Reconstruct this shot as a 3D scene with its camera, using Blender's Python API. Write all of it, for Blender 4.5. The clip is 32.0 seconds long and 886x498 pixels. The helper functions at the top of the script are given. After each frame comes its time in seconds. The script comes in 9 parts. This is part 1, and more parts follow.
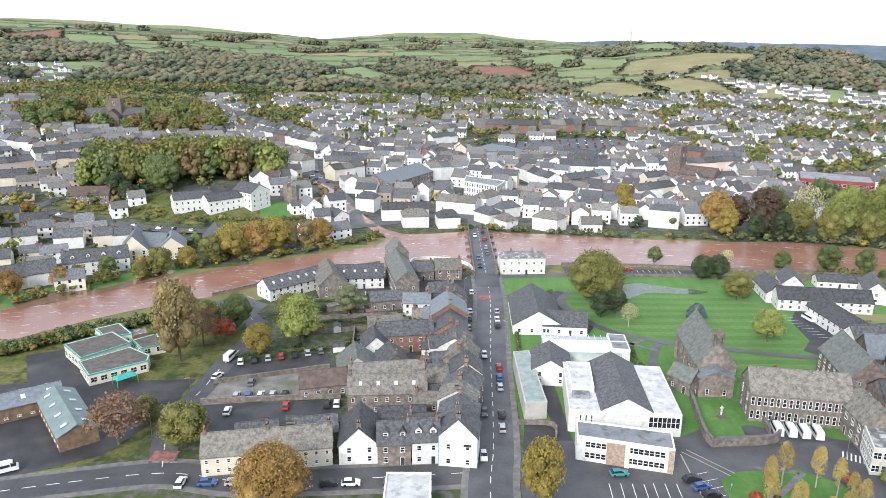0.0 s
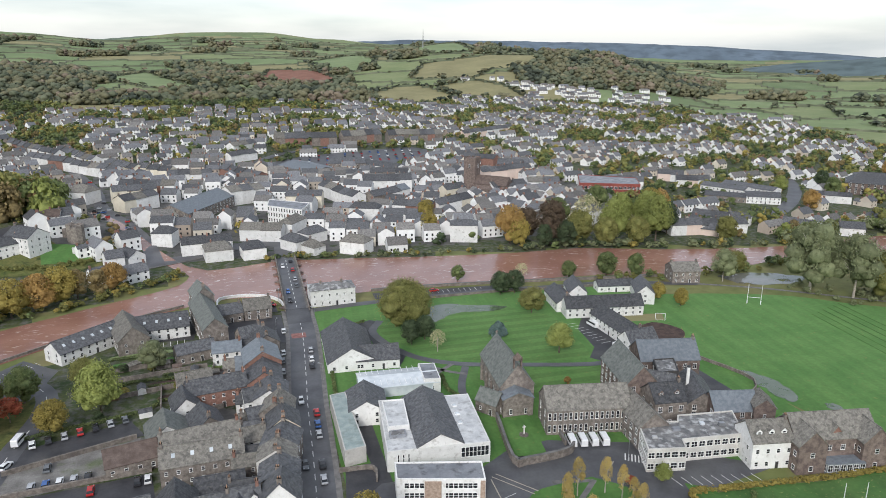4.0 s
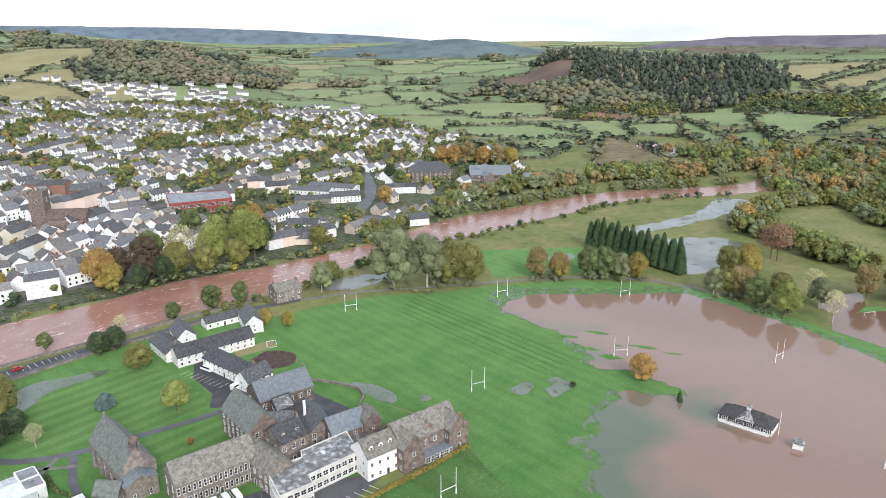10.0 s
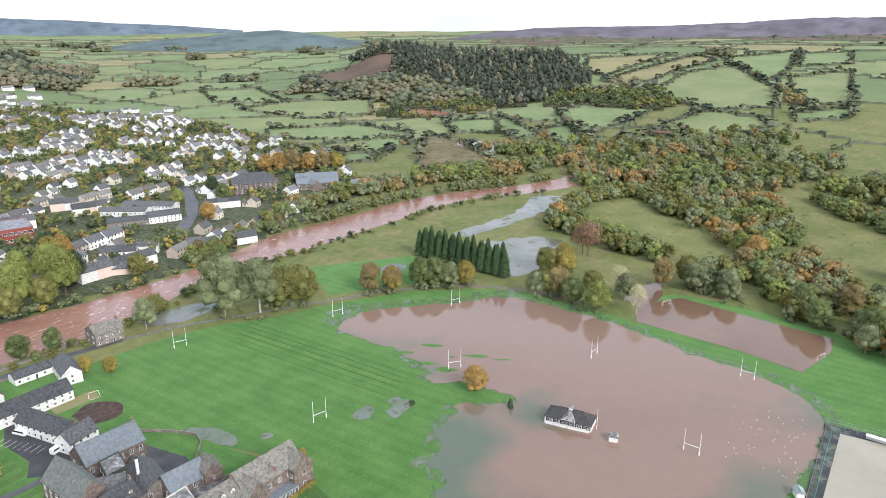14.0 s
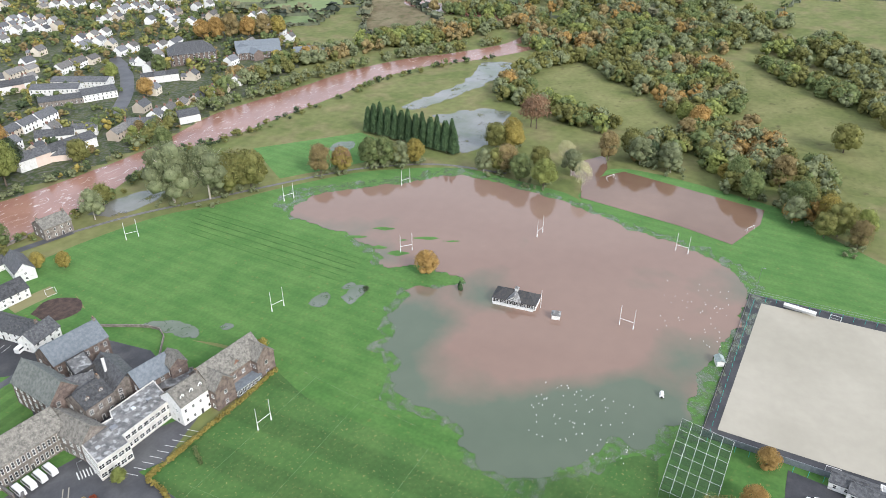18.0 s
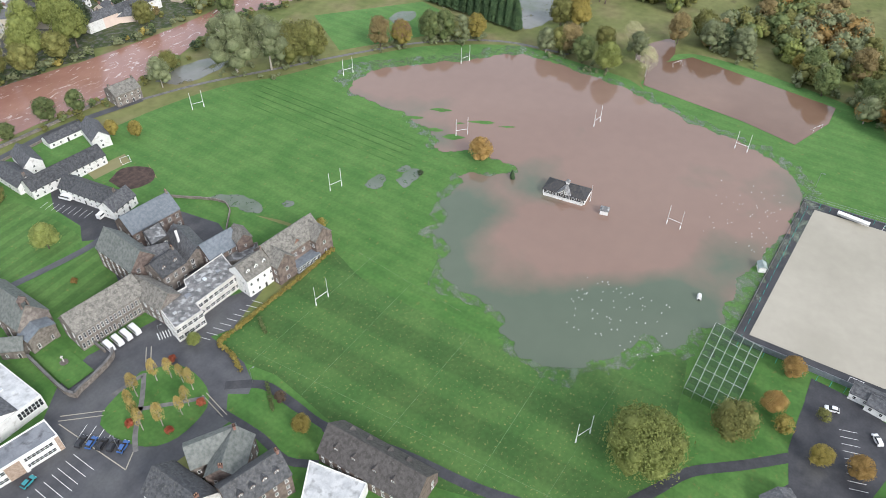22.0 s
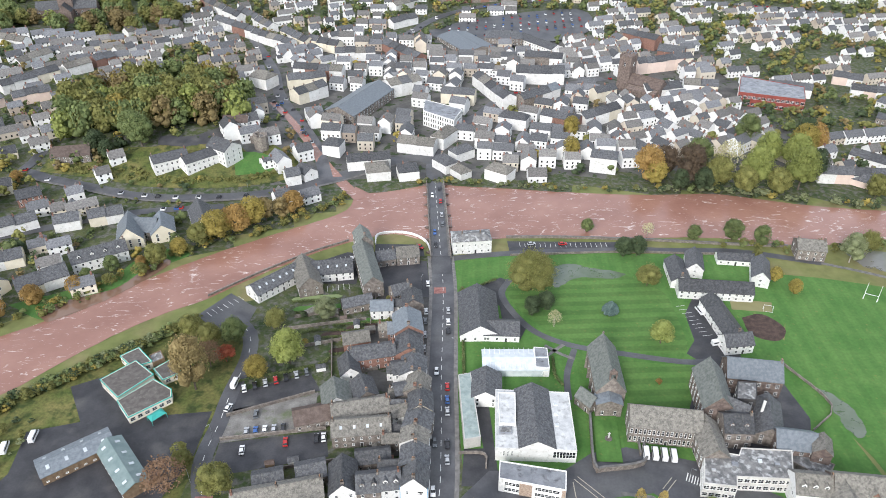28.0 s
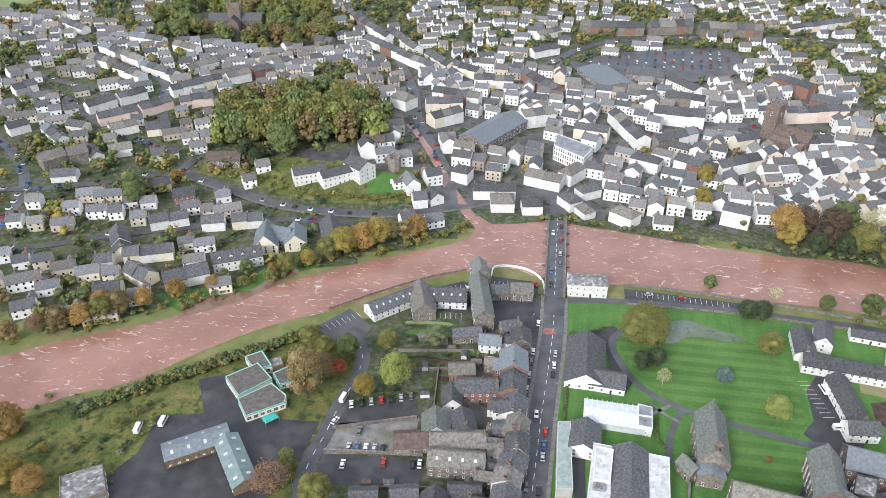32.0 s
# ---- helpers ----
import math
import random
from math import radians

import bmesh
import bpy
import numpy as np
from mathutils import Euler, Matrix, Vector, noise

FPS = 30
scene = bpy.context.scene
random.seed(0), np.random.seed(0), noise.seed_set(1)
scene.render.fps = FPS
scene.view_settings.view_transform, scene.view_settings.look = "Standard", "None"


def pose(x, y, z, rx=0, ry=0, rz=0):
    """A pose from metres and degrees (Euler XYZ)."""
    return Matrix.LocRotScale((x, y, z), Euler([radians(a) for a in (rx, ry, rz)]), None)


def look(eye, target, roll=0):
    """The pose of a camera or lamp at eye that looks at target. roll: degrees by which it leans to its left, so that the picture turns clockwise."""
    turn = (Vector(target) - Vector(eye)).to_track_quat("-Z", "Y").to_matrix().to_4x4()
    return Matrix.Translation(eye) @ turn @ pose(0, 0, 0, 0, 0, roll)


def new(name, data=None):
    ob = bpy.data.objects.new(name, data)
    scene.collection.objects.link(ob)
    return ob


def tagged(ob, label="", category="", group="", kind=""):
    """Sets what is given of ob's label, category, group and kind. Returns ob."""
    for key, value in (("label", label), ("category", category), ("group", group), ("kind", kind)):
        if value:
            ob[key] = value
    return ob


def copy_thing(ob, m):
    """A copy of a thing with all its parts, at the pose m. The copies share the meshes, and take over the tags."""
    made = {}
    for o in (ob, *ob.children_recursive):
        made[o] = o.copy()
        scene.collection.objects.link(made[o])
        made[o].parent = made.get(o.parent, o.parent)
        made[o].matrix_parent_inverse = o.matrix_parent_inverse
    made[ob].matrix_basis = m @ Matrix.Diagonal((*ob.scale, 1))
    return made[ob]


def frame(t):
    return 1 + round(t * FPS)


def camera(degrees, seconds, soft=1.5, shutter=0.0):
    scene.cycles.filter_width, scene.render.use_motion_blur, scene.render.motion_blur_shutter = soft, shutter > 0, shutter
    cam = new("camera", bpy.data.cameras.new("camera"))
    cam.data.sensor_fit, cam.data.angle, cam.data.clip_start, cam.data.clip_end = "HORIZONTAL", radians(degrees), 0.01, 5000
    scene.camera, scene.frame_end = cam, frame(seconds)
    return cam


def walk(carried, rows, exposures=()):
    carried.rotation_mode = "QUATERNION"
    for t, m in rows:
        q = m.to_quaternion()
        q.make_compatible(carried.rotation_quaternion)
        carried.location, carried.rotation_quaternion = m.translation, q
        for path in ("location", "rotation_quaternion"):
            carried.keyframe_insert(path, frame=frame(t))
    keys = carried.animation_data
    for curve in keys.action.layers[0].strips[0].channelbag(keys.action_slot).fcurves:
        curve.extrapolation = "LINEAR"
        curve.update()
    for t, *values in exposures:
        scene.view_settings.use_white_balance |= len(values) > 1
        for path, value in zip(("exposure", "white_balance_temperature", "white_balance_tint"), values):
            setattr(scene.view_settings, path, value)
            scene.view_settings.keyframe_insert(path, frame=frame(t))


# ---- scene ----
cam = camera(63.8, 32.0, 0.9)
METRES, EYE, TILT, LEAN, TURN = 118.0, 94.5, -15.85, -0.35, 0.0
ROWS = [
    (0.0, 0.0, 0.0, 0.0, 0.0, 0.0, -0.0),
    (0.5, 0.0015, -0.0053, 0.0151, -0.92, -0.0, 0.29),
    (1.0, 0.0035, -0.0115, 0.0301, -2.14, -0.02, 0.67),
    (1.5, 0.0063, -0.0171, 0.0453, -4.55, -0.09, 1.4),
    (2.0, 0.0072, -0.0217, 0.0603, -6.44, -0.16, 1.97),
    (2.5, 0.0097, -0.0284, 0.0759, -8.29, -0.27, 2.53),
    (3.0, 0.0108, -0.0335, 0.0911, -10.66, -0.42, 3.23),
    (3.5, 0.0127, -0.0398, 0.1063, -12.79, -0.59, 3.85),
    (5.5, 0.0186, -0.0653, 0.1683, -23.0, -1.99, 6.71),
    (6.0, 0.0203, -0.0724, 0.1835, -25.68, -2.47, 7.43),
    (6.5, 0.0223, -0.077, 0.198, -28.38, -2.97, 8.12),
    (7.0, 0.0242, -0.0825, 0.2128, -31.09, -3.5, 8.77),
    (7.5, 0.0254, -0.0897, 0.2284, -33.71, -4.05, 9.41),
    (8.0, 0.0264, -0.095, 0.244, -35.65, -4.5, 9.84),
    (8.5, 0.0284, -0.1011, 0.2595, -37.15, -4.84, 10.19),
    (9.0, 0.0306, -0.1106, 0.2761, -39.58, -5.37, 10.7),
    (9.5, 0.0322, -0.1162, 0.2915, -43.84, -6.28, 11.56),
    (10.0, 0.0333, -0.123, 0.3072, -46.87, -7.0, 12.12),
    (10.5, 0.0335, -0.1313, 0.324, -50.15, -7.81, 12.67),
    (11.0, 0.0341, -0.1374, 0.34, -53.14, -8.59, 13.12),
    (11.5, 0.035, -0.1419, 0.3558, -55.26, -9.18, 13.43),
    (12.0, 0.036, -0.1477, 0.3718, -56.57, -9.58, 13.58),
    (12.5, 0.0381, -0.1523, 0.387, -57.8, -9.96, 13.73),
    (13.0, 0.0388, -0.1586, 0.4034, -58.96, -10.34, 13.87),
    (13.5, 0.04, -0.1645, 0.4194, -59.98, -10.7, 13.97),
    (14.0, 0.0409, -0.1694, 0.4349, -61.02, -11.15, 14.08),
    (14.5, 0.0416, -0.1759, 0.4504, -61.95, -12.16, 14.19),
    (16.5, 0.0469, -0.196, 0.5094, -64.16, -18.29, 14.31),
    (17.0, 0.0483, -0.2031, 0.5245, -64.5, -20.15, 14.36),
    (17.5, 0.0489, -0.2094, 0.54, -64.85, -22.03, 14.39),
    (18.0, 0.0505, -0.2148, 0.5545, -65.18, -23.89, 14.42),
    (18.5, 0.0512, -0.2221, 0.5689, -65.53, -25.92, 14.45),
    (19.0, 0.0513, -0.2277, 0.5843, -66.01, -28.16, 14.47),
    (19.5, 0.0518, -0.2334, 0.5991, -66.34, -30.38, 14.5),
    (20.0, 0.0515, -0.2398, 0.6126, -66.37, -32.64, 14.51),
    (20.5, 0.0529, -0.2454, 0.6287, -66.38, -35.3, 14.5),
    (21.0, 0.0558, -0.2504, 0.6446, -65.08, -35.36, 14.42),
    (21.5, 0.0567, -0.254, 0.6607, -63.36, -34.95, 14.23),
    (22.0, 0.0579, -0.2564, 0.675, -59.66, -34.02, 13.82),
    (22.5, 0.0594, -0.2579, 0.6892, -55.23, -32.92, 13.26),
    (23.0, 0.0616, -0.2603, 0.7029, -50.81, -31.62, 12.65),
    (23.5, 0.0639, -0.2628, 0.7174, -45.17, -29.98, 11.77),
    (24.0, 0.0661, -0.2615, 0.7336, -39.34, -26.67, 10.66),
    (24.5, 0.0643, -0.2617, 0.7498, -33.57, -22.72, 9.43),
    (25.0, 0.0624, -0.2642, 0.7629, -27.48, -20.49, 8.03),
    (25.5, 0.0602, -0.2657, 0.7787, -20.67, -19.51, 6.33),
    (26.0, 0.0655, -0.2683, 0.7911, -15.15, -18.81, 4.92),
    (26.5, 0.0654, -0.2709, 0.804, -12.32, -18.43, 4.13),
    (28.5, 0.0701, -0.2831, 0.8546, 0.67, -17.28, 0.38),
    (29.0, 0.0708, -0.2862, 0.8671, 2.98, -17.13, -0.35),
    (29.5, 0.0706, -0.2891, 0.8792, 5.23, -17.01, -1.05),
    (30.0, 0.0724, -0.2922, 0.8914, 7.48, -16.91, -1.75),
    (30.5, 0.0744, -0.2952, 0.904, 8.67, -16.8, -2.13),
    (31.0, 0.0756, -0.3004, 0.9189, 8.61, -16.68, -2.15),
    (31.5, 0.0768, -0.3051, 0.933, 8.62, -16.54, -2.13),
    (32.0, 0.0772, -0.303, 0.939, 8.63, -16.42, -2.09),
]
EXPOSURES = [(0.0, 0.5), (1.0, 0.48), (2.0, 0.36), (3.0, 0.16), (3.5, 0.04), (5.5, -0.54), (6.0, -0.54), (7.0, -0.28), (8.0, 0.1), (9.0, 0.28), (14.0, 0.44), (19.0, 0.48), (21.0, 0.42), (23.0, 0.32), (25.0, 0.34), (26.0, 0.3), (29.0, 0.44), (32.0, 0.44)]
walk(cam, [(t, pose(0, 0, EYE, TILT, LEAN, TURN) @ pose(METRES * x, METRES * y, METRES * z, 90 + pitch, roll, yaw)) for t, x, y, z, yaw, pitch, roll in ROWS],
     EXPOSURES)

# ---- daylight: a bright overcast sky with a veiled sun ----
world = bpy.data.worlds.new("overcast_sky")
scene.world = world
world.use_nodes = True
wn, wl = world.node_tree.nodes, world.node_tree.links
wn.clear()
sky = wn.new("ShaderNodeTexSky")
sky.sky_type, sky.sun_disc = "NISHITA", False
sky.sun_elevation, sky.sun_rotation = radians(32), radians(208)
sky_bg = wn.new("ShaderNodeBackground")
sky_bg.inputs["Strength"].default_value = 0.07
cloud_bg = wn.new("ShaderNodeBackground")
cloud_bg.inputs["Strength"].default_value = 0.76
tc = wn.new("ShaderNodeTexCoord")
cmap = wn.new("ShaderNodeMapping")
cmap.inputs["Scale"].default_value = (1.5, 1.5, 9.0)
cloud = wn.new("ShaderNodeTexNoise")
cloud.inputs["Scale"].default_value, cloud.inputs["Detail"].default_value = 2.2, 8
ramp = wn.new("ShaderNodeValToRGB")
ramp.color_ramp.elements[0].position, ramp.color_ramp.elements[0].color = 0.36, (0.60, 0.67, 0.76, 1)
ramp.color_ramp.elements[1].position, ramp.color_ramp.elements[1].color = 0.58, (0.96, 0.985, 1.04, 1)
wmix, wout = wn.new("ShaderNodeAddShader"), wn.new("ShaderNodeOutputWorld")
wl.new(tc.outputs["Generated"], cmap.inputs["Vector"])
wl.new(cmap.outputs["Vector"], cloud.inputs["Vector"])
wl.new(cloud.outputs["Fac"], ramp.inputs["Fac"])
wl.new(ramp.outputs["Color"], cloud_bg.inputs["Color"])
wl.new(sky.outputs["Color"], sky_bg.inputs["Color"])
wl.new(sky_bg.outputs["Background"], wmix.inputs[0])
wl.new(cloud_bg.outputs["Background"], wmix.inputs[1])
wl.new(wmix.outputs["Shader"], wout.inputs["Surface"])
sun = new("sun", bpy.data.lights.new("sun", "SUN"))
sun.data.energy, sun.data.angle, sun.data.color = 2.3, radians(18), (1.0, 0.985, 0.965)
sun.matrix_basis = look((-80, -150, 105), (0, 0, 0))


# ---- materials ----
def material(name, a, b, scale=1.0, rough=0.85, fine=0.35, bump=0.0, rand=0.12, island=0.0, metal=0.0, stretch=(1, 1, 1), spots=None, spec=0.3):
    """Two base colours mixed by broad noise, darkened and lightened by fine grain; rand varies it from object to object."""
    m = bpy.data.materials.new(name)
    m.use_nodes = True
    n, k = m.node_tree.nodes, m.node_tree.links
    bsdf = n["Principled BSDF"]
    bsdf.inputs["Roughness"].default_value, bsdf.inputs["Metallic"].default_value = rough, metal
    bsdf.inputs["Specular IOR Level"].default_value = spec
    geo, info, mp = n.new("ShaderNodeNewGeometry"), n.new("ShaderNodeObjectInfo"), n.new("ShaderNodeMapping")
    mp.inputs["Scale"].default_value = stretch
    k.new(geo.outputs["Position"], mp.inputs["Vector"])
    broad, grain = n.new("ShaderNodeTexNoise"), n.new("ShaderNodeTexNoise")
    broad.inputs["Scale"].default_value, broad.inputs["Detail"].default_value = scale, 5
    grain.inputs["Scale"].default_value, grain.inputs["Detail"].default_value = scale * 9, 3
    for t in (broad, grain):
        k.new(mp.outputs["Vector"], t.inputs["Vector"])
    cr = n.new("ShaderNodeValToRGB")
    cr.color_ramp.elements[0].position, cr.color_ramp.elements[0].color = 0.36, (*a, 1)
    cr.color_ramp.elements[1].position, cr.color_ramp.elements[1].color = 0.64, (*b, 1)
    k.new(broad.outputs["Fac"], cr.inputs["Fac"])
    last = cr.outputs["Color"]
    if spots:
        col, size, lo, hi = spots
        sp, sr, mx = n.new("ShaderNodeTexNoise"), n.new("ShaderNodeMapRange"), n.new("ShaderNodeMix")
        mx.data_type = "RGBA"
        sp.inputs["Scale"].default_value, sp.inputs["Detail"].default_value = size, 6
        k.new(mp.outputs["Vector"], sp.inputs["Vector"])
        sr.inputs["From Min"].default_value, sr.inputs["From Max"].default_value = lo, hi
        k.new(sp.outputs["Fac"], sr.inputs["Value"])
        k.new(sr.outputs["Result"], mx.inputs["Factor"])
        k.new(last, mx.inputs["A"])
        mx.inputs["B"].default_value = (*col, 1)
        last = mx.outputs["Result"]
    hsv = n.new("ShaderNodeHueSaturation")
    val = n.new("ShaderNodeMath")
    val.operation = "MULTIPLY_ADD"
    k.new(grain.outputs["Fac"], val.inputs[0])
    val.inputs[1].default_value, val.inputs[2].default_value = 2 * fine, 1 - fine
    out = val.outputs["Value"]
    for src, amount in ((info.outputs["Random"], rand), (geo.outputs["Random Per Island"], island)):
        if amount:
            extra = n.new("ShaderNodeMath")
            extra.operation = "MULTIPLY_ADD"
            k.new(src, extra.inputs[0])
            extra.inputs[1].default_value, extra.inputs[2].default_value = 2 * amount, 1 - amount
            mul = n.new("ShaderNodeMath")
            mul.operation = "MULTIPLY"
            k.new(out, mul.inputs[0])
            k.new(extra.outputs["Value"], mul.inputs[1])
            out = mul.outputs["Value"]
    k.new(out, hsv.inputs["Value"])
    k.new(last, hsv.inputs["Color"])
    k.new(hsv.outputs["Color"], bsdf.inputs["Base Color"])
    if bump:
        bp = n.new("ShaderNodeBump")
        bp.inputs["Strength"].default_value, bp.inputs["Distance"].default_value = bump, 0.1
        k.new(grain.outputs["Fac"], bp.inputs["Height"])
        k.new(bp.outputs["Normal"], bsdf.inputs["Normal"])
    return m


M = {}
M["white"] = material("white_render", (0.70, 0.69, 0.665), (0.79, 0.78, 0.76), 0.35, 0.8, 0.1, rand=0.1, spots=((0.42, 0.40, 0.37), 0.8, 0.56, 0.8))
M["grey_render"] = material("stained_grey_render", (0.47, 0.45, 0.42), (0.62, 0.60, 0.56), 0.3, 0.85, 0.12, spots=((0.36, 0.34, 0.31), 0.6, 0.56, 0.75))
M["cream"] = material("cream_render", (0.66, 0.60, 0.48), (0.74, 0.68, 0.56), 0.3, 0.8, 0.08, rand=0.1)
M["pink"] = material("pink_render", (0.68, 0.54, 0.47), (0.74, 0.60, 0.52), 0.3, 0.8, 0.08, rand=0.08)
M["stone"] = material("grey_brown_rubble_stone", (0.15, 0.13, 0.115), (0.28, 0.245, 0.215), 0.9, 0.9, 0.4, 0.5, spots=((0.14, 0.12, 0.11), 0.25, 0.52, 0.7))
M["brownstone"] = material("red_brown_sandstone", (0.125, 0.095, 0.085), (0.225, 0.175, 0.15), 0.8, 0.9, 0.4, 0.5)
M["pinkstone"] = material("brown_stone_facing", (0.30, 0.22, 0.17), (0.44, 0.34, 0.27), 1.6, 0.9, 0.35, 0.4)
M["brick"] = material("red_brick", (0.21, 0.115, 0.09), (0.29, 0.165, 0.13), 1.1, 0.85, 0.3, 0.3)
M["slate"] = material("grey_slate", (0.058, 0.059, 0.064), (0.112, 0.114, 0.121), 1.0, 0.55, 0.6, 0.2, spec=0.25, rand=0.3, spots=((0.16, 0.157, 0.148), 1.6, 0.54, 0.74))
M["old_slate"] = material("lichened_slate", (0.11, 0.103, 0.093), (0.21, 0.196, 0.172), 0.9, 0.75, 0.6, 0.5, rand=0.2, spots=((0.25, 0.235, 0.20), 1.9, 0.5, 0.72))
M["blue_slate"] = material("blue_grey_slate", (0.135, 0.155, 0.175), (0.19, 0.21, 0.23), 0.9, 0.45, 0.3, 0.2, rand=0.15)
M["green_slate"] = material("pale_green_grey_slate", (0.115, 0.125, 0.115), (0.195, 0.205, 0.19), 0.9, 0.65, 0.5, 0.4, spots=((0.15, 0.155, 0.135), 1.8, 0.5, 0.75))
M["brown_tile"] = material("brown_clay_tile", (0.095, 0.07, 0.06), (0.145, 0.11, 0.095), 0.6, 0.8, 0.4, 0.4)
M["dark_tile"] = material("dark_grey_brown_tile", (0.065, 0.058, 0.055), (0.11, 0.10, 0.095), 0.9, 0.7, 0.35, 0.3, spots=((0.16, 0.15, 0.14), 2.4, 0.58, 0.8))
M["flat_white"] = material("pale_grey_flat_roofing", (0.42, 0.425, 0.43), (0.56, 0.56, 0.555), 0.4, 0.6, 0.2, spots=((0.30, 0.30, 0.295), 0.5, 0.52, 0.7))
M["flat_grey"] = material("grey_felt_roofing", (0.19, 0.20, 0.22), (0.29, 0.30, 0.32), 0.25, 0.7, 0.2, spots=((0.12, 0.12, 0.13), 0.4, 0.55, 0.7))
M["flat_dark"] = material("weathered_dark_roofing", (0.11, 0.11, 0.112), (0.21, 0.205, 0.20), 0.5, 0.7, 0.45, spots=((0.40, 0.40, 0.395), 0.55, 0.5, 0.66))
M["copper"] = material("green_corrugated_roof", (0.24, 0.30, 0.29), (0.35, 0.40, 0.38), 0.4, 0.6, 0.2, stretch=(1, 1, 1), spots=((0.2, 0.24, 0.22), 0.3, 0.5, 0.7))
M["brown_roofing"] = material("grey_brown_felt_roofing", (0.10, 0.088, 0.08), (0.15, 0.135, 0.125), 0.5, 0.8, 0.25, spots=((0.19, 0.175, 0.16), 0.7, 0.56, 0.75))
M["teal_metal"] = material("teal_grey_metal_sheet", (0.15, 0.205, 0.205), (0.20, 0.255, 0.25), 0.4, 0.5, 0.2)
M["teal"] = material("turquoise_paint", (0.05, 0.38, 0.33), (0.07, 0.45, 0.39), 0.5, 0.6, 0.1)
M["glass"] = material("dark_window_glass", (0.015, 0.017, 0.02), (0.035, 0.038, 0.042), 0.6, 0.12, 0.2, spec=0.5)
M["frame"] = material("white_window_paint", (0.78, 0.78, 0.76), (0.82, 0.82, 0.80), 1.0, 0.5, 0.05)
M["dark_paint"] = material("dark_timber_paint", (0.04, 0.04, 0.045), (0.07, 0.065, 0.06), 1.0, 0.6, 0.2)
M["blue_paint"] = material("sky_blue_paint", (0.10, 0.36, 0.62), (0.14, 0.42, 0.68), 1.0, 0.6, 0.1)
M["red_paint"] = material("dark_red_cladding", (0.20, 0.045, 0.038), (0.27, 0.07, 0.055), 0.4, 0.6, 0.15)
M["pot"] = material("pale_clay_pot", (0.36, 0.22, 0.15), (0.46, 0.30, 0.21), 2.0, 0.85, 0.2)
M["bark"] = material("bark", (0.09, 0.07, 0.055), (0.16, 0.13, 0.10), 2.0, 0.95, 0.4, 0.6)
M["pale_bark"] = material("pale_bare_bark", (0.34, 0.30, 0.25), (0.46, 0.42, 0.36), 2.0, 0.9, 0.3, 0.4)
M["asphalt"] = material("wet_asphalt", (0.06, 0.06, 0.066), (0.096, 0.096, 0.104), 0.12, 0.5, 0.22, spec=0.4, spots=((0.12, 0.12, 0.12), 0.05, 0.5, 0.75))
M["tarmac"] = material("dark_tarmac_yard", (0.036, 0.036, 0.041), (0.06, 0.059, 0.064), 0.16, 0.6, 0.25, spec=0.4, spots=((0.10, 0.097, 0.093), 0.1, 0.55, 0.8))
M["pavement"] = material("grey_paving", (0.13, 0.125, 0.12), (0.20, 0.19, 0.182), 0.5, 0.8, 0.25)
M["gravel"] = material("worn_gravel_yard", (0.16, 0.15, 0.14), (0.25, 0.24, 0.225), 0.25, 0.9, 0.35, spots=((0.10, 0.13, 0.05), 0.12, 0.55, 0.7))
M["paint"] = material("road_marking_paint", (0.68, 0.68, 0.66), (0.76, 0.76, 0.74), 1.0, 0.7, 0.15)
M["mown_line"] = material("close_mown_grass", (0.05, 0.124, 0.027), (0.075, 0.157, 0.039), 0.2, 0.95, 0.35)
M["worn_line"] = material("worn_pitch_paint", (0.075, 0.16, 0.045), (0.17, 0.25, 0.13), 0.5, 0.95, 0.3)
M["red_road"] = material("red_road_surfacing", (0.24, 0.105, 0.095), (0.36, 0.18, 0.155), 0.8, 0.8, 0.2)
M["ground"] = material("meadow_grass", (0.12, 0.145, 0.045), (0.175, 0.18, 0.07), 0.02, 0.95, 0.4, spots=((0.20, 0.175, 0.085), 0.05, 0.48, 0.7))
M["town"] = material("gardens_and_yards", (0.035, 0.058, 0.018), (0.08, 0.09, 0.036), 0.12, 0.9, 0.5, spots=((0.12, 0.115, 0.105), 0.34, 0.46, 0.66))
M["yards"] = material("town_yards_and_paving", (0.07, 0.068, 0.066), (0.13, 0.125, 0.118), 0.09, 0.85, 0.3, spots=((0.035, 0.055, 0.02), 0.15, 0.56, 0.6))
M["pasture"] = material("rough_grazed_pasture", (0.135, 0.155, 0.05), (0.20, 0.20, 0.08), 0.035, 0.95, 0.3, spots=((0.10, 0.095, 0.04), 0.16, 0.6, 0.75))
M["wood_floor"] = material("woodland_floor", (0.045, 0.05, 0.02), (0.09, 0.075, 0.035), 0.05, 0.95, 0.4)
M["soil"] = material("dark_bare_soil", (0.05, 0.035, 0.03), (0.09, 0.06, 0.05), 0.4, 0.95, 0.4)
M["red_soil"] = material("ploughed_red_earth", (0.20, 0.09, 0.06), (0.26, 0.13, 0.09), 0.05, 0.95, 0.3)
M["rough"] = material("rough_yellow_grass", (0.085, 0.11, 0.028), (0.17, 0.155, 0.055), 0.1, 0.95, 0.6, spots=((0.048, 0.066, 0.02), 0.22, 0.5, 0.64))
M["scrub"] = material("bare_riverside_scrub", (0.14, 0.11, 0.06), (0.20, 0.17, 0.10), 0.03, 0.95, 0.35, spots=((0.09, 0.09, 0.035), 0.1, 0.5, 0.7))
M["moor"] = material("heather_moor", (0.10, 0.065, 0.05), (0.15, 0.10, 0.07), 0.01, 0.95, 0.3)
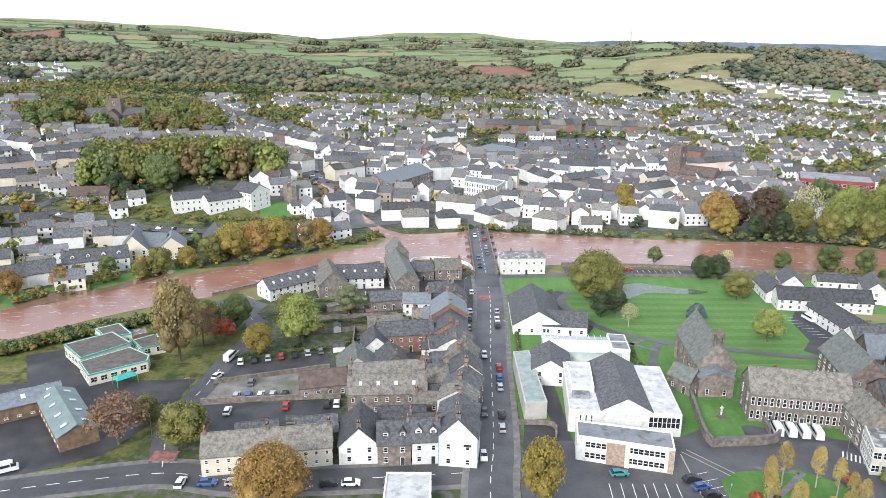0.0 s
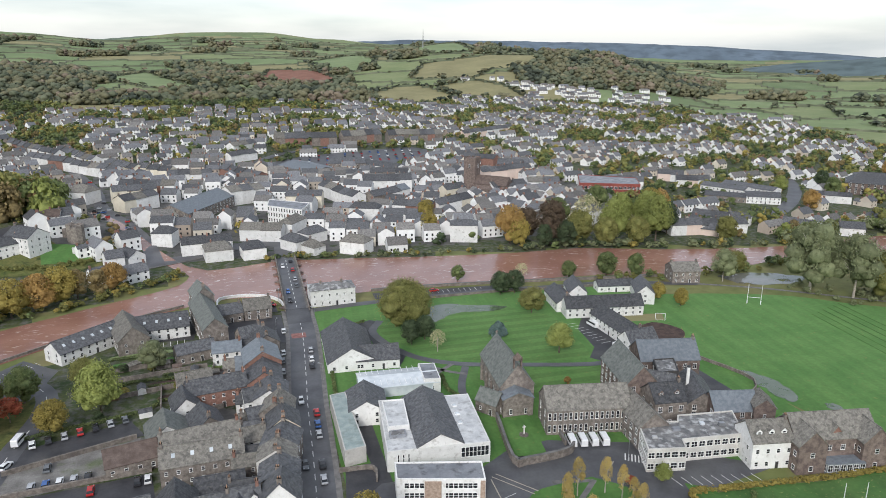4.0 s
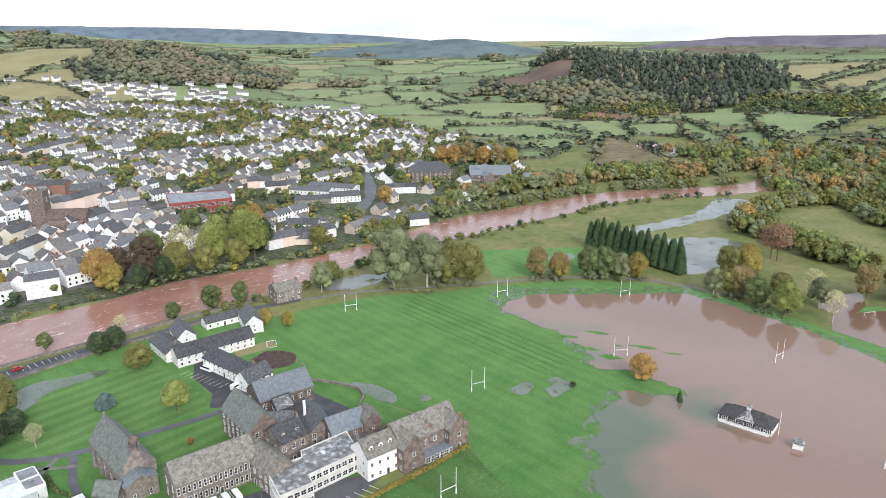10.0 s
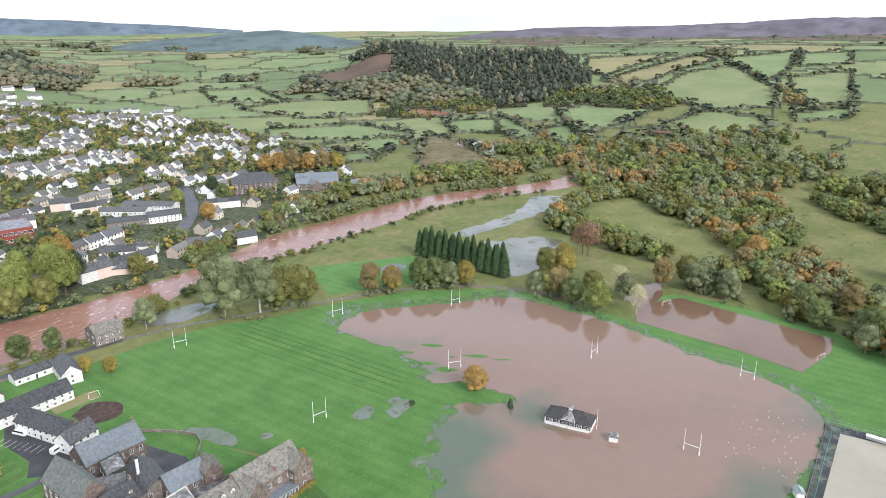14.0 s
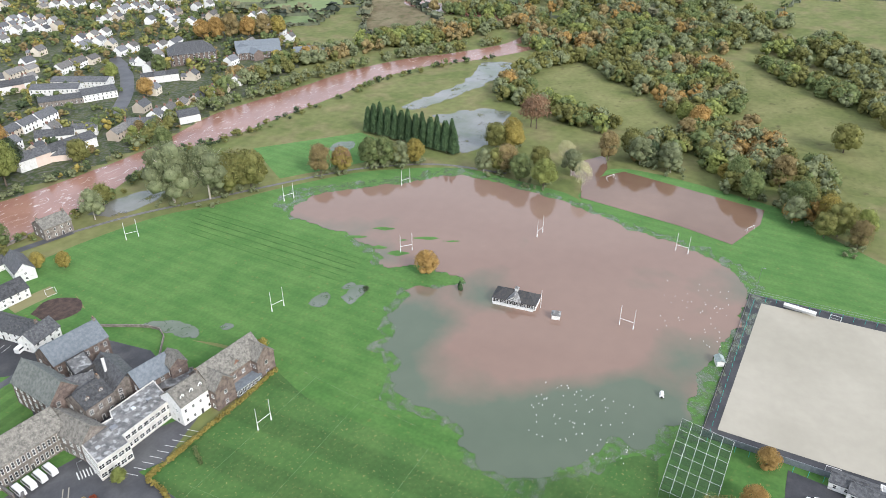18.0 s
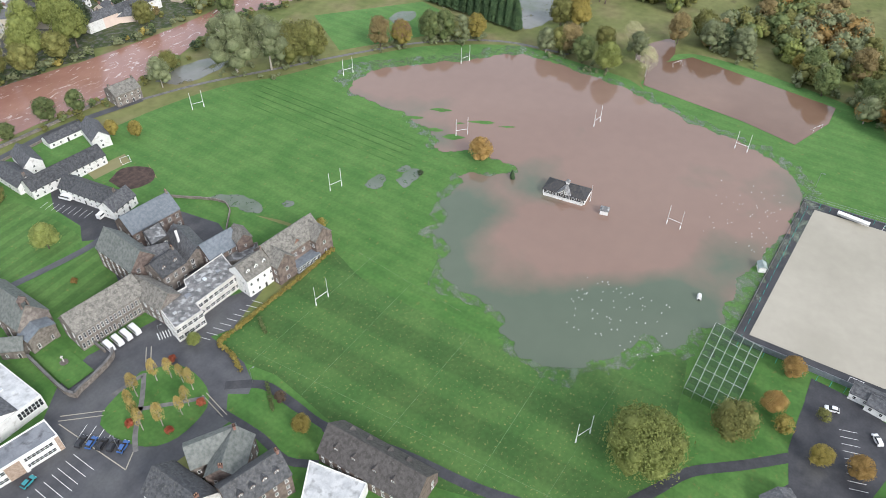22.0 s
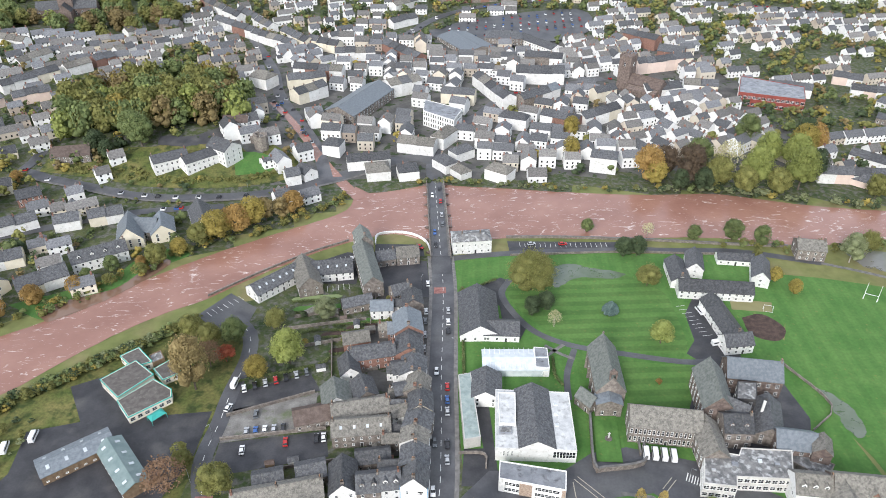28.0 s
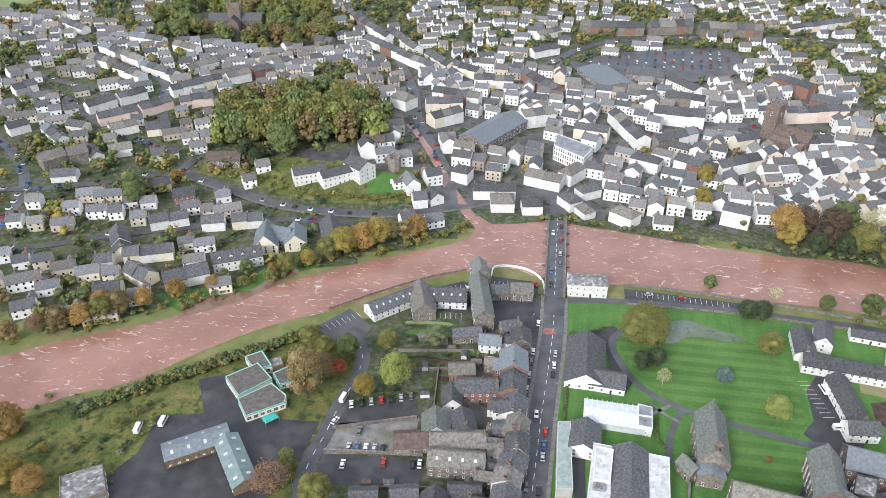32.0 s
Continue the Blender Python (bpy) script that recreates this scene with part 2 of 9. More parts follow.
for i, (a, b) in enumerate((((0.13, 0.175, 0.07), (0.17, 0.21, 0.09)), ((0.15, 0.19, 0.08), (0.19, 0.225, 0.10)), ((0.155, 0.185, 0.075), (0.20, 0.215, 0.095)),
                            ((0.22, 0.20, 0.11), (0.28, 0.25, 0.14)), ((0.11, 0.145, 0.06), (0.14, 0.175, 0.075)))):
    # the 0.12 share of grey is haze mixed into each field's own colour
    k_field = (1.02, 1.02, 0.85) if i == 3 else (1.12, 1.18, 1.12)
    M[f"field{i}"] = material(f"field_grass_{'abcde'[i]}", tuple(k * (0.88 * c + 0.12 * sum(a) / 3) for k, c in zip(k_field, a)), tuple(k * (0.88 * c + 0.12 * sum(b) / 3) for k, c in zip(k_field, b)), 0.015, 0.95, 0.2)
M["metal"] = material("galvanised_metal", (0.35, 0.36, 0.37), (0.45, 0.46, 0.47), 1.0, 0.4, 0.1, metal=0.8)
M["white_metal"] = material("white_painted_metal", (0.78, 0.78, 0.77), (0.82, 0.82, 0.81), 1.0, 0.45, 0.05)
M["rubber"] = material("black_rubber", (0.02, 0.02, 0.02), (0.03, 0.03, 0.03), 3.0, 0.8, 0.1)
M["sand_turf"] = material("pale_sand_turf", (0.355, 0.325, 0.265), (0.41, 0.375, 0.31), 0.03, 0.95, 0.08)
M["net"] = material("green_netting", (0.05, 0.10, 0.06), (0.08, 0.13, 0.08), 1.0, 0.9, 0.1)
M["net"].node_tree.nodes["Principled BSDF"].inputs["Alpha"].default_value = 0.28
M["timber"] = material("weathered_timber", (0.16, 0.11, 0.07), (0.24, 0.17, 0.11), 0.8, 0.85, 0.3)
M["roof_light"] = material("pale_rooflight_glazing", (0.50, 0.54, 0.57), (0.62, 0.65, 0.67), 0.5, 0.2, 0.05, spec=0.5)


def grass_striped(name, a, b, width, angle, soft=0.25, leaves=0.0):
    """Mown grass: light and dark swathes of the given width."""
    m = material(name, a, b, 0.08, 0.95, 0.3, rand=0.0, spots=((0.16, 0.17, 0.05), 0.5, 0.62, 0.78) if not leaves else ((0.22, 0.22, 0.08), 1.1, 0.66 - leaves, 0.74))
    n, k = m.node_tree.nodes, m.node_tree.links
    hsv = next(x for x in n if x.bl_idname == "ShaderNodeHueSaturation")
    value = hsv.inputs["Value"].links[0].from_socket
    geo = next(x for x in n if x.bl_idname == "ShaderNodeNewGeometry")
    mp, wave, mr, mul = n.new("ShaderNodeMapping"), n.new("ShaderNodeTexWave"), n.new("ShaderNodeMapRange"), n.new("ShaderNodeMath")
    mp.inputs["Rotation"].default_value = (0, 0, radians(angle))
    wave.wave_profile, wave.bands_direction = "SIN", "X"
    wave.inputs["Scale"].default_value, wave.inputs["Distortion"].default_value, wave.inputs["Detail"].default_value = 0.314 / (2 * width), 0.4, 1
    wave.inputs["Detail Scale"].default_value = 0.3
    mr.inputs["From Min"].default_value, mr.inputs["From Max"].default_value = 0.35, 0.65
    mr.inputs["To Min"].default_value, mr.inputs["To Max"].default_value = 1 - soft, 1 + soft
    mul.operation = "MULTIPLY"
    k.new(geo.outputs["Position"], mp.inputs["Vector"])
    k.new(mp.outputs["Vector"], wave.inputs["Vector"])
    k.new(wave.outputs["Fac"], mr.inputs["Value"])
    k.new(mr.outputs["Result"], mul.inputs[0])
    k.new(value, mul.inputs[1])
    k.new(mul.outputs["Value"], hsv.inputs["Value"])
    bsdf = n["Principled BSDF"]
    bsdf.inputs["Sheen Weight"].default_value, bsdf.inputs["Sheen Roughness"].default_value = 0.38, 0.4
    bsdf.inputs["Sheen Tint"].default_value = (0.55, 0.9, 0.4, 1)
    return m


M["lawn"] = grass_striped("mown_school_lawn", (0.064, 0.142, 0.032), (0.088, 0.17, 0.043), 3.2, 90, 0.12)
M["pitch"] = grass_striped("playing_field_grass", (0.056, 0.142, 0.03), (0.085, 0.178, 0.043), 3.0, 5, 0.05)
M["pitch_near"] = grass_striped("rugby_pitch_grass", (0.045, 0.108, 0.026), (0.068, 0.134, 0.035), 9.5, 3, 0.11, 0.055)


def water(name, deep, shallow, scale, lo, hi, rough=0.06, ripple=0.15, foam=None, silt=None, clouds=()):
    """Muddy flood water: silt clouds in the colour, a near-mirror skin with ripples."""
    m = material(name, deep, shallow, scale, rough, 0.06, rand=0.0, spec=0.5)
    n, k = m.node_tree.nodes, m.node_tree.links
    cr = next(x for x in n if x.bl_idname == "ShaderNodeValToRGB")
    cr.color_ramp.elements[0].position, cr.color_ramp.elements[1].position = lo, hi
    geo, bsdf = next(x for x in n if x.bl_idname == "ShaderNodeNewGeometry"), n["Principled BSDF"]
    wav, bp = n.new("ShaderNodeTexNoise"), n.new("ShaderNodeBump")
    wav.inputs["Scale"].default_value, wav.inputs["Detail"].default_value = 0.45, 6
    bp.inputs["Strength"].default_value, bp.inputs["Distance"].default_value = ripple, 0.3
    k.new(geo.outputs["Position"], wav.inputs["Vector"])
    k.new(wav.outputs["Fac"], bp.inputs["Height"])
    k.new(bp.outputs["Normal"], bsdf.inputs["Normal"])
    if silt:
        sep, ax, add = n.new("ShaderNodeSeparateXYZ"), n.new("ShaderNodeMapRange"), n.new("ShaderNodeMath")
        ax.clamp, add.operation = False, "ADD"
        ax.inputs["From Min"].default_value, ax.inputs["From Max"].default_value = silt
        ax.inputs["To Min"].default_value, ax.inputs["To Max"].default_value = -0.12, 0.12
        broad = cr.inputs["Fac"].links[0].from_socket
        k.new(geo.outputs["Position"], sep.inputs["Vector"])
        k.new(sep.outputs["X"], ax.inputs["Value"])
        k.new(ax.outputs["Result"], add.inputs[0])
        k.new(broad, add.inputs[1])
        last = add.outputs["Value"]
        for x, y, size, amount in clouds:
            far, fade, more = n.new("ShaderNodeVectorMath"), n.new("ShaderNodeMapRange"), n.new("ShaderNodeMath")
            far.operation, more.operation, fade.interpolation_type = "DISTANCE", "ADD", "SMOOTHSTEP"
            far.inputs[1].default_value = (x, y, 0.16)
            fade.inputs["From Min"].default_value, fade.inputs["From Max"].default_value = size, 0.0
            fade.inputs["To Min"].default_value, fade.inputs["To Max"].default_value = 0.0, amount
            k.new(geo.outputs["Position"], far.inputs[0])
            k.new(far.outputs["Value"], fade.inputs["Value"])
            k.new(last, more.inputs[0])
            k.new(fade.outputs["Result"], more.inputs[1])
            last = more.outputs["Value"]
        k.new(last, cr.inputs["Fac"])
    if foam:
        fo, mr, mx, mp = n.new("ShaderNodeTexNoise"), n.new("ShaderNodeMapRange"), n.new("ShaderNodeMix"), n.new("ShaderNodeMapping")
        mx.data_type = "RGBA"
        mp.inputs["Scale"].default_value = (0.075, 0.17, 0.1)
        mp.inputs["Rotation"].default_value = (0, 0, radians(-12))
        fo.inputs["Scale"].default_value, fo.inputs["Detail"].default_value, fo.inputs["Roughness"].default_value = 1.0, 9, 0.68
        fo.inputs["Distortion"].default_value = 2.6
        mr.inputs["From Min"].default_value, mr.inputs["From Max"].default_value = 0.575, 0.69
        k.new(geo.outputs["Position"], mp.inputs["Vector"])
        k.new(mp.outputs["Vector"], fo.inputs["Vector"])
        k.new(fo.outputs["Fac"], mr.inputs["Value"])
        src = bsdf.inputs["Base Color"].links[0].from_socket
        k.new(src, mx.inputs["A"])
        mx.inputs["B"].default_value = (*foam, 1)
        k.new(mr.outputs["Result"], mx.inputs["Factor"])
        k.new(mx.outputs["Result"], bsdf.inputs["Base Color"])
    return m


M["river"] = water("red_brown_river_water", (0.25, 0.12, 0.09), (0.33, 0.175, 0.135), 0.03, 0.35, 0.65, 0.16, 0.5, (0.66, 0.55, 0.50))
M["flood"] = water("silty_flood_water", (0.104, 0.13, 0.089), (0.24, 0.155, 0.12), 0.016, 0.40, 0.60, 0.04, 0.02, None, (175, 285),
                   ((192, 68, 36, 0.16), (218, 38, 44, 0.16), (250, 30, 60, 0.12), (290, 110, 90, 0.16), (186, 12, 36, -0.17), (228, -6, 22, -0.2), (208, 92, 22, -0.17), (160, 40, 30, -0.14), (252, 130, 18, -0.12), (232, 75, 14, -0.1)))
M["brown_flood"] = water("brown_flood_water", (0.16, 0.095, 0.065), (0.22, 0.135, 0.095), 0.02, 0.35, 0.65, 0.06, 0.05)
M["shallows"] = water("shallow_water_over_grass", (0.15, 0.20, 0.13), (0.22, 0.24, 0.19), 0.05, 0.35, 0.65, 0.08, 0.03)
def broken(m, scale, lo, hi, most):
    """Lets the grass show through shallow water in patches."""
    n, k = m.node_tree.nodes, m.node_tree.links
    geo = next(x for x in n if x.bl_idname == "ShaderNodeNewGeometry")
    tex, mr = n.new("ShaderNodeTexNoise"), n.new("ShaderNodeMapRange")
    tex.inputs["Scale"].default_value, tex.inputs["Detail"].default_value, tex.inputs["Roughness"].default_value = scale, 9, 0.68
    mr.inputs["From Min"].default_value, mr.inputs["From Max"].default_value, mr.inputs["To Max"].default_value = lo, hi, most
    k.new(geo.outputs["Position"], tex.inputs["Vector"])
    k.new(tex.outputs["Fac"], mr.inputs["Value"])
    k.new(mr.outputs["Result"], n["Principled BSDF"].inputs["Alpha"])


M["puddle"] = water("clear_standing_water", (0.13, 0.15, 0.10), (0.22, 0.215, 0.20), 0.05, 0.35, 0.65, 0.05, 0.03)
M["lawn_water"] = water("thin_standing_water", (0.11, 0.15, 0.09), (0.20, 0.22, 0.19), 0.05, 0.35, 0.65, 0.05, 0.03)
broken(M["shallows"], 0.22, 0.44, 0.62, 0.7)
broken(M["puddle"], 0.09, 0.36, 0.44, 0.97)
broken(M["lawn_water"], 0.3, 0.30, 0.44, 0.85)

LEAF, HAZED = {}, {}
for key, a, b in (("green", (0.08, 0.10, 0.048), (0.125, 0.14, 0.07)), ("lime", (0.145, 0.158, 0.058), (0.195, 0.205, 0.08)), ("olive", (0.112, 0.11, 0.044), (0.168, 0.154, 0.066)), ("russet", (0.165, 0.095, 0.075), (0.225, 0.135, 0.105)),
                  ("gold", (0.185, 0.142, 0.048), (0.25, 0.19, 0.068)), ("orange", (0.225, 0.135, 0.058), (0.29, 0.18, 0.082)), ("brown", (0.15, 0.108, 0.06), (0.205, 0.152, 0.09)),
                  ("birch", (0.28, 0.195, 0.08), (0.36, 0.27, 0.13)), ("fir", (0.045, 0.075, 0.042), (0.07, 0.105, 0.06)), ("dark", (0.04, 0.055, 0.035), (0.065, 0.082, 0.052)), ("grey", (0.115, 0.125, 0.08), (0.165, 0.17, 0.115)), ("red", (0.22, 0.05, 0.035), (0.30, 0.09, 0.06)),
                  ("purple", (0.07, 0.05, 0.045), (0.105, 0.072, 0.06)), ("blue", (0.075, 0.11, 0.125), (0.115, 0.155, 0.175)), ("pale", (0.30, 0.26, 0.18), (0.38, 0.34, 0.25))):
    LEAF[key] = leaf = material(f"{key}_leaves", tuple(k * c for k, c in zip((1.4, 1.48, 1.22), a)), tuple(k * c for k, c in zip((1.46, 1.54, 1.22), b)), 0.35, 0.75, 0.3, rand=0.16, island=0.18, spec=0.2)
    # far leaves are drawn towards grey: distance haze put into the base colour
    HAZED[key] = material(f"distant_{key}_leaves", tuple(1.25 * (0.62 * c + 0.38 * sum(a) / 3) for c in a), tuple(1.25 * (0.62 * c + 0.38 * sum(b) / 3) for c in b), 0.02, 0.9, 0.15, rand=0.0, island=0.14, spec=0.1)
    n, k = leaf.node_tree.nodes, leaf.node_tree.links
    bsdf, through_light, blend = n["Principled BSDF"], n.new("ShaderNodeBsdfTranslucent"), n.new("ShaderNodeMixShader")
    blend.inputs["Fac"].default_value = 0.22
    k.new(bsdf.inputs["Base Color"].links[0].from_socket, through_light.inputs["Color"])
    k.new(bsdf.outputs["BSDF"], blend.inputs[1])
    k.new(through_light.outputs["BSDF"], blend.inputs[2])
    k.new(blend.outputs["Shader"], n["Material Output"].inputs["Surface"])

# ---- the lie of the land: heights by bearing from the foot of the climb (degrees, clockwise from ahead) and distance ----
RADII = (0, 330, 430, 600, 800, 1200, 1500, 1860, 2400, 3300, 4400, 4900)
LAND_WEST = {
    -180: (0, 0, 2, 5, 10, 25, 36, 50, 70, 90, 110, 110),
    -75: (0, 0, 8, 20, 36, 55, 72, 92, 115, 160, 230, 220),
    -40: (0, 0, 8, 20, 30, 48, 64, 82, 105, 155, 232, 220),
    -28: (0, 0, 5, 20, 32, 45, 57, 71, 92, 150, 222, 212),
}
LAND_MIDDLE = {
    -20: (0, 0, 4, 15, 26, 38, 50, 62, 85, 138, 202, 192),
    -14: (0, 0, 3, 10, 20, 32, 42, 52, 72, 118, 166, 156),
    -9: (0, 0, 2, 8, 18, 28, 38, 48, 66, 100, 138, 130),
    -3: (0, 0, 1, 6, 15, 25, 34, 46, 64, 112, 174, 164),
    2: (0, 0, 0, 4, 13, 22, 31, 44, 62, 112, 170, 160),
    7: (0, 0, 0, 2, 10, 18, 29, 48, 62, 92, 136, 128),
    12: (0, 0, 0, 1, 8, 17, 34, 62, 76, 92, 112, 104),
}
LAND_HILL = {
    16.5: (0, 0, 0, 0, 4, 14, 40, 74, 98, 116, 108, 100),
    20: (0, 0, 0, 0, 3, 13, 42, 82, 88, 100, 96, 90),
    24.5: (0, 0, 0, 0, 2, 10, 38, 86, 60, 50, 60, 60),
    28: (0, 0, 0, 0, 2, 8, 34, 80, 50, 40, 50, 50),
    31: (0, 0, 0, 0, 1, 6, 25, 54, 34, 25, 35, 35),
    34: (0, 0, 0, 0, 0, 4, 12, 24, 20, 20, 30, 30),
    37: (0, 0, 0, 0, 0, 2, 3, 6, 9, 14, 28, 28),
}
LAND_EAST = {
    43: (0, 0, 0, 0, 0, 1, 2, 3, 6, 12, 25, 25),
    50: (0, 0, 0, 0, 0, 1, 2, 4, 8, 14, 20, 20),
    54: (0, 0, 0, 0, 0, 1, 7, 18, 12, 14, 20, 20),
    57.5: (0, 0, 0, 0, 0, 2, 24, 58, 36, 24, 20, 20),
    61: (0, 0, 0, 0, 0, 9, 36, 60, 40, 28, 24, 24),
    66: (0, 0, 0, 0, 2, 18, 46, 60, 46, 34, 30, 30),
    74: (0, 0, 0, 2, 8, 34, 56, 68, 54, 40, 40, 40),
}
LAND_SOUTH = {
    84: (0, 0, 0, 5, 18, 46, 63, 76, 62, 50, 50, 50),
    95: (0, 0, 0, 6, 20, 47, 65, 80, 70, 60, 55, 50),
    110: (0, 0, 0, 8, 25, 50, 60, 68, 75, 80, 80, 70),
    180: (0, 0, 2, 5, 10, 25, 36, 50, 70, 90, 110, 110),
}
LAND = {**LAND_WEST, **LAND_MIDDLE, **LAND_HILL, **LAND_EAST, **LAND_SOUTH}
BEARINGS = sorted(LAND)


def terrain(x, y):
    """The ground's height at a place."""
    r, az = math.hypot(x, y), math.degrees(math.atan2(x, y))
    j = max(i for i in range(len(BEARINGS) - 1) if BEARINGS[i] <= az or i == 0)
    u = (az - BEARINGS[j]) / (BEARINGS[j + 1] - BEARINGS[j])
    u = u * u * (3 - 2 * u)
    z = (1 - u) * np.interp(r, RADII, LAND[BEARINGS[j]]) + u * np.interp(r, RADII, LAND[BEARINGS[j + 1]])
    z += 13 * math.exp(-((x + 135) / 62) ** 2 - ((y - 430) / 42) ** 2)
    if r > 700:
        k = min(1, (r - 700) / 1500)
        z += k * (4 * math.sin(x / 210 + 1.3 * math.sin(y / 330)) + 3 * math.sin(y / 170 + x / 390) + 2 * math.sin(x / 71) * math.sin(y / 83))
    return float(z)


# ---- builders ----
from mathutils.geometry import delaunay_2d_cdt


def mesh_of(name, verts, faces, mats, index=None, smooth=False):
    me = bpy.data.meshes.new(name)
    me.from_pydata([tuple(v) for v in verts], [], faces)
    for m in mats if isinstance(mats, (list, tuple)) else (mats,):
        me.materials.append(m)
    if index is not None:
        me.polygons.foreach_set("material_index", np.asarray(index, dtype=np.int32))
    if smooth:
        me.polygons.foreach_set("use_smooth", np.ones(len(me.polygons), dtype=bool))
    me.update()
    return me


def put(name, me, parent=None, m=None, label=""):
    """Links a mesh as one object, under a thing where one is given."""
    ob = new(name, me)
    if parent is not None:
        ob.parent = parent
    if m is not None:
        ob.matrix_basis = m
    if label:
        ob["label"] = label
    return ob


def thing(name, m, label, category, group="", kind=""):
    """An Empty at a thing's base, which parents its parts."""
    ob = new(name)
    ob.matrix_basis = m
    return tagged(ob, label, category, group, kind)


class Mesh:
    """Gathers boxes, prisms and plates into one mesh with several materials."""

    def __init__(self):
        self.v, self.f, self.i = [], [], []

    def add(self, verts, faces, slot=0):
        n = len(self.v)
        self.v += [tuple(p) for p in verts]
        self.f += [tuple(n + j for j in q) for q in faces]
        self.i += [slot] * len(faces)
        return self

    def box(self, x0, y0, z0, x1, y1, z1, slot=0, taper=0.0):
        t = taper
        v = [(x0, y0, z0), (x1, y0, z0), (x1, y1, z0), (x0, y1, z0), (x0 + t, y0 + t, z1), (x1 - t, y0 + t, z1), (x1 - t, y1 - t, z1), (x0 + t, y1 - t, z1)]
        return self.add(v, [(3, 2, 1, 0), (4, 5, 6, 7), (0, 1, 5, 4), (1, 2, 6, 5), (2, 3, 7, 6), (3, 0, 4, 7)], slot)

    def tube(self, x, y, z0, z1, r0, r1=None, n=8, slot=0):
        r1 = r0 if r1 is None else r1
        ring = [(math.cos(2 * math.pi * i / n), math.sin(2 * math.pi * i / n)) for i in range(n)]
        v = [(x + r0 * c, y + r0 * s, z0) for c, s in ring] + [(x + r1 * c, y + r1 * s, z1) for c, s in ring]
        return self.add(v, [(i, (i + 1) % n, n + (i + 1) % n, n + i) for i in range(n)] + [tuple(range(n, 2 * n)), tuple(reversed(range(n)))], slot)

    def rod(self, a, b, r0, r1=None, n=6, slot=0):
        """A round bar from a to b."""
        a, b, r1 = Vector(a), Vector(b), r0 if r1 is None else r1
        q = (b - a).to_track_quat("Z", "Y")
        v = [a + q @ Vector((r0 * math.cos(2 * math.pi * i / n), r0 * math.sin(2 * math.pi * i / n), 0)) for i in range(n)]
        v += [b + q @ Vector((r1 * math.cos(2 * math.pi * i / n), r1 * math.sin(2 * math.pi * i / n), 0)) for i in range(n)]
        return self.add(v, [(i, (i + 1) % n, n + (i + 1) % n, n + i) for i in range(n)] + [tuple(range(n, 2 * n)), tuple(reversed(range(n)))], slot)

    def prism(self, pts, z0, z1, slot=0, top=None):
        """An upright prism over a plan."""
        if sum(a[0] * b[1] - b[0] * a[1] for a, b in zip(pts, pts[1:] + pts[:1])) < 0:
            pts = pts[::-1]
        n = len(pts)
        v = [(x, y, z0) for x, y in pts] + [(x, y, z1) for x, y in pts]
        self.add(v, [(i, (i + 1) % n, n + (i + 1) % n, n + i) for i in range(n)], slot)
        return self.add([(x, y, z1) for x, y in pts], [tuple(range(n))], slot if top is None else top)

    def mesh(self, name, mats):
        return mesh_of(name, self.v, self.f, mats, self.i)


WINDOWS = {}


def window_mesh(w, h, arched=False):
    """A window: frame, glazing bars, sill and recessed dark panes. It faces -y, its foot's middle at the origin."""
    key = (round(w, 1), round(h, 1), arched)
    if key not in WINDOWS:
        t, wide = 0.09, w > 1.25
        xs = [-w / 2, -w / 2 + t, -0.035, 0.035, w / 2 - t, w / 2] if wide else [-w / 2, -w / 2 + t, w / 2 - t, w / 2]
        zs = [0, t, h * 0.5 - 0.035, h * 0.5 + 0.035, h - t, h]
        b, at = Mesh(), {}

        def v(i, j, y):
            if (i, j, y) not in at:
                at[i, j, y] = len(b.v)
                b.v.append((xs[i] + (0.1 if j == 0 and y == -0.05 else 0) * (-1 if i == 0 else 1 if i == len(xs) - 1 else 0), y - (0.08 if j == 0 and y == -0.05 else 0), zs[j]))
            return at[i, j, y]
        for i in range(len(xs) - 1):
            for j in range(5):
                pane = i % 2 == 1 and j % 2 == 1
                y = -0.005 if pane else -0.05
                b.f.append((v(i, j, y), v(i + 1, j, y), v(i + 1, j + 1, y), v(i, j + 1, y)))
                b.i.append(1 if pane else 0)
                if pane:
                    ring = [(i, j), (i + 1, j), (i + 1, j + 1), (i, j + 1)]
                    for p, q in zip(ring, ring[1:] + ring[:1]):
                        b.f.append((v(*p, -0.05), v(*q, -0.05), v(*q, y), v(*p, y)))
                        b.i.append(0)
        m = len(xs) - 1
        for ring in ([(i, 0) for i in range(m + 1)], [(m, j) for j in range(6)], [(i, 5) for i in range(m, -1, -1)], [(0, j) for j in range(5, -1, -1)]):
            for p, q in zip(ring, ring[1:]):
                b.f.append((v(*q, -0.05), v(*p, -0.05), v(*p, 0.03), v(*q, 0.03)))
                b.i.append(0)
        WINDOWS[key] = b.mesh("window", [M["frame"], M["glass"]])
    return WINDOWS[key]


DOOR = []


def door_mesh():
    if not DOOR:
        b = Mesh()
        b.box(-0.55, -0.06, 0, -0.45, 0.02, 2.2, 1).box(0.45, -0.06, 0, 0.55, 0.02, 2.2, 1).box(-0.55, -0.06, 2.1, 0.55, 0.02, 2.2, 1)
        b.box(-0.45, -0.03, 0.02, 0.45, 0.02, 2.1).box(-0.3, -0.05, 0.3, 0.3, -0.03, 0.9).box(-0.3, -0.05, 1.1, 0.3, -0.03, 1.8)
        DOOR.append(b.mesh("door", [M["dark_paint"], M["frame"]]))
    return DOOR[0]


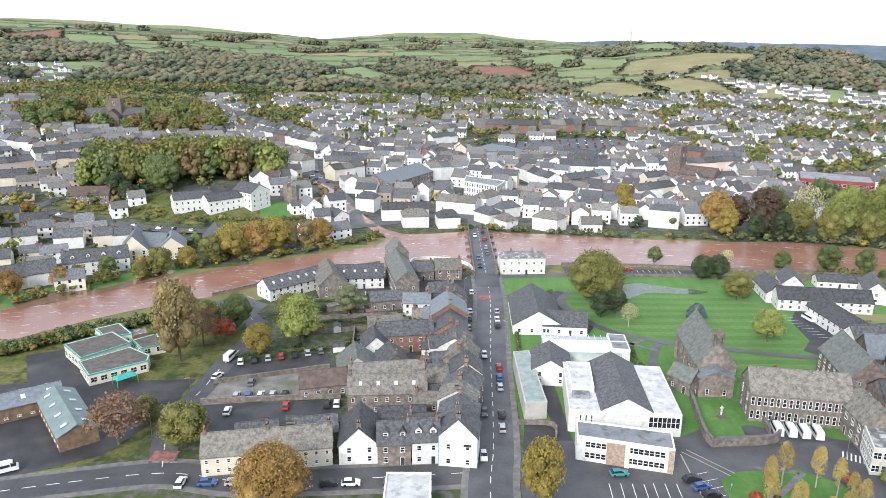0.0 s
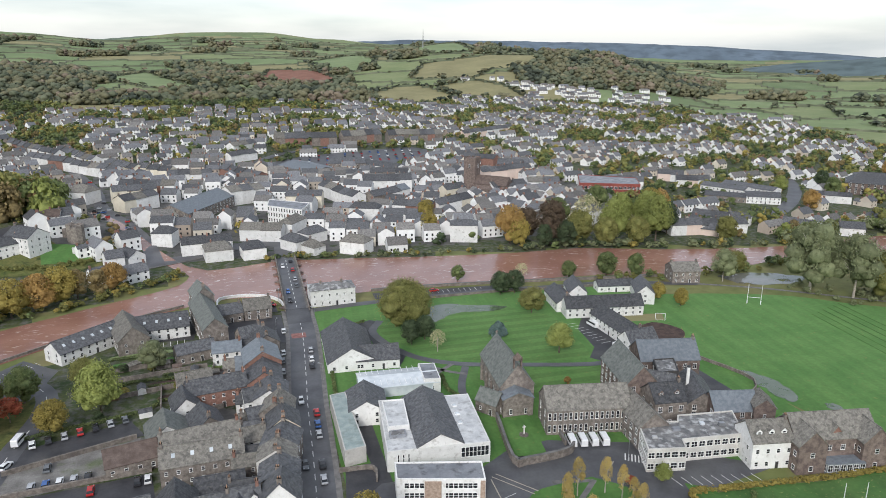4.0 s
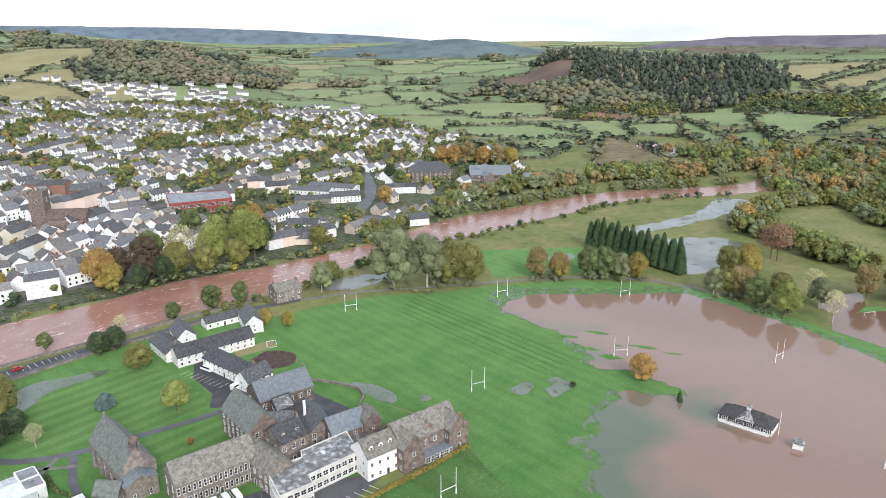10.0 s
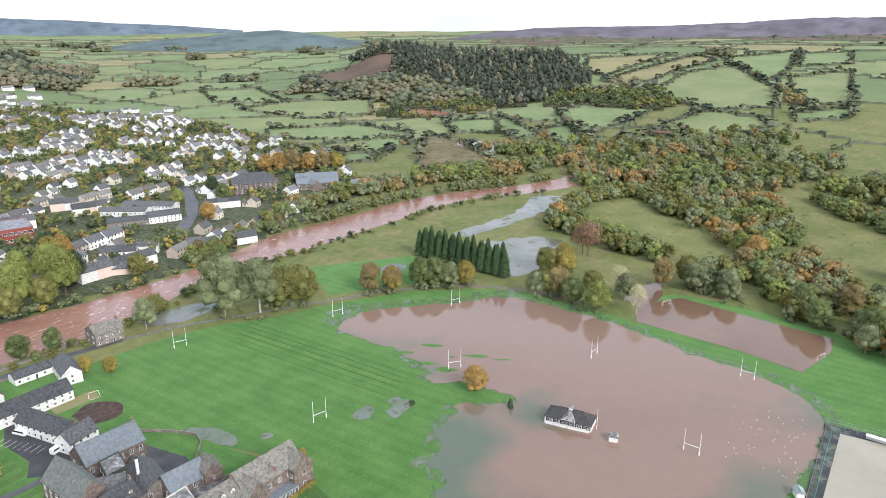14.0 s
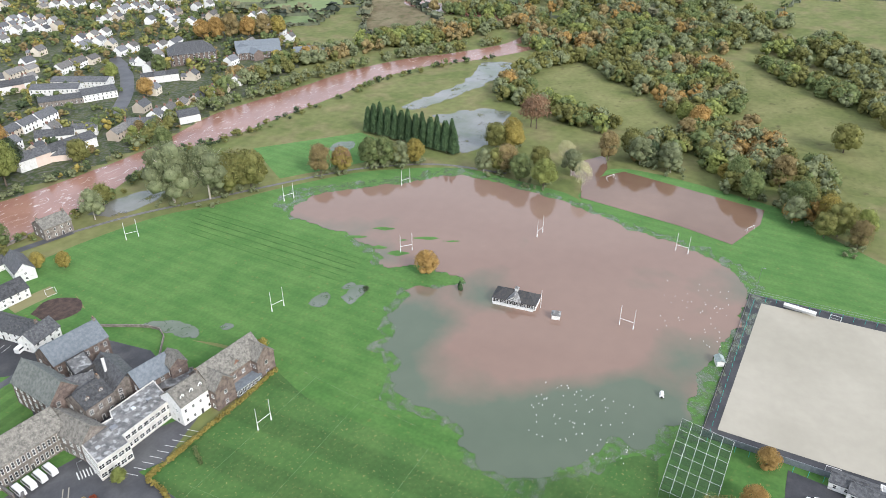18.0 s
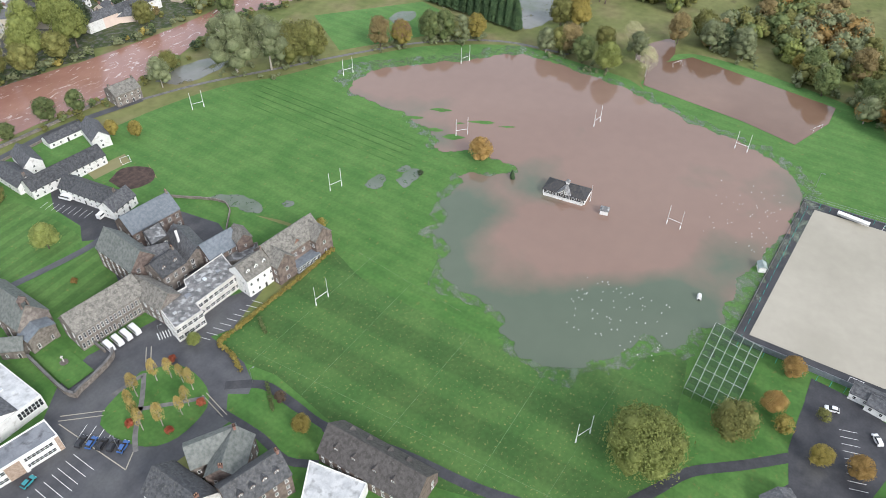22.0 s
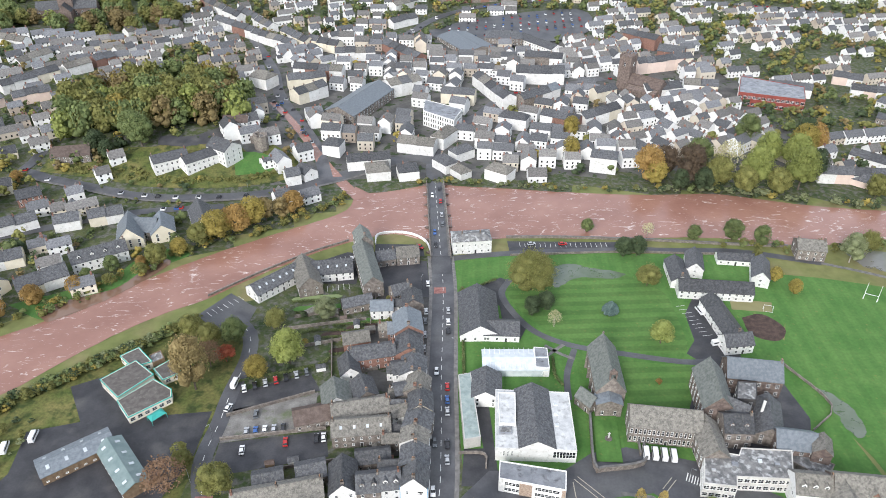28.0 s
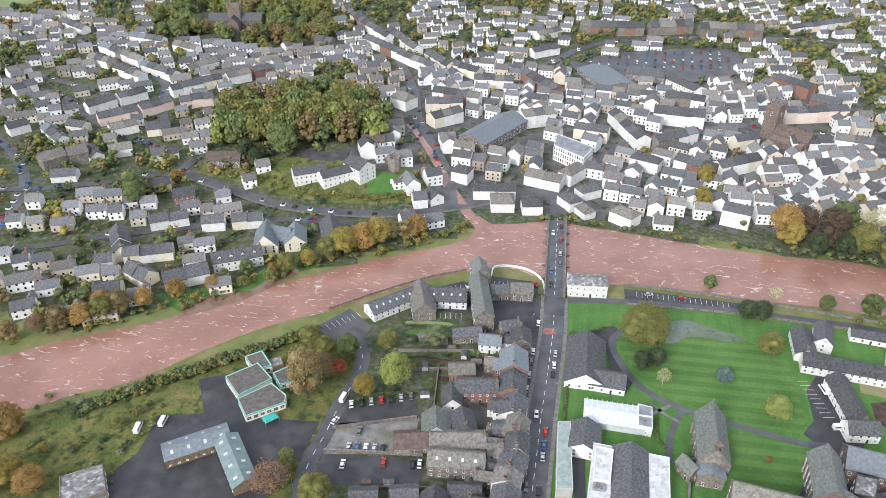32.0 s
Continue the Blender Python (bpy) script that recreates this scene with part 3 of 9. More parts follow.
def chimney_mesh(h, w=1.1, d=0.7, pots=2, stack=None):
    b = Mesh()
    b.box(-w / 2, -d / 2, -1.6, w / 2, d / 2, h).box(-w / 2 - 0.08, -d / 2 - 0.08, h - 0.25, w / 2 + 0.08, d / 2 + 0.08, h)
    for i in range(pots):
        b.tube((i - (pots - 1) / 2) * w / max(pots, 1) * 0.9, 0, h, h + 0.55, 0.14, 0.11, 6, 1)
    return b.mesh("chimney", [stack or M["brick"], M["pot"]])


def wall_mesh(L, W, E, R, wall, hip=0.0):
    """Walls with gables, ridge along x; eaves at E, ridge at R; hip cuts the ridge short at both ends. Foot sunk below ground."""
    x, y, g = L / 2, W / 2, -2.0
    b = Mesh()
    v = [(-x, -y, g), (x, -y, g), (x, y, g), (-x, y, g), (-x, -y, E), (x, -y, E), (x, y, E), (-x, y, E)]
    if hip:
        b.add(v, [(0, 1, 5, 4), (1, 2, 6, 5), (2, 3, 7, 6), (3, 0, 4, 7), (4, 5, 6, 7)])
    else:
        v += [(-x, 0, R - 0.15), (x, 0, R - 0.15)]
        b.add(v, [(0, 1, 5, 4), (1, 2, 6, 9, 5), (2, 3, 7, 6), (3, 0, 4, 8, 7), (4, 5, 9, 8), (6, 7, 8, 9)])
    return b.mesh("wall", wall)


def roof_mesh(L, W, E, R, roof, hip=0.0, over=0.35, verge=0.25, thick=0.22):
    """A pitched roof with thickness, overhanging eaves and a ridge roll."""
    k = (R - E) / (W / 2)
    x, y, ze = L / 2 + verge, W / 2 + over, E - over * k
    h = min(hip, L / 2 - 0.2) + (verge if hip else 0)
    b = Mesh()
    top = [(-x, -y, ze + thick), (x, -y, ze + thick), (x, y, ze + thick), (-x, y, ze + thick), (-x + h, 0, R + thick), (x - h, 0, R + thick)]
    low = [(a, c, z - thick) for a, c, z in top]
    b.add(top + low, [(0, 1, 5, 4), (2, 3, 4, 5), (1, 2, 5), (3, 0, 4), (7, 6, 10, 11), (9, 8, 11, 10), (0, 6, 7, 1), (2, 8, 9, 3), (1, 7, 8, 2), (3, 9, 6, 0)] if hip else
          [(0, 1, 5, 4), (2, 3, 4, 5), (7, 6, 10, 11), (9, 8, 11, 10), (0, 6, 7, 1), (2, 8, 9, 3), (1, 7, 11, 5), (5, 11, 8, 2), (0, 4, 10, 6), (3, 9, 10, 4)])
    b.box(-x + h, -0.14, R + thick - 0.08, x - h, 0.14, R + thick + 0.09)
    return b.mesh("roof", roof)


def facade(parent, L, y, side, E, storeys, spacing=2.9, door=False, win=(1.0, 1.35), skip=()):
    """Rows of windows along a long wall at y; side is -1 or 1, the way it faces."""
    n = max(1, int(L / spacing))
    for s in range(storeys):
        z = 0.9 + s * (E - 0.4) / storeys
        for i in range(n):
            x = (i + 0.5) * L / n - L / 2
            if door and s == 0 and i == n // 2:
                put("door", door_mesh(), parent, pose(x, y, 0, 0, 0, 0 if side < 0 else 180))
            elif (s, i) not in skip:
                put("window", window_mesh(*win), parent, pose(x, y, z, 0, 0, 0 if side < 0 else 180))


def gable_windows(parent, x, W, E, storeys, win=(1.0, 1.3)):
    n = max(1, int(W / 4.2))
    for s in range(storeys):
        for i in range(n):
            put("window", window_mesh(*win), parent, pose(x, (i + 0.5) * W / n - W / 2, 0.9 + s * (E - 0.4) / storeys, 0, 0, 90 if x > 0 else -90))


def house(a, b, W, E, R, wall="white", roof="slate", label="", name="house", chimneys=1, hip=0.0, group="", win=(1.0, 1.35), spacing=2.9, gables=True, door=True, sides=(-1, 1), skylights=0, storeys=0, stack=None, category="house"):
    """A building with a pitched roof: its ridge runs from a to b."""
    a, b = Vector((*a, 0)), Vector((*b, 0))
    mid, L = (a + b) / 2, max((b - a).length, 3.0)
    m = pose(mid.x, mid.y, terrain(mid.x, mid.y), 0, 0, math.degrees(math.atan2(b.y - a.y, b.x - a.x)))
    h = thing(name, m, label, category, group)
    put("wall", wall_mesh(L, W, E, R, M[wall], hip), h)
    put("roof", roof_mesh(L, W, E, R, M[roof], hip), h)
    storeys = storeys or (1 if E < 4.4 else 2 if E < 8.6 else 3)
    for side in sides:
        facade(h, L, side * (W / 2 + 0.01), side, E, storeys, spacing, door and side < 0, win)
    if gables:
        for s in (-1, 1):
            gable_windows(h, s * (L / 2 + 0.01), W, E, storeys, win)
    for i in range(chimneys):
        x = (L / 2 - 0.6) * (1 if i == 0 else -1 if i == 1 else 0)
        put("chimney", chimney_mesh(1.3, pots=2 + i % 2, stack=M[stack or ("stone" if (int(mid.x) + i) % 3 else "brick")]), h, pose(x * (1 - (hip > 0) * 0.5), 0, R, 0, 0, 90))
    for i in range(skylights):
        k = math.degrees(math.atan2(R - E, W / 2))
        s = Mesh().box(-0.45, -0.6, 0, 0.45, 0.6, 0.12).mesh("rooflight", M["roof_light"])
        x = (i + 0.5) * L * 0.9 / skylights - L * 0.45
        put("rooflight", s, h, pose(x, -W / 4, (E + R) / 2 + 0.2, k, 0, 0), "pale glazed rooflight")
    return h


def dormers(h, xs, W, E, R, wall="white", roof="slate", side=-1):
    """Small gabled dormers on a house's roof slope."""
    for x in xs:
        y, z = side * W * 0.33, E + (R - E) * 0.30
        b = Mesh()
        d = -side
        b.add([(-0.8, y, z - 0.4), (0.8, y, z - 0.4), (0.8, y, z + 1.1), (0, y, z + 1.9), (-0.8, y, z + 1.1), (-0.8, y + d * 2.4, z + 1.1), (0.8, y + d * 2.4, z + 1.1), (0, y + d * 2.4, z + 1.9), (-0.8, y + d * 2.4, z - .4), (0.8, y + d * 2.4, z - .4)],
              [(0, 1, 2, 3, 4), (0, 4, 5, 8), (1, 9, 6, 2)])
        b.add([(-1.0, y - d * 0.15, z + 1.0), (0, y - d * 0.15, z + 2.05), (0, y + d * 2.6, z + 2.05), (-1.0, y + d * 2.6, z + 1.0), (1.0, y - d * 0.15, z + 1.0), (1.0, y + d * 2.6, z + 1.0)], [(0, 1, 2, 3), (1, 4, 5, 2)], 1)
        o = put("dormer", b.mesh("dormer", [M[wall], M[roof]]), h, pose(x, 0, 0))
        put("window", window_mesh(1.0, 1.1), o, pose(0, y + side * 0.02, z, 0, 0, 0 if side < 0 else 180))


def flat_building(pts, H, wall, roof, label, name="building", category="building", win=True, parapet=0.35, spacing=3.0, storeys=0, winsize=(1.3, 1.4), z=None):
    """A building with a flat roof behind a low parapet, over a plan given in the world."""
    if sum(p[0] * q[1] - q[0] * p[1] for p, q in zip(pts, pts[1:] + pts[:1])) < 0:
        pts = pts[::-1]
    cx, cy = sum(p[0] for p in pts) / len(pts), sum(p[1] for p in pts) / len(pts)
    h = thing(name, pose(cx, cy, terrain(cx, cy) if z is None else z), label, category)
    loc = [(p[0] - cx, p[1] - cy) for p in pts]
    b, n = Mesh(), len(loc)
    b.add([(x, y, -1.5) for x, y in loc] + [(x, y, H) for x, y in loc], [(i, (i + 1) % n, n + (i + 1) % n, n + i) for i in range(n)])
    inner = []
    for i in range(n):
        p, q, r = Vector(loc[i - 1]), Vector(loc[i]), Vector(loc[(i + 1) % n])
        d1, d2 = (q - p).normalized(), (r - q).normalized()
        nn = (Vector((-d1.y, d1.x)) + Vector((-d2.y, d2.x)))
        inner.append(tuple(q + nn.normalized() * min(0.6, 0.35 / max(0.4, nn.length / 2))))
    b.add([(x, y, H) for x, y in loc] + [(x, y, H) for x, y in inner], [(i, (i + 1) % n, n + (i + 1) % n, n + i) for i in range(n)])
    b.add([(x, y, H) for x, y in inner] + [(x, y, H - parapet) for x, y in inner], [(i, (i + 1) % n, n + (i + 1) % n, n + i) for i in range(n)])
    put("wall", b.mesh("wall", M[wall]), h)
    put("roof", mesh_of("roof", [(x, y, H - parapet + 0.02) for x, y in inner], [tuple(range(n))], M[roof]), h)
    if win:
        storeys = storeys or max(1, int(H / 3.2))
        for i in range(n):
            p, q = Vector(loc[i]), Vector(loc[(i + 1) % n])
            L = (q - p).length
            if L < 4:
                continue
            ang = math.degrees(math.atan2(q.y - p.y, q.x - p.x))
            for s in range(storeys):
                k = int(L / spacing)
                for j in range(k):
                    c = p + (q - p) * (j + 0.5) / k
                    put("window", window_mesh(*winsize), h, pose(c.x, c.y, 0.9 + s * (H - 0.4) / storeys, 0, 0, ang))
    return h


def smooth_line(pts, step=4.0):
    """Points along a Catmull-Rom curve through pts."""
    p = [Vector(q) for q in pts]
    p = [2 * p[0] - p[1]] + p + [2 * p[-1] - p[-2]]
    out = []
    for a, b, c, d in zip(p, p[1:], p[2:], p[3:]):
        n = max(1, int((c - b).length / step))
        for i in range(n):
            t = i / n
            out.append(0.5 * (2 * b + (c - a) * t + (2 * a - 5 * b + 4 * c - d) * t * t + (3 * b - a - 3 * c + d) * t ** 3))
    return out + [p[-2]]


def sheet(name, pts, mat, lift, jitter=0.0, parent=None, label="", category="", step=0, kind="structure", seed=1):
    """A level sheet over a plan, draped on the land; jitter roughens its outline."""
    pts = [Vector(p) for p in pts]
    if jitter or step:
        ring = smooth_line(pts + [pts[0]], step or 3.0)[:-1]
        rng = random.Random(seed)
        pts = []
        for i, p in enumerate(ring):
            w = noise.noise((p.x * 0.13, p.y * 0.13, seed)) + 0.4 * noise.noise((p.x * 0.4, p.y * 0.4, seed + 5)) + 0.3 * noise.noise((p.x * 1.1, p.y * 0.5, seed + 9))
            d = (ring[(i + 1) % len(ring)] - ring[i - 1]).normalized()
            pts.append(p + Vector((-d.y, d.x)) * w * jitter)
    tris = []
    flat, _, cut, _, _, _ = delaunay_2d_cdt([Vector((p.x, p.y)) for p in pts], [], [list(range(len(pts)))], 1, 1e-4)
    pts = flat
    for a, b, c in cut:
        up = (pts[b].x - pts[a].x) * (pts[c].y - pts[a].y) - (pts[b].y - pts[a].y) * (pts[c].x - pts[a].x)
        tris.append((a, b, c) if up > 0 else (a, c, b))
    ob = put(name, mesh_of(name, [(p.x, p.y, terrain(p.x, p.y) + lift) for p in pts], tris, mat), parent)
    return tagged(ob, label, category, "", kind if parent is None else "")


def strip(name, line, width, mat, lift, parent=None, label="", category="", step=4.0, kerb=0.0):
    """A road or path: a band along a smooth line, draped on the land."""
    c = smooth_line(line, step)
    b = Mesh()
    left, right = [], []
    for i, p in enumerate(c):
        d = (c[min(i + 1, len(c) - 1)] - c[max(i - 1, 0)]).normalized()
        s = Vector((-d.y, d.x)) * width / 2
        z = terrain(p.x, p.y) + lift
        left.append((p.x + s.x, p.y + s.y, z))
        right.append((p.x - s.x, p.y - s.y, z))
    n = len(c)
    b.add(left + right, [(n + i, n + i + 1, i + 1, i) for i in range(n - 1)])
    if kerb:
        lo = [(x, y, z - kerb) for x, y, z in left + right]
        b.add(left + right + lo, [(i, i + 1, 2 * n + i + 1, 2 * n + i) for i in range(n - 1)] + [(n + i + 1, n + i, 3 * n + i, 3 * n + i + 1) for i in range(n - 1)])
    return tagged(put(name, b.mesh(name, mat), parent), label, category, "", "structure" if parent is None else "")


def wall_line(name, line, height, thick, mat, label, coping=None, category="wall", step=5.0, base=0.0):
    """A free-standing wall with a coping along a line."""
    c = smooth_line(line, step)
    b = Mesh()
    for p, q in zip(c, c[1:]):
        d = (q - p).normalized()
        s, e = Vector((-d.y, d.x)) * thick / 2, d * 0.02
        z = min(terrain(p.x, p.y), terrain(q.x, q.y)) + base
        for w, z0, z1, slot in ((1.0, z - 1, z + height, 0), (1.35, z + height, z + height + 0.14, 1)):
            v = [(p - e + s * w), (p - e - s * w), (q + e - s * w), (q + e + s * w)]
            b.add([(x.x, x.y, z0) for x in v] + [(x.x, x.y, z1) for x in v], [(4, 5, 6, 7), (0, 1, 5, 4), (1, 2, 6, 5), (2, 3, 7, 6), (3, 0, 4, 7)], slot)
    return tagged(put(name, b.mesh(name, [M[mat], M[coping or mat]])), label, category, "", "structure")


# ---- trees ----
def crown_arrays(rng, w, h, lift, blobs, leaves, size, top=1.0, flat=0.75, core=0.0, quads=False):
    """Leaf plates gathered in clumps round the limbs' ends; returns vertices and faces."""
    c = []
    while len(c) < blobs:
        p = rng.uniform(-1, 1, 3)
        if 0.15 < np.dot(p, p) < 1.0:
            p[:2] *= 1 - (1 - top) * (p[2] + 1) / 2
            c.append(p)
    c = np.array(c) * np.array([w / 2 * 0.74, w / 2 * 0.74, h / 2 * 0.78]) + np.array([0, 0, lift + h / 2])
    r = w / 2 * rng.uniform(0.26, 0.50, blobs)
    k = rng.integers(0, blobs, leaves)
    whole = rng.uniform(0, 1, leaves) < 0.4
    d = rng.normal(size=(leaves, 3))
    d /= np.linalg.norm(d, axis=1)[:, None]
    d[:, 2] = np.where(d[:, 2] < -0.3, -d[:, 2], d[:, 2])
    p = c[k] + d * (r[k] * rng.uniform(0.7, 1.08, leaves))[:, None] * np.array([1, 1, flat])
    shell = d * (rng.uniform(0.80, 1.0, leaves)[:, None]) * np.array([w / 2 * 0.98, w / 2 * 0.98, h / 2 * 0.98])
    shell[:, :2] *= (1 - (1 - top) * (np.clip(d[:, 2:3], -1, 1) + 1) / 2)
    p = np.where(whole[:, None], shell + np.array([0, 0, lift + h / 2]), p)
    nrm = d + rng.normal(size=(leaves, 3)) * 0.55
    nrm /= np.linalg.norm(nrm, axis=1)[:, None]
    u = np.cross(nrm, rng.normal(size=(leaves, 3)))
    u /= np.linalg.norm(u, axis=1)[:, None] + 1e-9
    v = np.cross(nrm, u)
    s = size * rng.uniform(0.6, 1.25, leaves)[:, None]
    quad = np.stack([p - u * s * 0.5, p + v * s * 0.45, p + u * s * 0.5, p - v * s * 0.4], axis=1).reshape(-1, 3)
    faces = np.arange(leaves * 4).reshape(-1, 4)
    if not core:
        return quad, faces
    if quads:
        dod = np.array([(x, y, z) for x in (-1, 1) for y in (-1, 1) for z in (-1, 1)] + [(2, 0, 0), (-2, 0, 0), (0, 2, 0), (0, -2, 0), (0, 0, 2), (0, 0, -2)]) / 1.85
        rhomb = np.array([(8, 6, 10, 7), (8, 7, 12, 5), (8, 5, 11, 4), (8, 4, 13, 6), (9, 3, 10, 2), (9, 2, 13, 0), (9, 0, 11, 1), (9, 1, 12, 3), (10, 3, 12, 7), (10, 6, 13, 2), (11, 5, 12, 1), (11, 0, 13, 4)])
        lumps = (c[:, None, :] + dod[None] * (r * core)[:, None, None] * np.array([1, 1, flat]) * rng.uniform(0.82, 1.15, (blobs, 14, 1))).reshape(-1, 3)
        more = (rhomb[None] + (np.arange(blobs) * 14)[:, None, None]).reshape(-1, 4) + len(quad)
        return np.concatenate([quad, lumps]), np.concatenate([faces, more])
    g = (1 + 5 ** 0.5) / 2
    ico = np.array([(-1, g, 0), (1, g, 0), (-1, -g, 0), (1, -g, 0), (0, -1, g), (0, 1, g), (0, -1, -g), (0, 1, -g), (g, 0, -1), (g, 0, 1), (-g, 0, -1), (-g, 0, 1)]) / (1 + g * g) ** 0.5
    tri = np.array([(0, 11, 5), (0, 5, 1), (0, 1, 7), (0, 7, 10), (0, 10, 11), (1, 5, 9), (5, 11, 4), (11, 10, 2), (10, 7, 6), (7, 1, 8), (3, 9, 4), (3, 4, 2), (3, 2, 6), (3, 6, 8), (3, 8, 9), (4, 9, 5), (2, 4, 11), (6, 2, 10), (8, 6, 7), (9, 8, 1)])
    lumps = (c[:, None, :] + ico[None] * (r * core)[:, None, None] * np.array([1, 1, flat]) * rng.uniform(0.8, 1.15, (blobs, 12, 1))).reshape(-1, 3)
    tris = (tri[None] + (np.arange(blobs) * 12)[:, None, None]).reshape(-1, 3) + len(quad)
    return np.concatenate([quad, lumps]), faces.tolist() + tris.tolist()


TREES = {}


def tree_proto(key, leaf, w, h, trunk, blobs=26, leaves=1500, size=0.75, bark="bark", top=1.0, seed=1, bare=False):
    rng = np.random.default_rng(seed)
    t = Mesh()
    total = trunk + h
    t.rod((0, 0, -0.5), (0.1, 0, trunk), 0.022 * total, 0.016 * total, 8).rod((0.1, 0, trunk), (0.15, 0.1, trunk + h * 0.55), 0.016 * total, 0.006 * total, 6)
    for i in range(14 if bare else 7):
        a, z = rng.uniform(0, 6.28), trunk * 0.8 + rng.uniform(0, h * 0.5)
        e = (math.cos(a) * w * rng.uniform(0.2, 0.38), math.sin(a) * w * rng.uniform(0.2, 0.38), z + h * rng.uniform(0.12, 0.35))
        t.rod((0.1, 0, z), e, 0.007 * total, 0.002 * total, 5)
    v, f = crown_arrays(rng, w, h, trunk * (0.75 if bare else 0.2), blobs, int(leaves * (1.9 if bare else 3.4 if "grand" in key else 1.95)), size * (0.5 if "grand" in key else 0.55 if not bare else 0.6), top, 0.75, 0.0 if bare else 0.55 if "grand" in key else 0.74)
    TREES[key] = (t.mesh("trunk", M[bark]), mesh_of("crown", v, f if isinstance(f, list) else f.tolist(), LEAF[leaf], None, True), w)


def conifer_proto(key, leaf, w, h, seed=1, leaves=900, column=0.0):
    """A conifer: conical, or with column near 1 upright-sided with a rounded tip."""
    rng = np.random.default_rng(seed)
    t = Mesh().rod((0, 0, -0.5), (0, 0, h * 0.9), 0.018 * h, 0.03, 7)
    u0 = rng.uniform(0, 1, leaves) ** (0.6 if column == 0 else 0.85)
    z = h * (1 - u0 * (0.95 if column == 0 else 0.9))
    a = rng.uniform(0, 6.283, leaves)
    cone = 1 - z / h
    r = ((1 - column) * cone + column * np.minimum(1, 1.9 * cone) ** 0.6) * w / 2 * rng.uniform(0.6, 1.1, leaves) + 0.1
    p = np.stack([np.cos(a) * r, np.sin(a) * r, z], axis=1)
    u = np.stack([np.cos(a), np.sin(a), np.full(leaves, -0.45)], axis=1)
    s = np.stack([-np.sin(a), np.cos(a), rng.normal(size=leaves) * 0.4], axis=1)
    k = rng.uniform(0.5, 1.0, leaves)[:, None] * w * 0.16
    v = np.stack([p - u * k, p + s * k * 0.6, p + u * k, p - s * k * 0.6], axis=1).reshape(-1, 3)
    b = Mesh()
    b.v, b.f, b.i = [tuple(q) for q in v], [tuple(q) for q in np.arange(leaves * 4).reshape(-1, 4).tolist()], [0] * leaves
    if column:
        b.tube(0, 0, h * 0.12, h * 0.55, w * 0.27, w * 0.2, 8).tube(0, 0, h * 0.55, h * 0.9, w * 0.2, w * 0.03, 8)
    TREES[key] = (t.mesh("trunk", M["bark"]), b.mesh("crown", LEAF[leaf]), w)


TREE_LABEL = {}
for key, leaf, w, h, trunk, blobs, leaves, size, bark, seed, words in (
        ("oak", "olive", 11, 9, 2.4, 30, 1900, 0.8, "bark", 3, "broad olive-green tree turning in autumn"),
        ("beech", "green", 11, 11, 2.6, 32, 2000, 0.8, "bark", 4, "tall dense dark green broadleaf tree"),
        ("lime", "lime", 10, 9.5, 2.2, 28, 1800, 0.75, "bark", 5, "bright yellow-green broadleaf tree"),
        ("gold", "gold", 8, 7.5, 2.0, 24, 1500, 0.65, "bark", 6, "broad golden yellow autumn tree"),
        ("orange", "orange", 8, 7, 1.8, 24, 1500, 0.65, "bark", 7, "rounded orange-leaved autumn tree"),
        ("brown", "brown", 9, 9, 2.2, 26, 1500, 0.7, "bark", 8, "tall russet brown autumn tree"),
        ("willow", "grey", 13, 12, 2.5, 34, 1700, 0.7, "pale_bark", 9, "large grey-green willow thinning in autumn"),
        ("dark", "dark", 9, 9, 1.8, 26, 1700, 0.7, "bark", 10, "dark evergreen broadleaf tree"),
        ("copper", "purple", 9, 9, 2.0, 24, 1600, 0.7, "bark", 11, "dark purple copper beech tree"),
        ("red", "red", 4.5, 3.5, 1.2, 14, 700, 0.45, "bark", 12, "small scarlet-leaved tree by the drive"),
        ("birch", "birch", 4.0, 7.0, 1.8, 18, 800, 0.45, "pale_bark", 13, "slender birch with thin golden leaves"),
        ("pale", "pale", 6, 5.5, 2.0, 18, 500, 0.45, "pale_bark", 14, "nearly bare pale tree with thin leaves"),
        ("rust", "russet", 8, 6, 2.0, 22, 900, 0.6, "bark", 18, "half-bare reddish brown tree"),
        ("grand", "olive", 20, 15, 3.0, 70, 3600, 0.95, "bark", 19, "huge spreading olive-green tree on the lawn"),
        ("grand_lime", "lime", 20, 14, 1.6, 76, 3600, 0.85, "bark", 24, "huge spreading yellow-green tree beside the pitch"),
        ("grand_orange", "orange", 16, 12, 1.8, 60, 3000, 0.8, "bark", 25, "large rounded orange and bronze autumn tree"),
        ("bush", "olive", 3.4, 2.6, 0.4, 10, 420, 0.42, "bark", 15, "rounded olive-green shrub in a garden"),
        ("darkbush", "dark", 3.4, 2.8, 0.4, 10, 420, 0.42, "bark", 16, "rounded dark green evergreen shrub"),
        ("goldbush", "gold", 3.0, 2.4, 0.4, 10, 380, 0.4, "bark", 17, "rounded golden yellow autumn shrub")):
    tree_proto(key, leaf, w, h, trunk, blobs, leaves, size, bark, 0.8, seed, key in ("pale", "birch", "rust"))
    TREE_LABEL[key] = words
conifer_proto("fir", "fir", 6, 17, 20, 2000, 0.4)
conifer_proto("spruce", "blue", 5, 4.6, 21, 900, 0.75)
TREE_LABEL["fir"], TREE_LABEL["spruce"] = "tall dark green conifer in a dense row", "small blue-grey spruce on a mown lawn"
TREE_COUNT = [0]


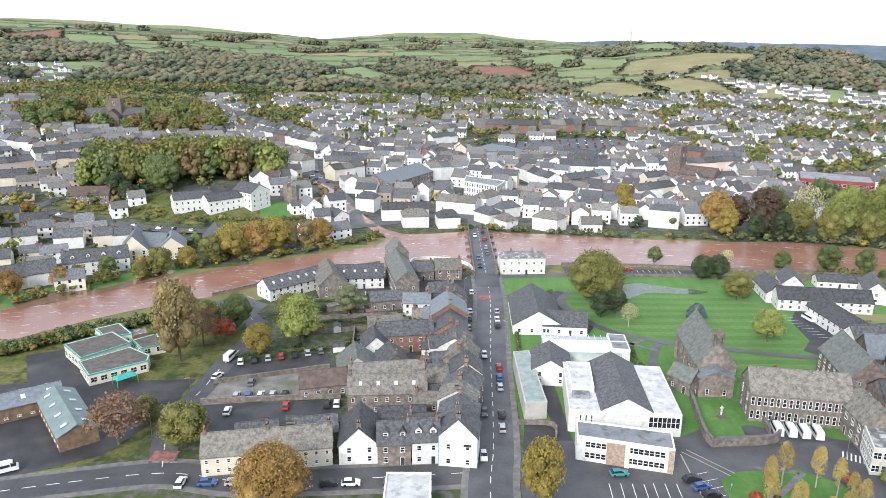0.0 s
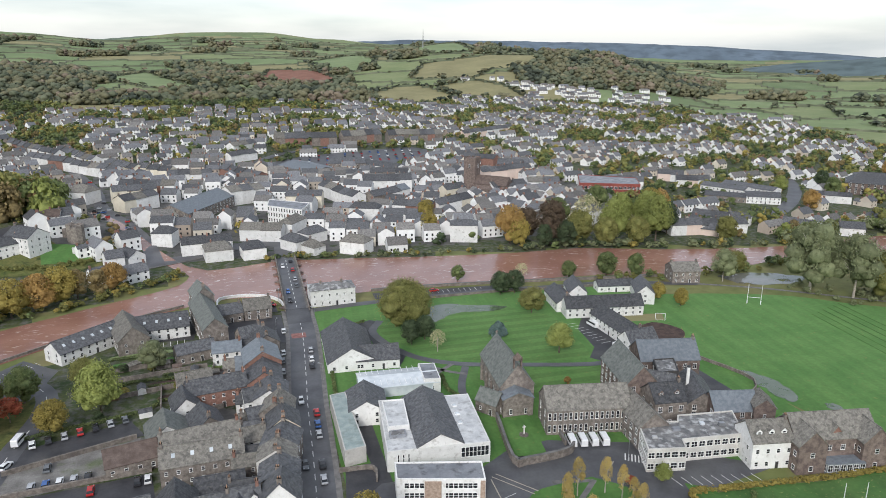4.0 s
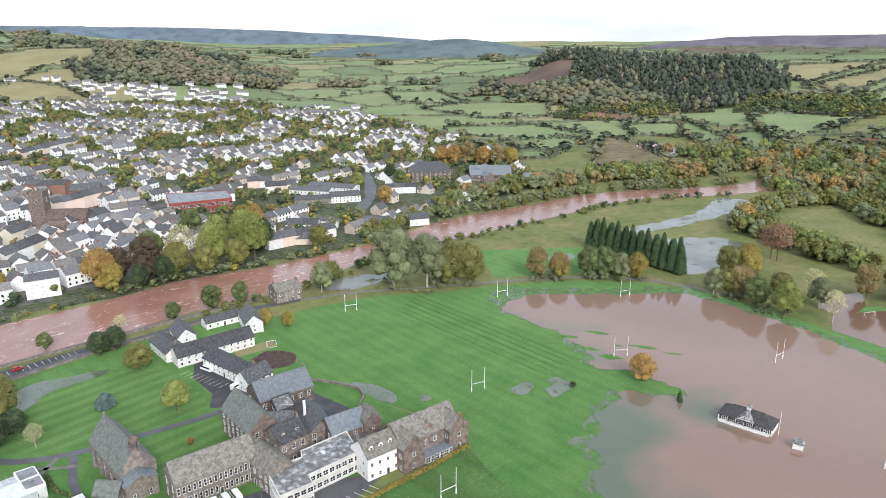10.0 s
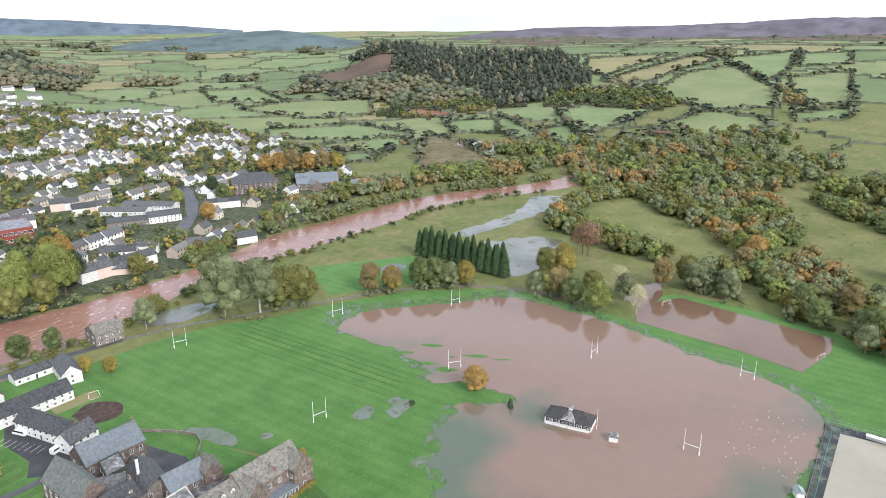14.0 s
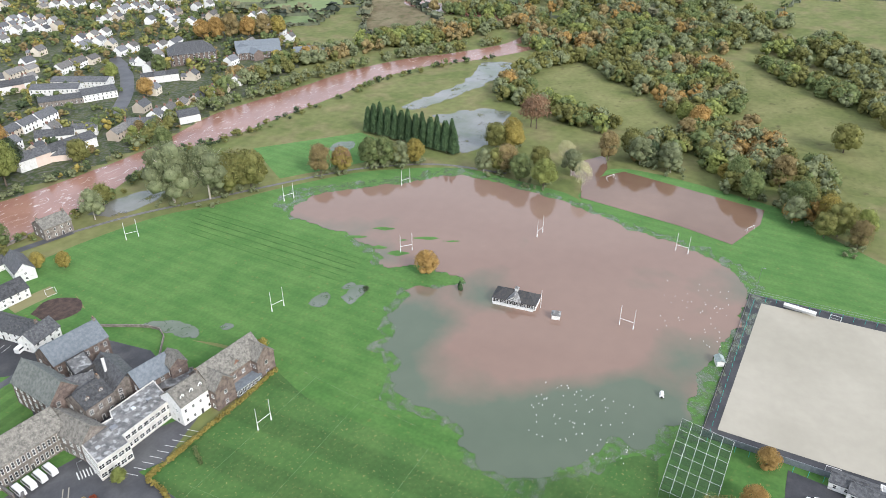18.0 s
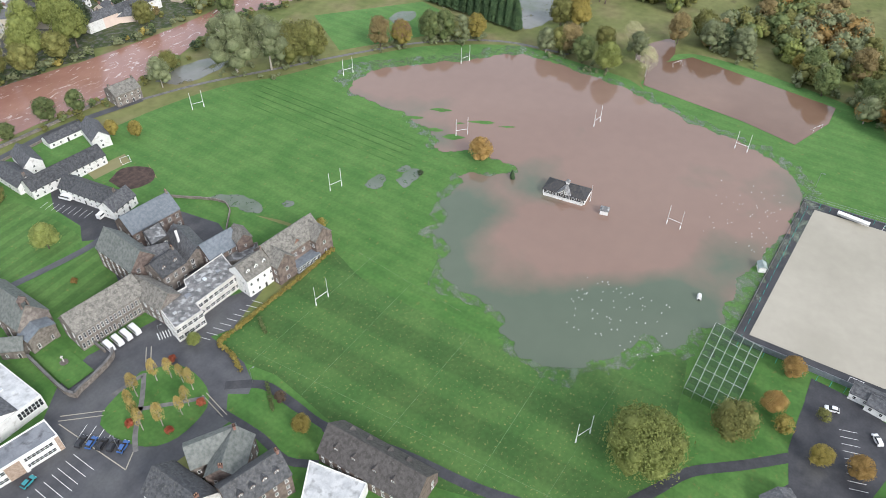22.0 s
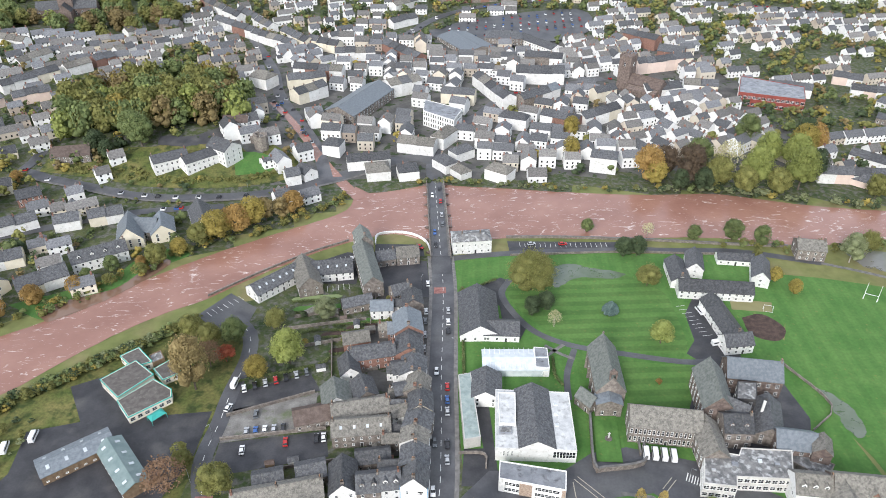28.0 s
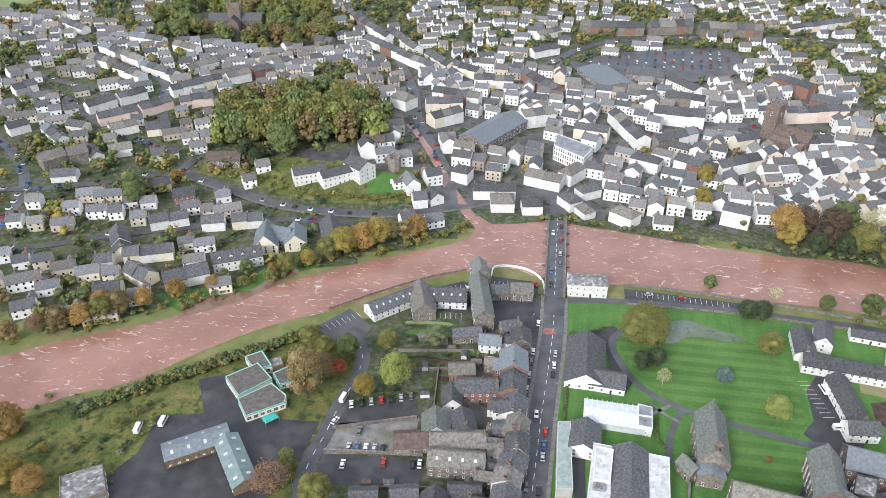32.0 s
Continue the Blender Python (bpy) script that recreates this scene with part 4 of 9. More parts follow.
def tree(key, x, y, width, tall=1.0, group="", label=""):
    """A tree of the given crown width."""
    TREE_COUNT[0] += 1
    trunk, crown, w = TREES[key]
    s = width / w * 1.1
    t = thing("bush" if "bush" in key else "tree", pose(x, y, terrain(x, y) - 0.05, 0, 0, (TREE_COUNT[0] * 137) % 360) @ Matrix.Diagonal((s, s, s * tall, 1)), label or TREE_LABEL[key], "bush" if "bush" in key else "tree", group)
    put("trunk", trunk, t)
    put("crown", crown, t)
    return t


def clumps(name, places, leaf, label, leaves=90, size=0.2, seed=1, category="trees", blobs=9, flat=0.8, core=0.0, paint=None):
    """A wood, hedge or far trees as one mesh: places are rows of (x, y, width, height)."""
    rng = np.random.default_rng(seed)
    base = [crown_arrays(rng, 1.0, 1.0, 0.0, blobs, leaves, size, 0.8, flat, core, True) for _ in range(5)]
    vs, fs, n = [], [], 0
    for i, (x, y, w, h) in enumerate(places):
        v, f = base[i % 5]
        a = rng.uniform(0, 6.28)
        c, s = math.cos(a), math.sin(a)
        q = np.empty_like(v)
        q[:, 0], q[:, 1], q[:, 2] = (v[:, 0] * c - v[:, 1] * s) * w + x, (v[:, 0] * s + v[:, 1] * c) * w + y, v[:, 2] * h + terrain(x, y) - 0.08 * h
        vs.append(q)
        fs.append(f + n)
        n += len(v)
    if not vs:
        return None
    v, f = np.concatenate(vs), np.concatenate(fs)
    me = bpy.data.meshes.new(name)
    me.vertices.add(len(v))
    me.vertices.foreach_set("co", v.astype(np.float32).ravel())
    me.loops.add(len(f) * 4)
    me.loops.foreach_set("vertex_index", f.astype(np.int32).ravel())
    me.polygons.add(len(f))
    me.polygons.foreach_set("loop_start", np.arange(0, len(f) * 4, 4, dtype=np.int32))
    me.update(calc_edges=True)
    me.validate()
    me.polygons.foreach_set("use_smooth", np.ones(len(f), dtype=bool))
    me.materials.append((paint or LEAF)[leaf])
    return tagged(put(name, me), label, category, "", "stuff")


def inside(x, y, poly):
    hit, n = False, len(poly)
    for i in range(n):
        (x0, y0), (x1, y1) = poly[i], poly[i - 1]
        if (y0 > y) != (y1 > y) and x < (x1 - x0) * (y - y0) / (y1 - y0) + x0:
            hit = not hit
    return hit


def near_line(x, y, pts, d):
    for (x0, y0), (x1, y1) in zip(pts, pts[1:]):
        vx, vy = x1 - x0, y1 - y0
        t = max(0, min(1, ((x - x0) * vx + (y - y0) * vy) / (vx * vx + vy * vy + 1e-9)))
        if (x - x0 - t * vx) ** 2 + (y - y0 - t * vy) ** 2 < d * d:
            return True
    return False


# ---- ground: one sheet to the horizon ----
RIVER_SOUTH = [(-330, 80), (-250, 135), (-178, 190), (-167, 195), (-151, 209), (-138, 224), (-121, 241), (-107, 252), (-90, 262), (-70, 279), (-47, 296), (-28, 307), (-16, 312), (-4, 314), (11, 307),
               (25, 304), (46, 306), (56, 307), (83, 305), (111, 303), (138, 303), (164, 301), (198, 293), (231, 292), (253, 295), (290, 303)]
RIVER_SOUTH_FAR = [(310, 299), (344, 286), (383, 279), (440, 268), (484, 262), (537, 239), (570, 205), (610, 176), (654, 175), (698, 214), (727, 274), (771, 363)]
RIVER_NORTH = [(-330, 130), (-265, 180), (-199, 225), (-179, 236), (-159, 249), (-138, 265), (-117, 284), (-92, 302), (-66, 318), (-40, 333), (-29, 345), (-28, 367), (-20, 359), (-6, 361),
               (12, 367), (23, 367), (40, 364), (59, 361), (91, 355), (137, 349), (177, 348), (200, 341), (227, 332), (259, 325), (298, 320), (323, 321), (365, 324)]
RIVER_NORTH_FAR = [(404, 315), (447, 304), (495, 292), (543, 269), (583, 233), (621, 203), (660, 200), (687, 226), (709, 283), (740, 365)]
TOWN = [(-120, 290), (-29, 350), (30, 368), (150, 350), (235, 335), (320, 325), (420, 330), (520, 340), (640, 480), (740, 760), (700, 1060), (350, 1200), (0, 1150), (-250, 1000), (-520, 760), (-560, 400), (-330, 240), (-205, 232)]
NEAR_TOWN = [(-84, 120), (30, 120), (26, 300), (-50, 286), (-84, 250)]
CELL = 215.0


def cell_of(x, y):
    """The far field that a place lies in: the nearest of a jittered grid of seeds."""
    best, got = 1e18, None
    i0, j0 = math.floor(x / CELL), math.floor(y / CELL)
    for i in (i0 - 1, i0, i0 + 1):
        for j in (j0 - 1, j0, j0 + 1):
            h = math.sin(i * 127.1 + j * 311.7) * 43758.5453
            g = math.sin(i * 269.5 + j * 183.3) * 12543.123
            sx, sy = (i + 0.15 + 0.7 * (h - math.floor(h))) * CELL, (j + 0.15 + 0.7 * (g - math.floor(g))) * CELL
            d = (sx - x) ** 2 + 1.6 * (sy - y) ** 2
            if d < best:
                best, got = d, (i, j, h * 7.7 - math.floor(h * 7.7))
    return got


def wooded(x, y):
    """How far a place of the far land is under trees, 0 to 1."""
    r, az = math.hypot(x, y), math.degrees(math.atan2(x, y))
    w = 0.0
    az += 5 * noise.noise((x / 330, y / 330, 11))
    r *= 1 + 0.16 * noise.noise((x / 280, y / 280, 12))
    if any(inside(x, y, q) for q in FAR_WOODS):
        return 1.0
    if -40 < az < 8 and 850 < r < 1800:
        w = max(w, 0.42 + 0.9 * noise.noise((x / 150, y / 110, 2)))
    if -45 < az < 60 and 1500 < r < 3500:
        w = max(w, (0.12 if az < 24 else -0.02) + 0.95 * noise.noise((x / 190, y / 120, 15)))
    if 36 < az < 60 and 900 < r < 2000:
        w = max(w, 0.1 + noise.noise((x / 170, y / 170, 4)))
    return w


# named fields and woods of the far slopes
STRAW_A = [(222, 1288), (310, 1393), (345, 1364), (377, 1194), (278, 1141), (226, 1181)]
STRAW_B = [(367, 1347), (458, 1408), (495, 1319), (482, 1165), (420, 1175), (362, 1244)]
STRAW_C = [(356, 1518), (440, 1740), (602, 1775), (745, 1740), (655, 1528), (555, 1545), (472, 1438), (371, 1462)]
HILL_WOOD = [(603, 1580), (541, 1349), (607, 1255), (771, 1254), (880, 1240), (1130, 1527), (1025, 1775), (866, 1858), (760, 1800), (660, 1640)]
BROWN_WOOD = [(-1083, 1808), (-925, 2005), (-656, 1633), (-560, 1900), (-342, 1900), (-219, 1267), (-319, 1198), (-312, 882), (-521, 1155), (-680, 1475), (-820, 1372)]
MINSTER_WOOD = [(-470, 800), (-537, 1062), (-427, 1218), (-300, 900), (-244, 755), (-330, 745)]
RIDGE_WOOD = [(0, 1203), (59, 1502), (206, 1503), (225, 1269), (199, 1146), (63, 1165)]
MIDDLE_WOOD = [(-182, 1278), (-79, 1215), (-3, 1232), (65, 1130), (0, 1060), (-154, 1097)]
PLANTATION = [(1540, 1090), (1640, 1010), (1536, 708), (1498, 494), (1195, 342), (1032, 369), (994, 425), (1143, 545), (1176, 653), (1266, 756), (1400, 900)]
VALLEY_WOOD = [(1239, 996), (1316, 962), (1176, 653), (1094, 510), (992, 434), (938, 445), (1004, 557), (1041, 761)]
SLOPE_WOOD = [(1012, 370), (1116, 354), (1155, 242), (1051, 150), (974, 193), (1014, 303), (971, 322)]
BELT = [(1604, 232), (1481, 173), (1201, 65), (1040, 40), (1030, 10), (1118, 40), (1365, 117), (1620, 195)]
HEATH = [(1334, 1040), (1480, 1013), (1515, 922), (1302, 805), (1189, 787), (1185, 895)]
FAR_WOODS = (HILL_WOOD, BROWN_WOOD, MINSTER_WOOD, RIDGE_WOOD, MIDDLE_WOOD, PLANTATION, VALLEY_WOOD, SLOPE_WOOD, BELT)
NAMED_FIELDS = [(STRAW_A, 6), (STRAW_B, 6), (STRAW_C, 6), (HEATH, 9)]
NAMED_FIELDS += [([(1048, 1094), (1124, 1021), (970, 806), (915, 922)], 4), ([(990, 822), (1049, 694), (915, 600), (839, 664), (866, 824)], 5), ([(735, 650), (833, 570), (792, 454), (729, 481), (677, 599)], 4), ([(642, 525), (757, 483), (747, 420), (678, 432), (628, 490)], 4), ([(644, 463), (684, 421), (621, 409), (593, 433)], 3)]
NAMED_FIELDS += [([(790, 436), (768, 377), (675, 290), (594, 290), (609, 347)], 11), ([(976, 571), (961, 484), (907, 465), (915, 545)], 8), ([(881, 461), (906, 391), (815, 350), (806, 404)], 4), ([(949, 406), (821, 297), (789, 313), (842, 362)], 3), ([(971, 326), (1005, 300), (990, 196), (897, 216), (832, 238), (871, 279)], 4)]
NAMED_FIELDS += [([(1475, 439), (1558, 357), (1597, 286), (1414, 322), (1255, 341), (1302, 396)], 6), ([(1210, 332), (1341, 304), (1561, 236), (1460, 190), (1314, 241), (1209, 254), (1193, 313)], 6), ([(1129, 227), (1295, 218), (1402, 153), (1176, 66), (1016, 51), (972, 124), (1054, 188)], 5), ([(877, 168), (971, 130), (948, 63), (878, 45), (824, 62), (812, 121)], 5), ([(856, 179), (885, 144), (826, 129), (824, 159)], 8)]
NAMED_FIELDS += [([(1501, 186), (1722, 64), (1326, 59), (1238, 84), (1372, 132)], 4), ([(1652, 51), (1697, -34), (1471, -33), (1417, 48)], 4), ([(1283, 52), (1382, -33), (1070, -34), (1037, 10), (1176, 45)], 5), ([(984, 30), (1042, -34), (968, -34), (933, 24)], 3), ([(812, 194), (835, 168), (784, 94), (727, 96), (758, 150)], 5), ([(847, 307), (871, 279), (790, 225), (753, 245)], 3)]
NAMED_FIELDS += [([(40, 1600), (83, 1974), (178, 1922), (225, 1632), (197, 1525)], 8), ([(201, 2143), (426, 2642), (375, 1985), (278, 1744), (202, 2026)], 4), ([(-275, 1630), (-212, 1919), (-100, 1544), (-24, 1338), (-157, 1411)], 4), ([(-1365, 2664), (-1174, 2643), (-845, 1996), (-955, 1882)], 4), ([(-1521, 2553), (-1511, 2954), (-1262, 2460), (-1263, 2199)], 8), ([(650, 2900), (1000, 3300), (720, 2100), (560, 1990), (500, 2300)], 4)]


GROUND = ["ground", "town", "wood_floor", "field0", "field1", "field2", "field3", "field4", "red_soil", "moor", "yards", "scrub"]


def ground_class(x, y):
    r, az = math.hypot(x, y), math.degrees(math.atan2(x, y))
    if r > 560:
        for k, (q, mat) in enumerate(NAMED_FIELDS):
            if inside(x, y, q):
                return mat, None
    if r > 800 and any(inside(x, y, q) for q in FAR_WOODS):
        return 2, None
    if -110 < x < 262 and 375 < y < 640 and inside(x, y, TOWN):
        return 10, None
    if inside(x, y, TOWN) or inside(x, y, NEAR_TOWN):
        return 1, None
    if r < 560 and az < 70 or r < 420:
        return 0, None
    c = cell_of(x, y)
    if wooded(x, y) > 0.5:
        return 2, None
    if az > 66 and r > 2600:
        return 9, c
    pick = (3, 4, 7, 5, 5, 6, 7, 3, 6, 4)[int(c[2] * 10)]
    cx, cy = (c[0] + 0.5) * CELL, (c[1] + 0.5) * CELL
    if math.hypot(cx, cy) < 1000 and math.degrees(math.atan2(cx, cy)) > 58:
        pick = 0
    if 9 < az < 27 and 1100 < r < 2000:
        pick = 5 if c[2] < 0.5 else 6
    return pick, c


azs = [-180, -150, -120, -100, -85] + [-75 + 0.4 * i for i in range(501)] + [135, 150, 165]
rings = [0.0] + [25.0 * 1.14 ** i for i in range(18)] + [245 + 12.0 * i for i in range(28)] + [590 * 1.021 ** i for i in range(103)]
gv = [(0, 0, 0)] + [(r * math.sin(radians(a)), r * math.cos(radians(a)), 0) for r in rings[1:] for a in azs]
gv = [(x, y, terrain(x, y)) for x, y, _ in gv]
na = len(azs)
gf, gi, gcell = [], [], {}
for k in range(len(rings) - 1):
    for j in range(na):
        j2 = (j + 1) % na
        q = (0, 1 + j2, 1 + j) if k == 0 else (1 + (k - 1) * na + j, 1 + k * na + j, 1 + k * na + j2, 1 + (k - 1) * na + j2)
        q = q[::-1] if k else q
        cx, cy = sum(gv[i][0] for i in q) / len(q), sum(gv[i][1] for i in q) / len(q)
        kind, cell = ground_class(cx, cy)
        gf.append(q)
        gi.append(kind)
        gcell[k, j] = (kind, cell, cx, cy)
ground = tagged(put("ground", mesh_of("ground", gv, gf, [M[n] for n in GROUND], gi, True)), "rolling grassland, fields and town ground reaching to the horizon", "ground", "", "structure")

# hedges and hedgerow trees where two fields meet
rng = random.Random(5)
hedge_bank = Mesh()
near_far_wood = {"green": [], "olive": [], "brown": [], "dark": [], "gold": []}
far_hedge, far_wood = {"dark": [], "olive": [], "brown": [], "green": []}, {"green": [], "olive": [], "brown": [], "dark": [], "gold": []}
for (k, j), (kind, cell, cx, cy) in gcell.items():
    r = math.hypot(cx, cy)
    if not (-45 < azs[j] < 108) or r < 430 or r > 3900:
        continue
    for other in ((k + 1, j), (k, j + 1)):
        o = gcell.get(other)
        if o and r > 700 and kind != 2 and o[0] != 2 and (cell or o[1]) and (cell or (0,))[:2] != (o[1] or (0,))[:2]:
            j2 = (j + 1) % na
            a, b = (gv[1 + k * na + j], gv[1 + k * na + j2]) if other[0] != k else (gv[1 + (k - 1) * na + j2], gv[1 + k * na + j2])
            d = Vector((b[0] - a[0], b[1] - a[1])).normalized() * (1.4 + r * 0.0008)
            h0, h1 = (1.7 + 0.0006 * r) * (1.2 + noise.noise((a[0] / 9, a[1] / 9, 1))), (1.7 + 0.0006 * r) * (1.2 + noise.noise((b[0] / 9, b[1] / 9, 1)))
            hedge_bank.add([(a[0] - d.y, a[1] + d.x, a[2] - 1), (a[0] + d.y, a[1] - d.x, a[2] - 1), (b[0] + d.y, b[1] - d.x, b[2] - 1), (b[0] - d.y, b[1] + d.x, b[2] - 1), (a[0], a[1], a[2] + h0), (b[0], b[1], b[2] + h1)], [(1, 2, 5, 4), (3, 0, 4, 5)])
            if rng.random() > 0.22:
                continue
        if o and cell and o[1] and o[1][:2] != cell[:2] and rng.random() < 1.0:
            if r < 640 or r > 1900 and rng.random() < 0.45:
                continue
            along = 1 if other[0] != k else 3
            for q in range(along):
                s = rng.uniform(0.7, 1.3) * (2.6 + r * 0.0014) * (2.4 if rng.random() < 0.12 else 1)
                u = (q - (along - 1) / 2) * 0.0085 + 1
                (near_far_wood if r < 1150 else far_hedge)[rng.choice(("dark", "olive", "green", "green", "olive", "brown"))].append(((cx + o[2]) / 2 * u + rng.uniform(-2, 2), (cy + o[3]) / 2 * u + rng.uniform(-2, 2), s * 1.35, s * 0.85))
    if kind == 2:
        az = azs[j]
        area = r * 0.007 * r * 0.021
        for _ in range(max(1, min(4, int(area / 170)))):
            w = rng.uniform(11, 17) * (1 + r / 4000)
            conifer = inside(cx, cy, PLANTATION)
            tint = noise.noise((cx / 90, cy / 90, 21)) + rng.uniform(-0.22, 0.22)
            key = "dark" if conifer and rng.random() < 0.85 else "brown" if tint > 0.4 else "olive" if tint > -0.02 else "green" if tint > -0.36 else "dark"
            a2, r2 = radians(az + rng.uniform(0, 0.4)), r + rng.uniform(-0.5, 0.5) * r * 0.021
            far_wood[key].append((r2 * math.sin(a2), r2 * math.cos(a2), w, w * (1.15 if conifer else 0.85)))
            if r < 1150 and not conifer:
                near_far_wood[key].append((*far_wood[key].pop()[:2], w * 0.75, w * 0.65))
            if conifer:
                far_wood[key][-1] = (*far_wood[key][-1][:2], w * 0.55, w * 0.95)
for q, _ in NAMED_FIELDS:
    for (x0, y0), (x1, y1) in zip(q, q[1:] + q[:1]):
        L = math.dist((x0, y0), (x1, y1))
        for i in range(int(L / 7)):
            t = (i + rng.random()) / (L / 7)
            s = rng.uniform(4.5, 7.5) * (2.2 if rng.random() < 0.15 else 1)
            far_hedge[rng.choice(("dark", "olive", "green", "green"))].append((x0 + (x1 - x0) * t, y0 + (y1 - y0) * t, s * 1.3, s * 0.8))
tagged(put("field_hedges", hedge_bank.mesh("field_hedges", HAZED["green"])), "low dark green hedges dividing the far fields", "hedge", "", "stuff")
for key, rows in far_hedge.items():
    clumps("hedgerow", rows, key, f"{key} hedges and hedgerow trees between fields", 13, 0.5, 3, "hedge", paint=HAZED)
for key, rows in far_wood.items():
    clumps("wood", rows, key, f"distant woodland of {key} crowns", 10, 0.22, 4, "wood", 4, core=1.5, paint=HAZED)


def mountain(name, skyline, dist, label, seed, base=(0.16, 0.20, 0.25), step=0.4):
    """Far hills behind everything else, as a backdrop: skyline gives its height by bearing; base has the haze painted
    in.
    """
    az0, az1 = skyline[0][0], skyline[-1][0]
    n = int((az1 - az0) / step) + 1
    v, rowsz = [], 6
    for i in range(n):
        a = az0 + i * step
        h = float(np.interp(a, [p[0] for p in skyline], [p[1] for p in skyline])) * (1 + 0.05 * noise.noise((a * 0.35, seed, 0)) + 0.025 * noise.noise((a * 1.6, seed, 1)))
        for q in range(rowsz):
            u = q / (rowsz - 1)
            rr = dist - 420 * (1 - u)
            v.append((rr * math.sin(radians(a)), rr * math.cos(radians(a)), -20 + (h + 20) * math.sin(u * math.pi / 2)))
    f = [(i * rowsz + q, (i + 1) * rowsz + q, (i + 1) * rowsz + q + 1, i * rowsz + q + 1) for i in range(n - 1) for q in range(rowsz - 1)]
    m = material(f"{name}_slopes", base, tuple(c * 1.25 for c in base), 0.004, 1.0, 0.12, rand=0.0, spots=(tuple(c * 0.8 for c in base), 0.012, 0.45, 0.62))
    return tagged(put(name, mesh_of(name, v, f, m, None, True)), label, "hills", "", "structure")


# the blue and grey in these slope colours stand for distance haze
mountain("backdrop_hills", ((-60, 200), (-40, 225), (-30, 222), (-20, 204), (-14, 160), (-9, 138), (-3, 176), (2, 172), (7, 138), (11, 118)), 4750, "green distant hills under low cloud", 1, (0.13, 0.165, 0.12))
mountain("backdrop_mountain", ((3, 100), (9, 128), (14, 138), (20, 132), (28, 122), (33, 110), (38, 88), (43, 66), (47, 40)), 4700, "distant mountains painted haze-blue under low cloud", 2, (0.115, 0.15, 0.185))
mountain("backdrop_ridge", ((38, 18), (41, 40), (44, 52), (47, 68), (49.5, 76), (52, 62), (55, 34), (58, 26), (62, 24), (64, 15)), 3200, "rounded hill painted haze blue-grey across the valley", 3, (0.10, 0.135, 0.14))
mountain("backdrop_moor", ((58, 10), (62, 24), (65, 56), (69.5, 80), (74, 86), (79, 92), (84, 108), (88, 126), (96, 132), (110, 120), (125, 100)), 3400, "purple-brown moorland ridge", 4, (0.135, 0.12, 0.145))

# ---- river, floods and standing water ----
sheet("river", RIVER_SOUTH + RIVER_SOUTH_FAR + RIVER_NORTH_FAR[::-1] + RIVER_NORTH[::-1], M["river"], 0.10, 0.5, None, "red-brown river in spate with pale foam streaks", "water", 5.0)
strip("tributary", [(-24, 352), (-34, 368), (-46, 390), (-61, 420), (-80, 458), (-95, 488)], 7, M["river"], 0.2, None, "narrow red-brown tributary joining the river", "water")
FLOOD = [(273, 196.5), (286, 193.7), (307, 173.6), (323, 154.6), (342, 136.6), (343.5, 120), (340, 96.5), (334, 70), (322, 40.6), (314, 14.4), (308, -2), (296, -16), (285, -22.5), (272, -21.4), (254, -19.2), (241, -15.7), (233, -13.8), (221, -10.6), (204, -9.5), (195, -9.3), (188, -4), (178, 1.6), (177, 10.8), (165, 15.3)]
FLOOD += [(158.6, 24.6), (149, 31), (150, 41), (154.5, 52), (162, 56), (164.6, 68), (168, 81.6), (174.6, 88.4), (183, 89), (189.5, 98.6), (200.7, 99.4), (209.6, 106.5), (223, 105.4), (227, 108.7), (234, 97.3), (240, 88), (244.4, 88.6), (246, 101.6), (245.4, 116.5), (240, 122), (240.8, 128.8), (247.4, 131), (252.6, 143.4), (259, 159.4), (260, 172.6), (264, 188)]
sheet("flood_water", FLOOD, M["flood"], 0.16, 3.0, None, "still brown flood water lying over the playing fields", "water", 1.0)
sheet("flood_shallows", [(243 + (x - 243) * 1.06, 66 + (y - 66) * 1.09) for x, y in FLOOD], M["shallows"], 0.125, 5.0, None, "clear shallow flood water over drowned grass", "water", 1.8, seed=4)
sheet("flooded_pitch", [(363, 68), (372, 62), (386, 50), (367, -25), (350, -24), (323, -13), (332, 12), (343, 64)], M["brown_flood"], 0.16, 0.0, None, "brown flood water covering a small football pitch", "water")
sheet("flood_channel", [(363, 66), (372, 78), (388, 76), (403, 66), (388, 60), (376, 60)], M["brown_flood"], 0.14, 1.0, None, "brown water in an overflowing ditch", "water", 3.0)
sheet("flood_pool", [(427, 189), (454, 153), (439, 135), (408, 132), (373, 144), (403, 166)], M["puddle"], 0.14, 4.0, None, "shallow pool of flood water on the meadow", "water", 3.0)
sheet("flood_pool", [(433, 215), (502, 198), (558, 201), (564, 174), (528, 175), (471, 189), (433, 202)], M["puddle"], 0.14, 4.0, None, "long shallow pool of flood water on the meadow", "water", 3.0)
sheet("pond", [(222, 284), (241, 284), (263, 272), (249, 264), (228, 270)], M["puddle"], 0.14, 1.5, None, "dark pond under the riverside trees", "water", 3.0)
for pts in ([(162, 192), (167, 187), (171, 179), (169, 168), (164, 167), (163, 178)], [(201, 140), (211, 139), (210, 134), (201, 134)], [(211, 131), (221, 127.5), (220, 123.5), (208, 124)], [(216, 135), (222, 132), (221, 130), (217, 132)], [(174, 163), (177, 162), (176, 158), (173, 160)]):
    sheet("puddle", pts, M["lawn_water"], 0.17, 1.6, None, "shallow puddle on the sodden grass", "water", 1.0)

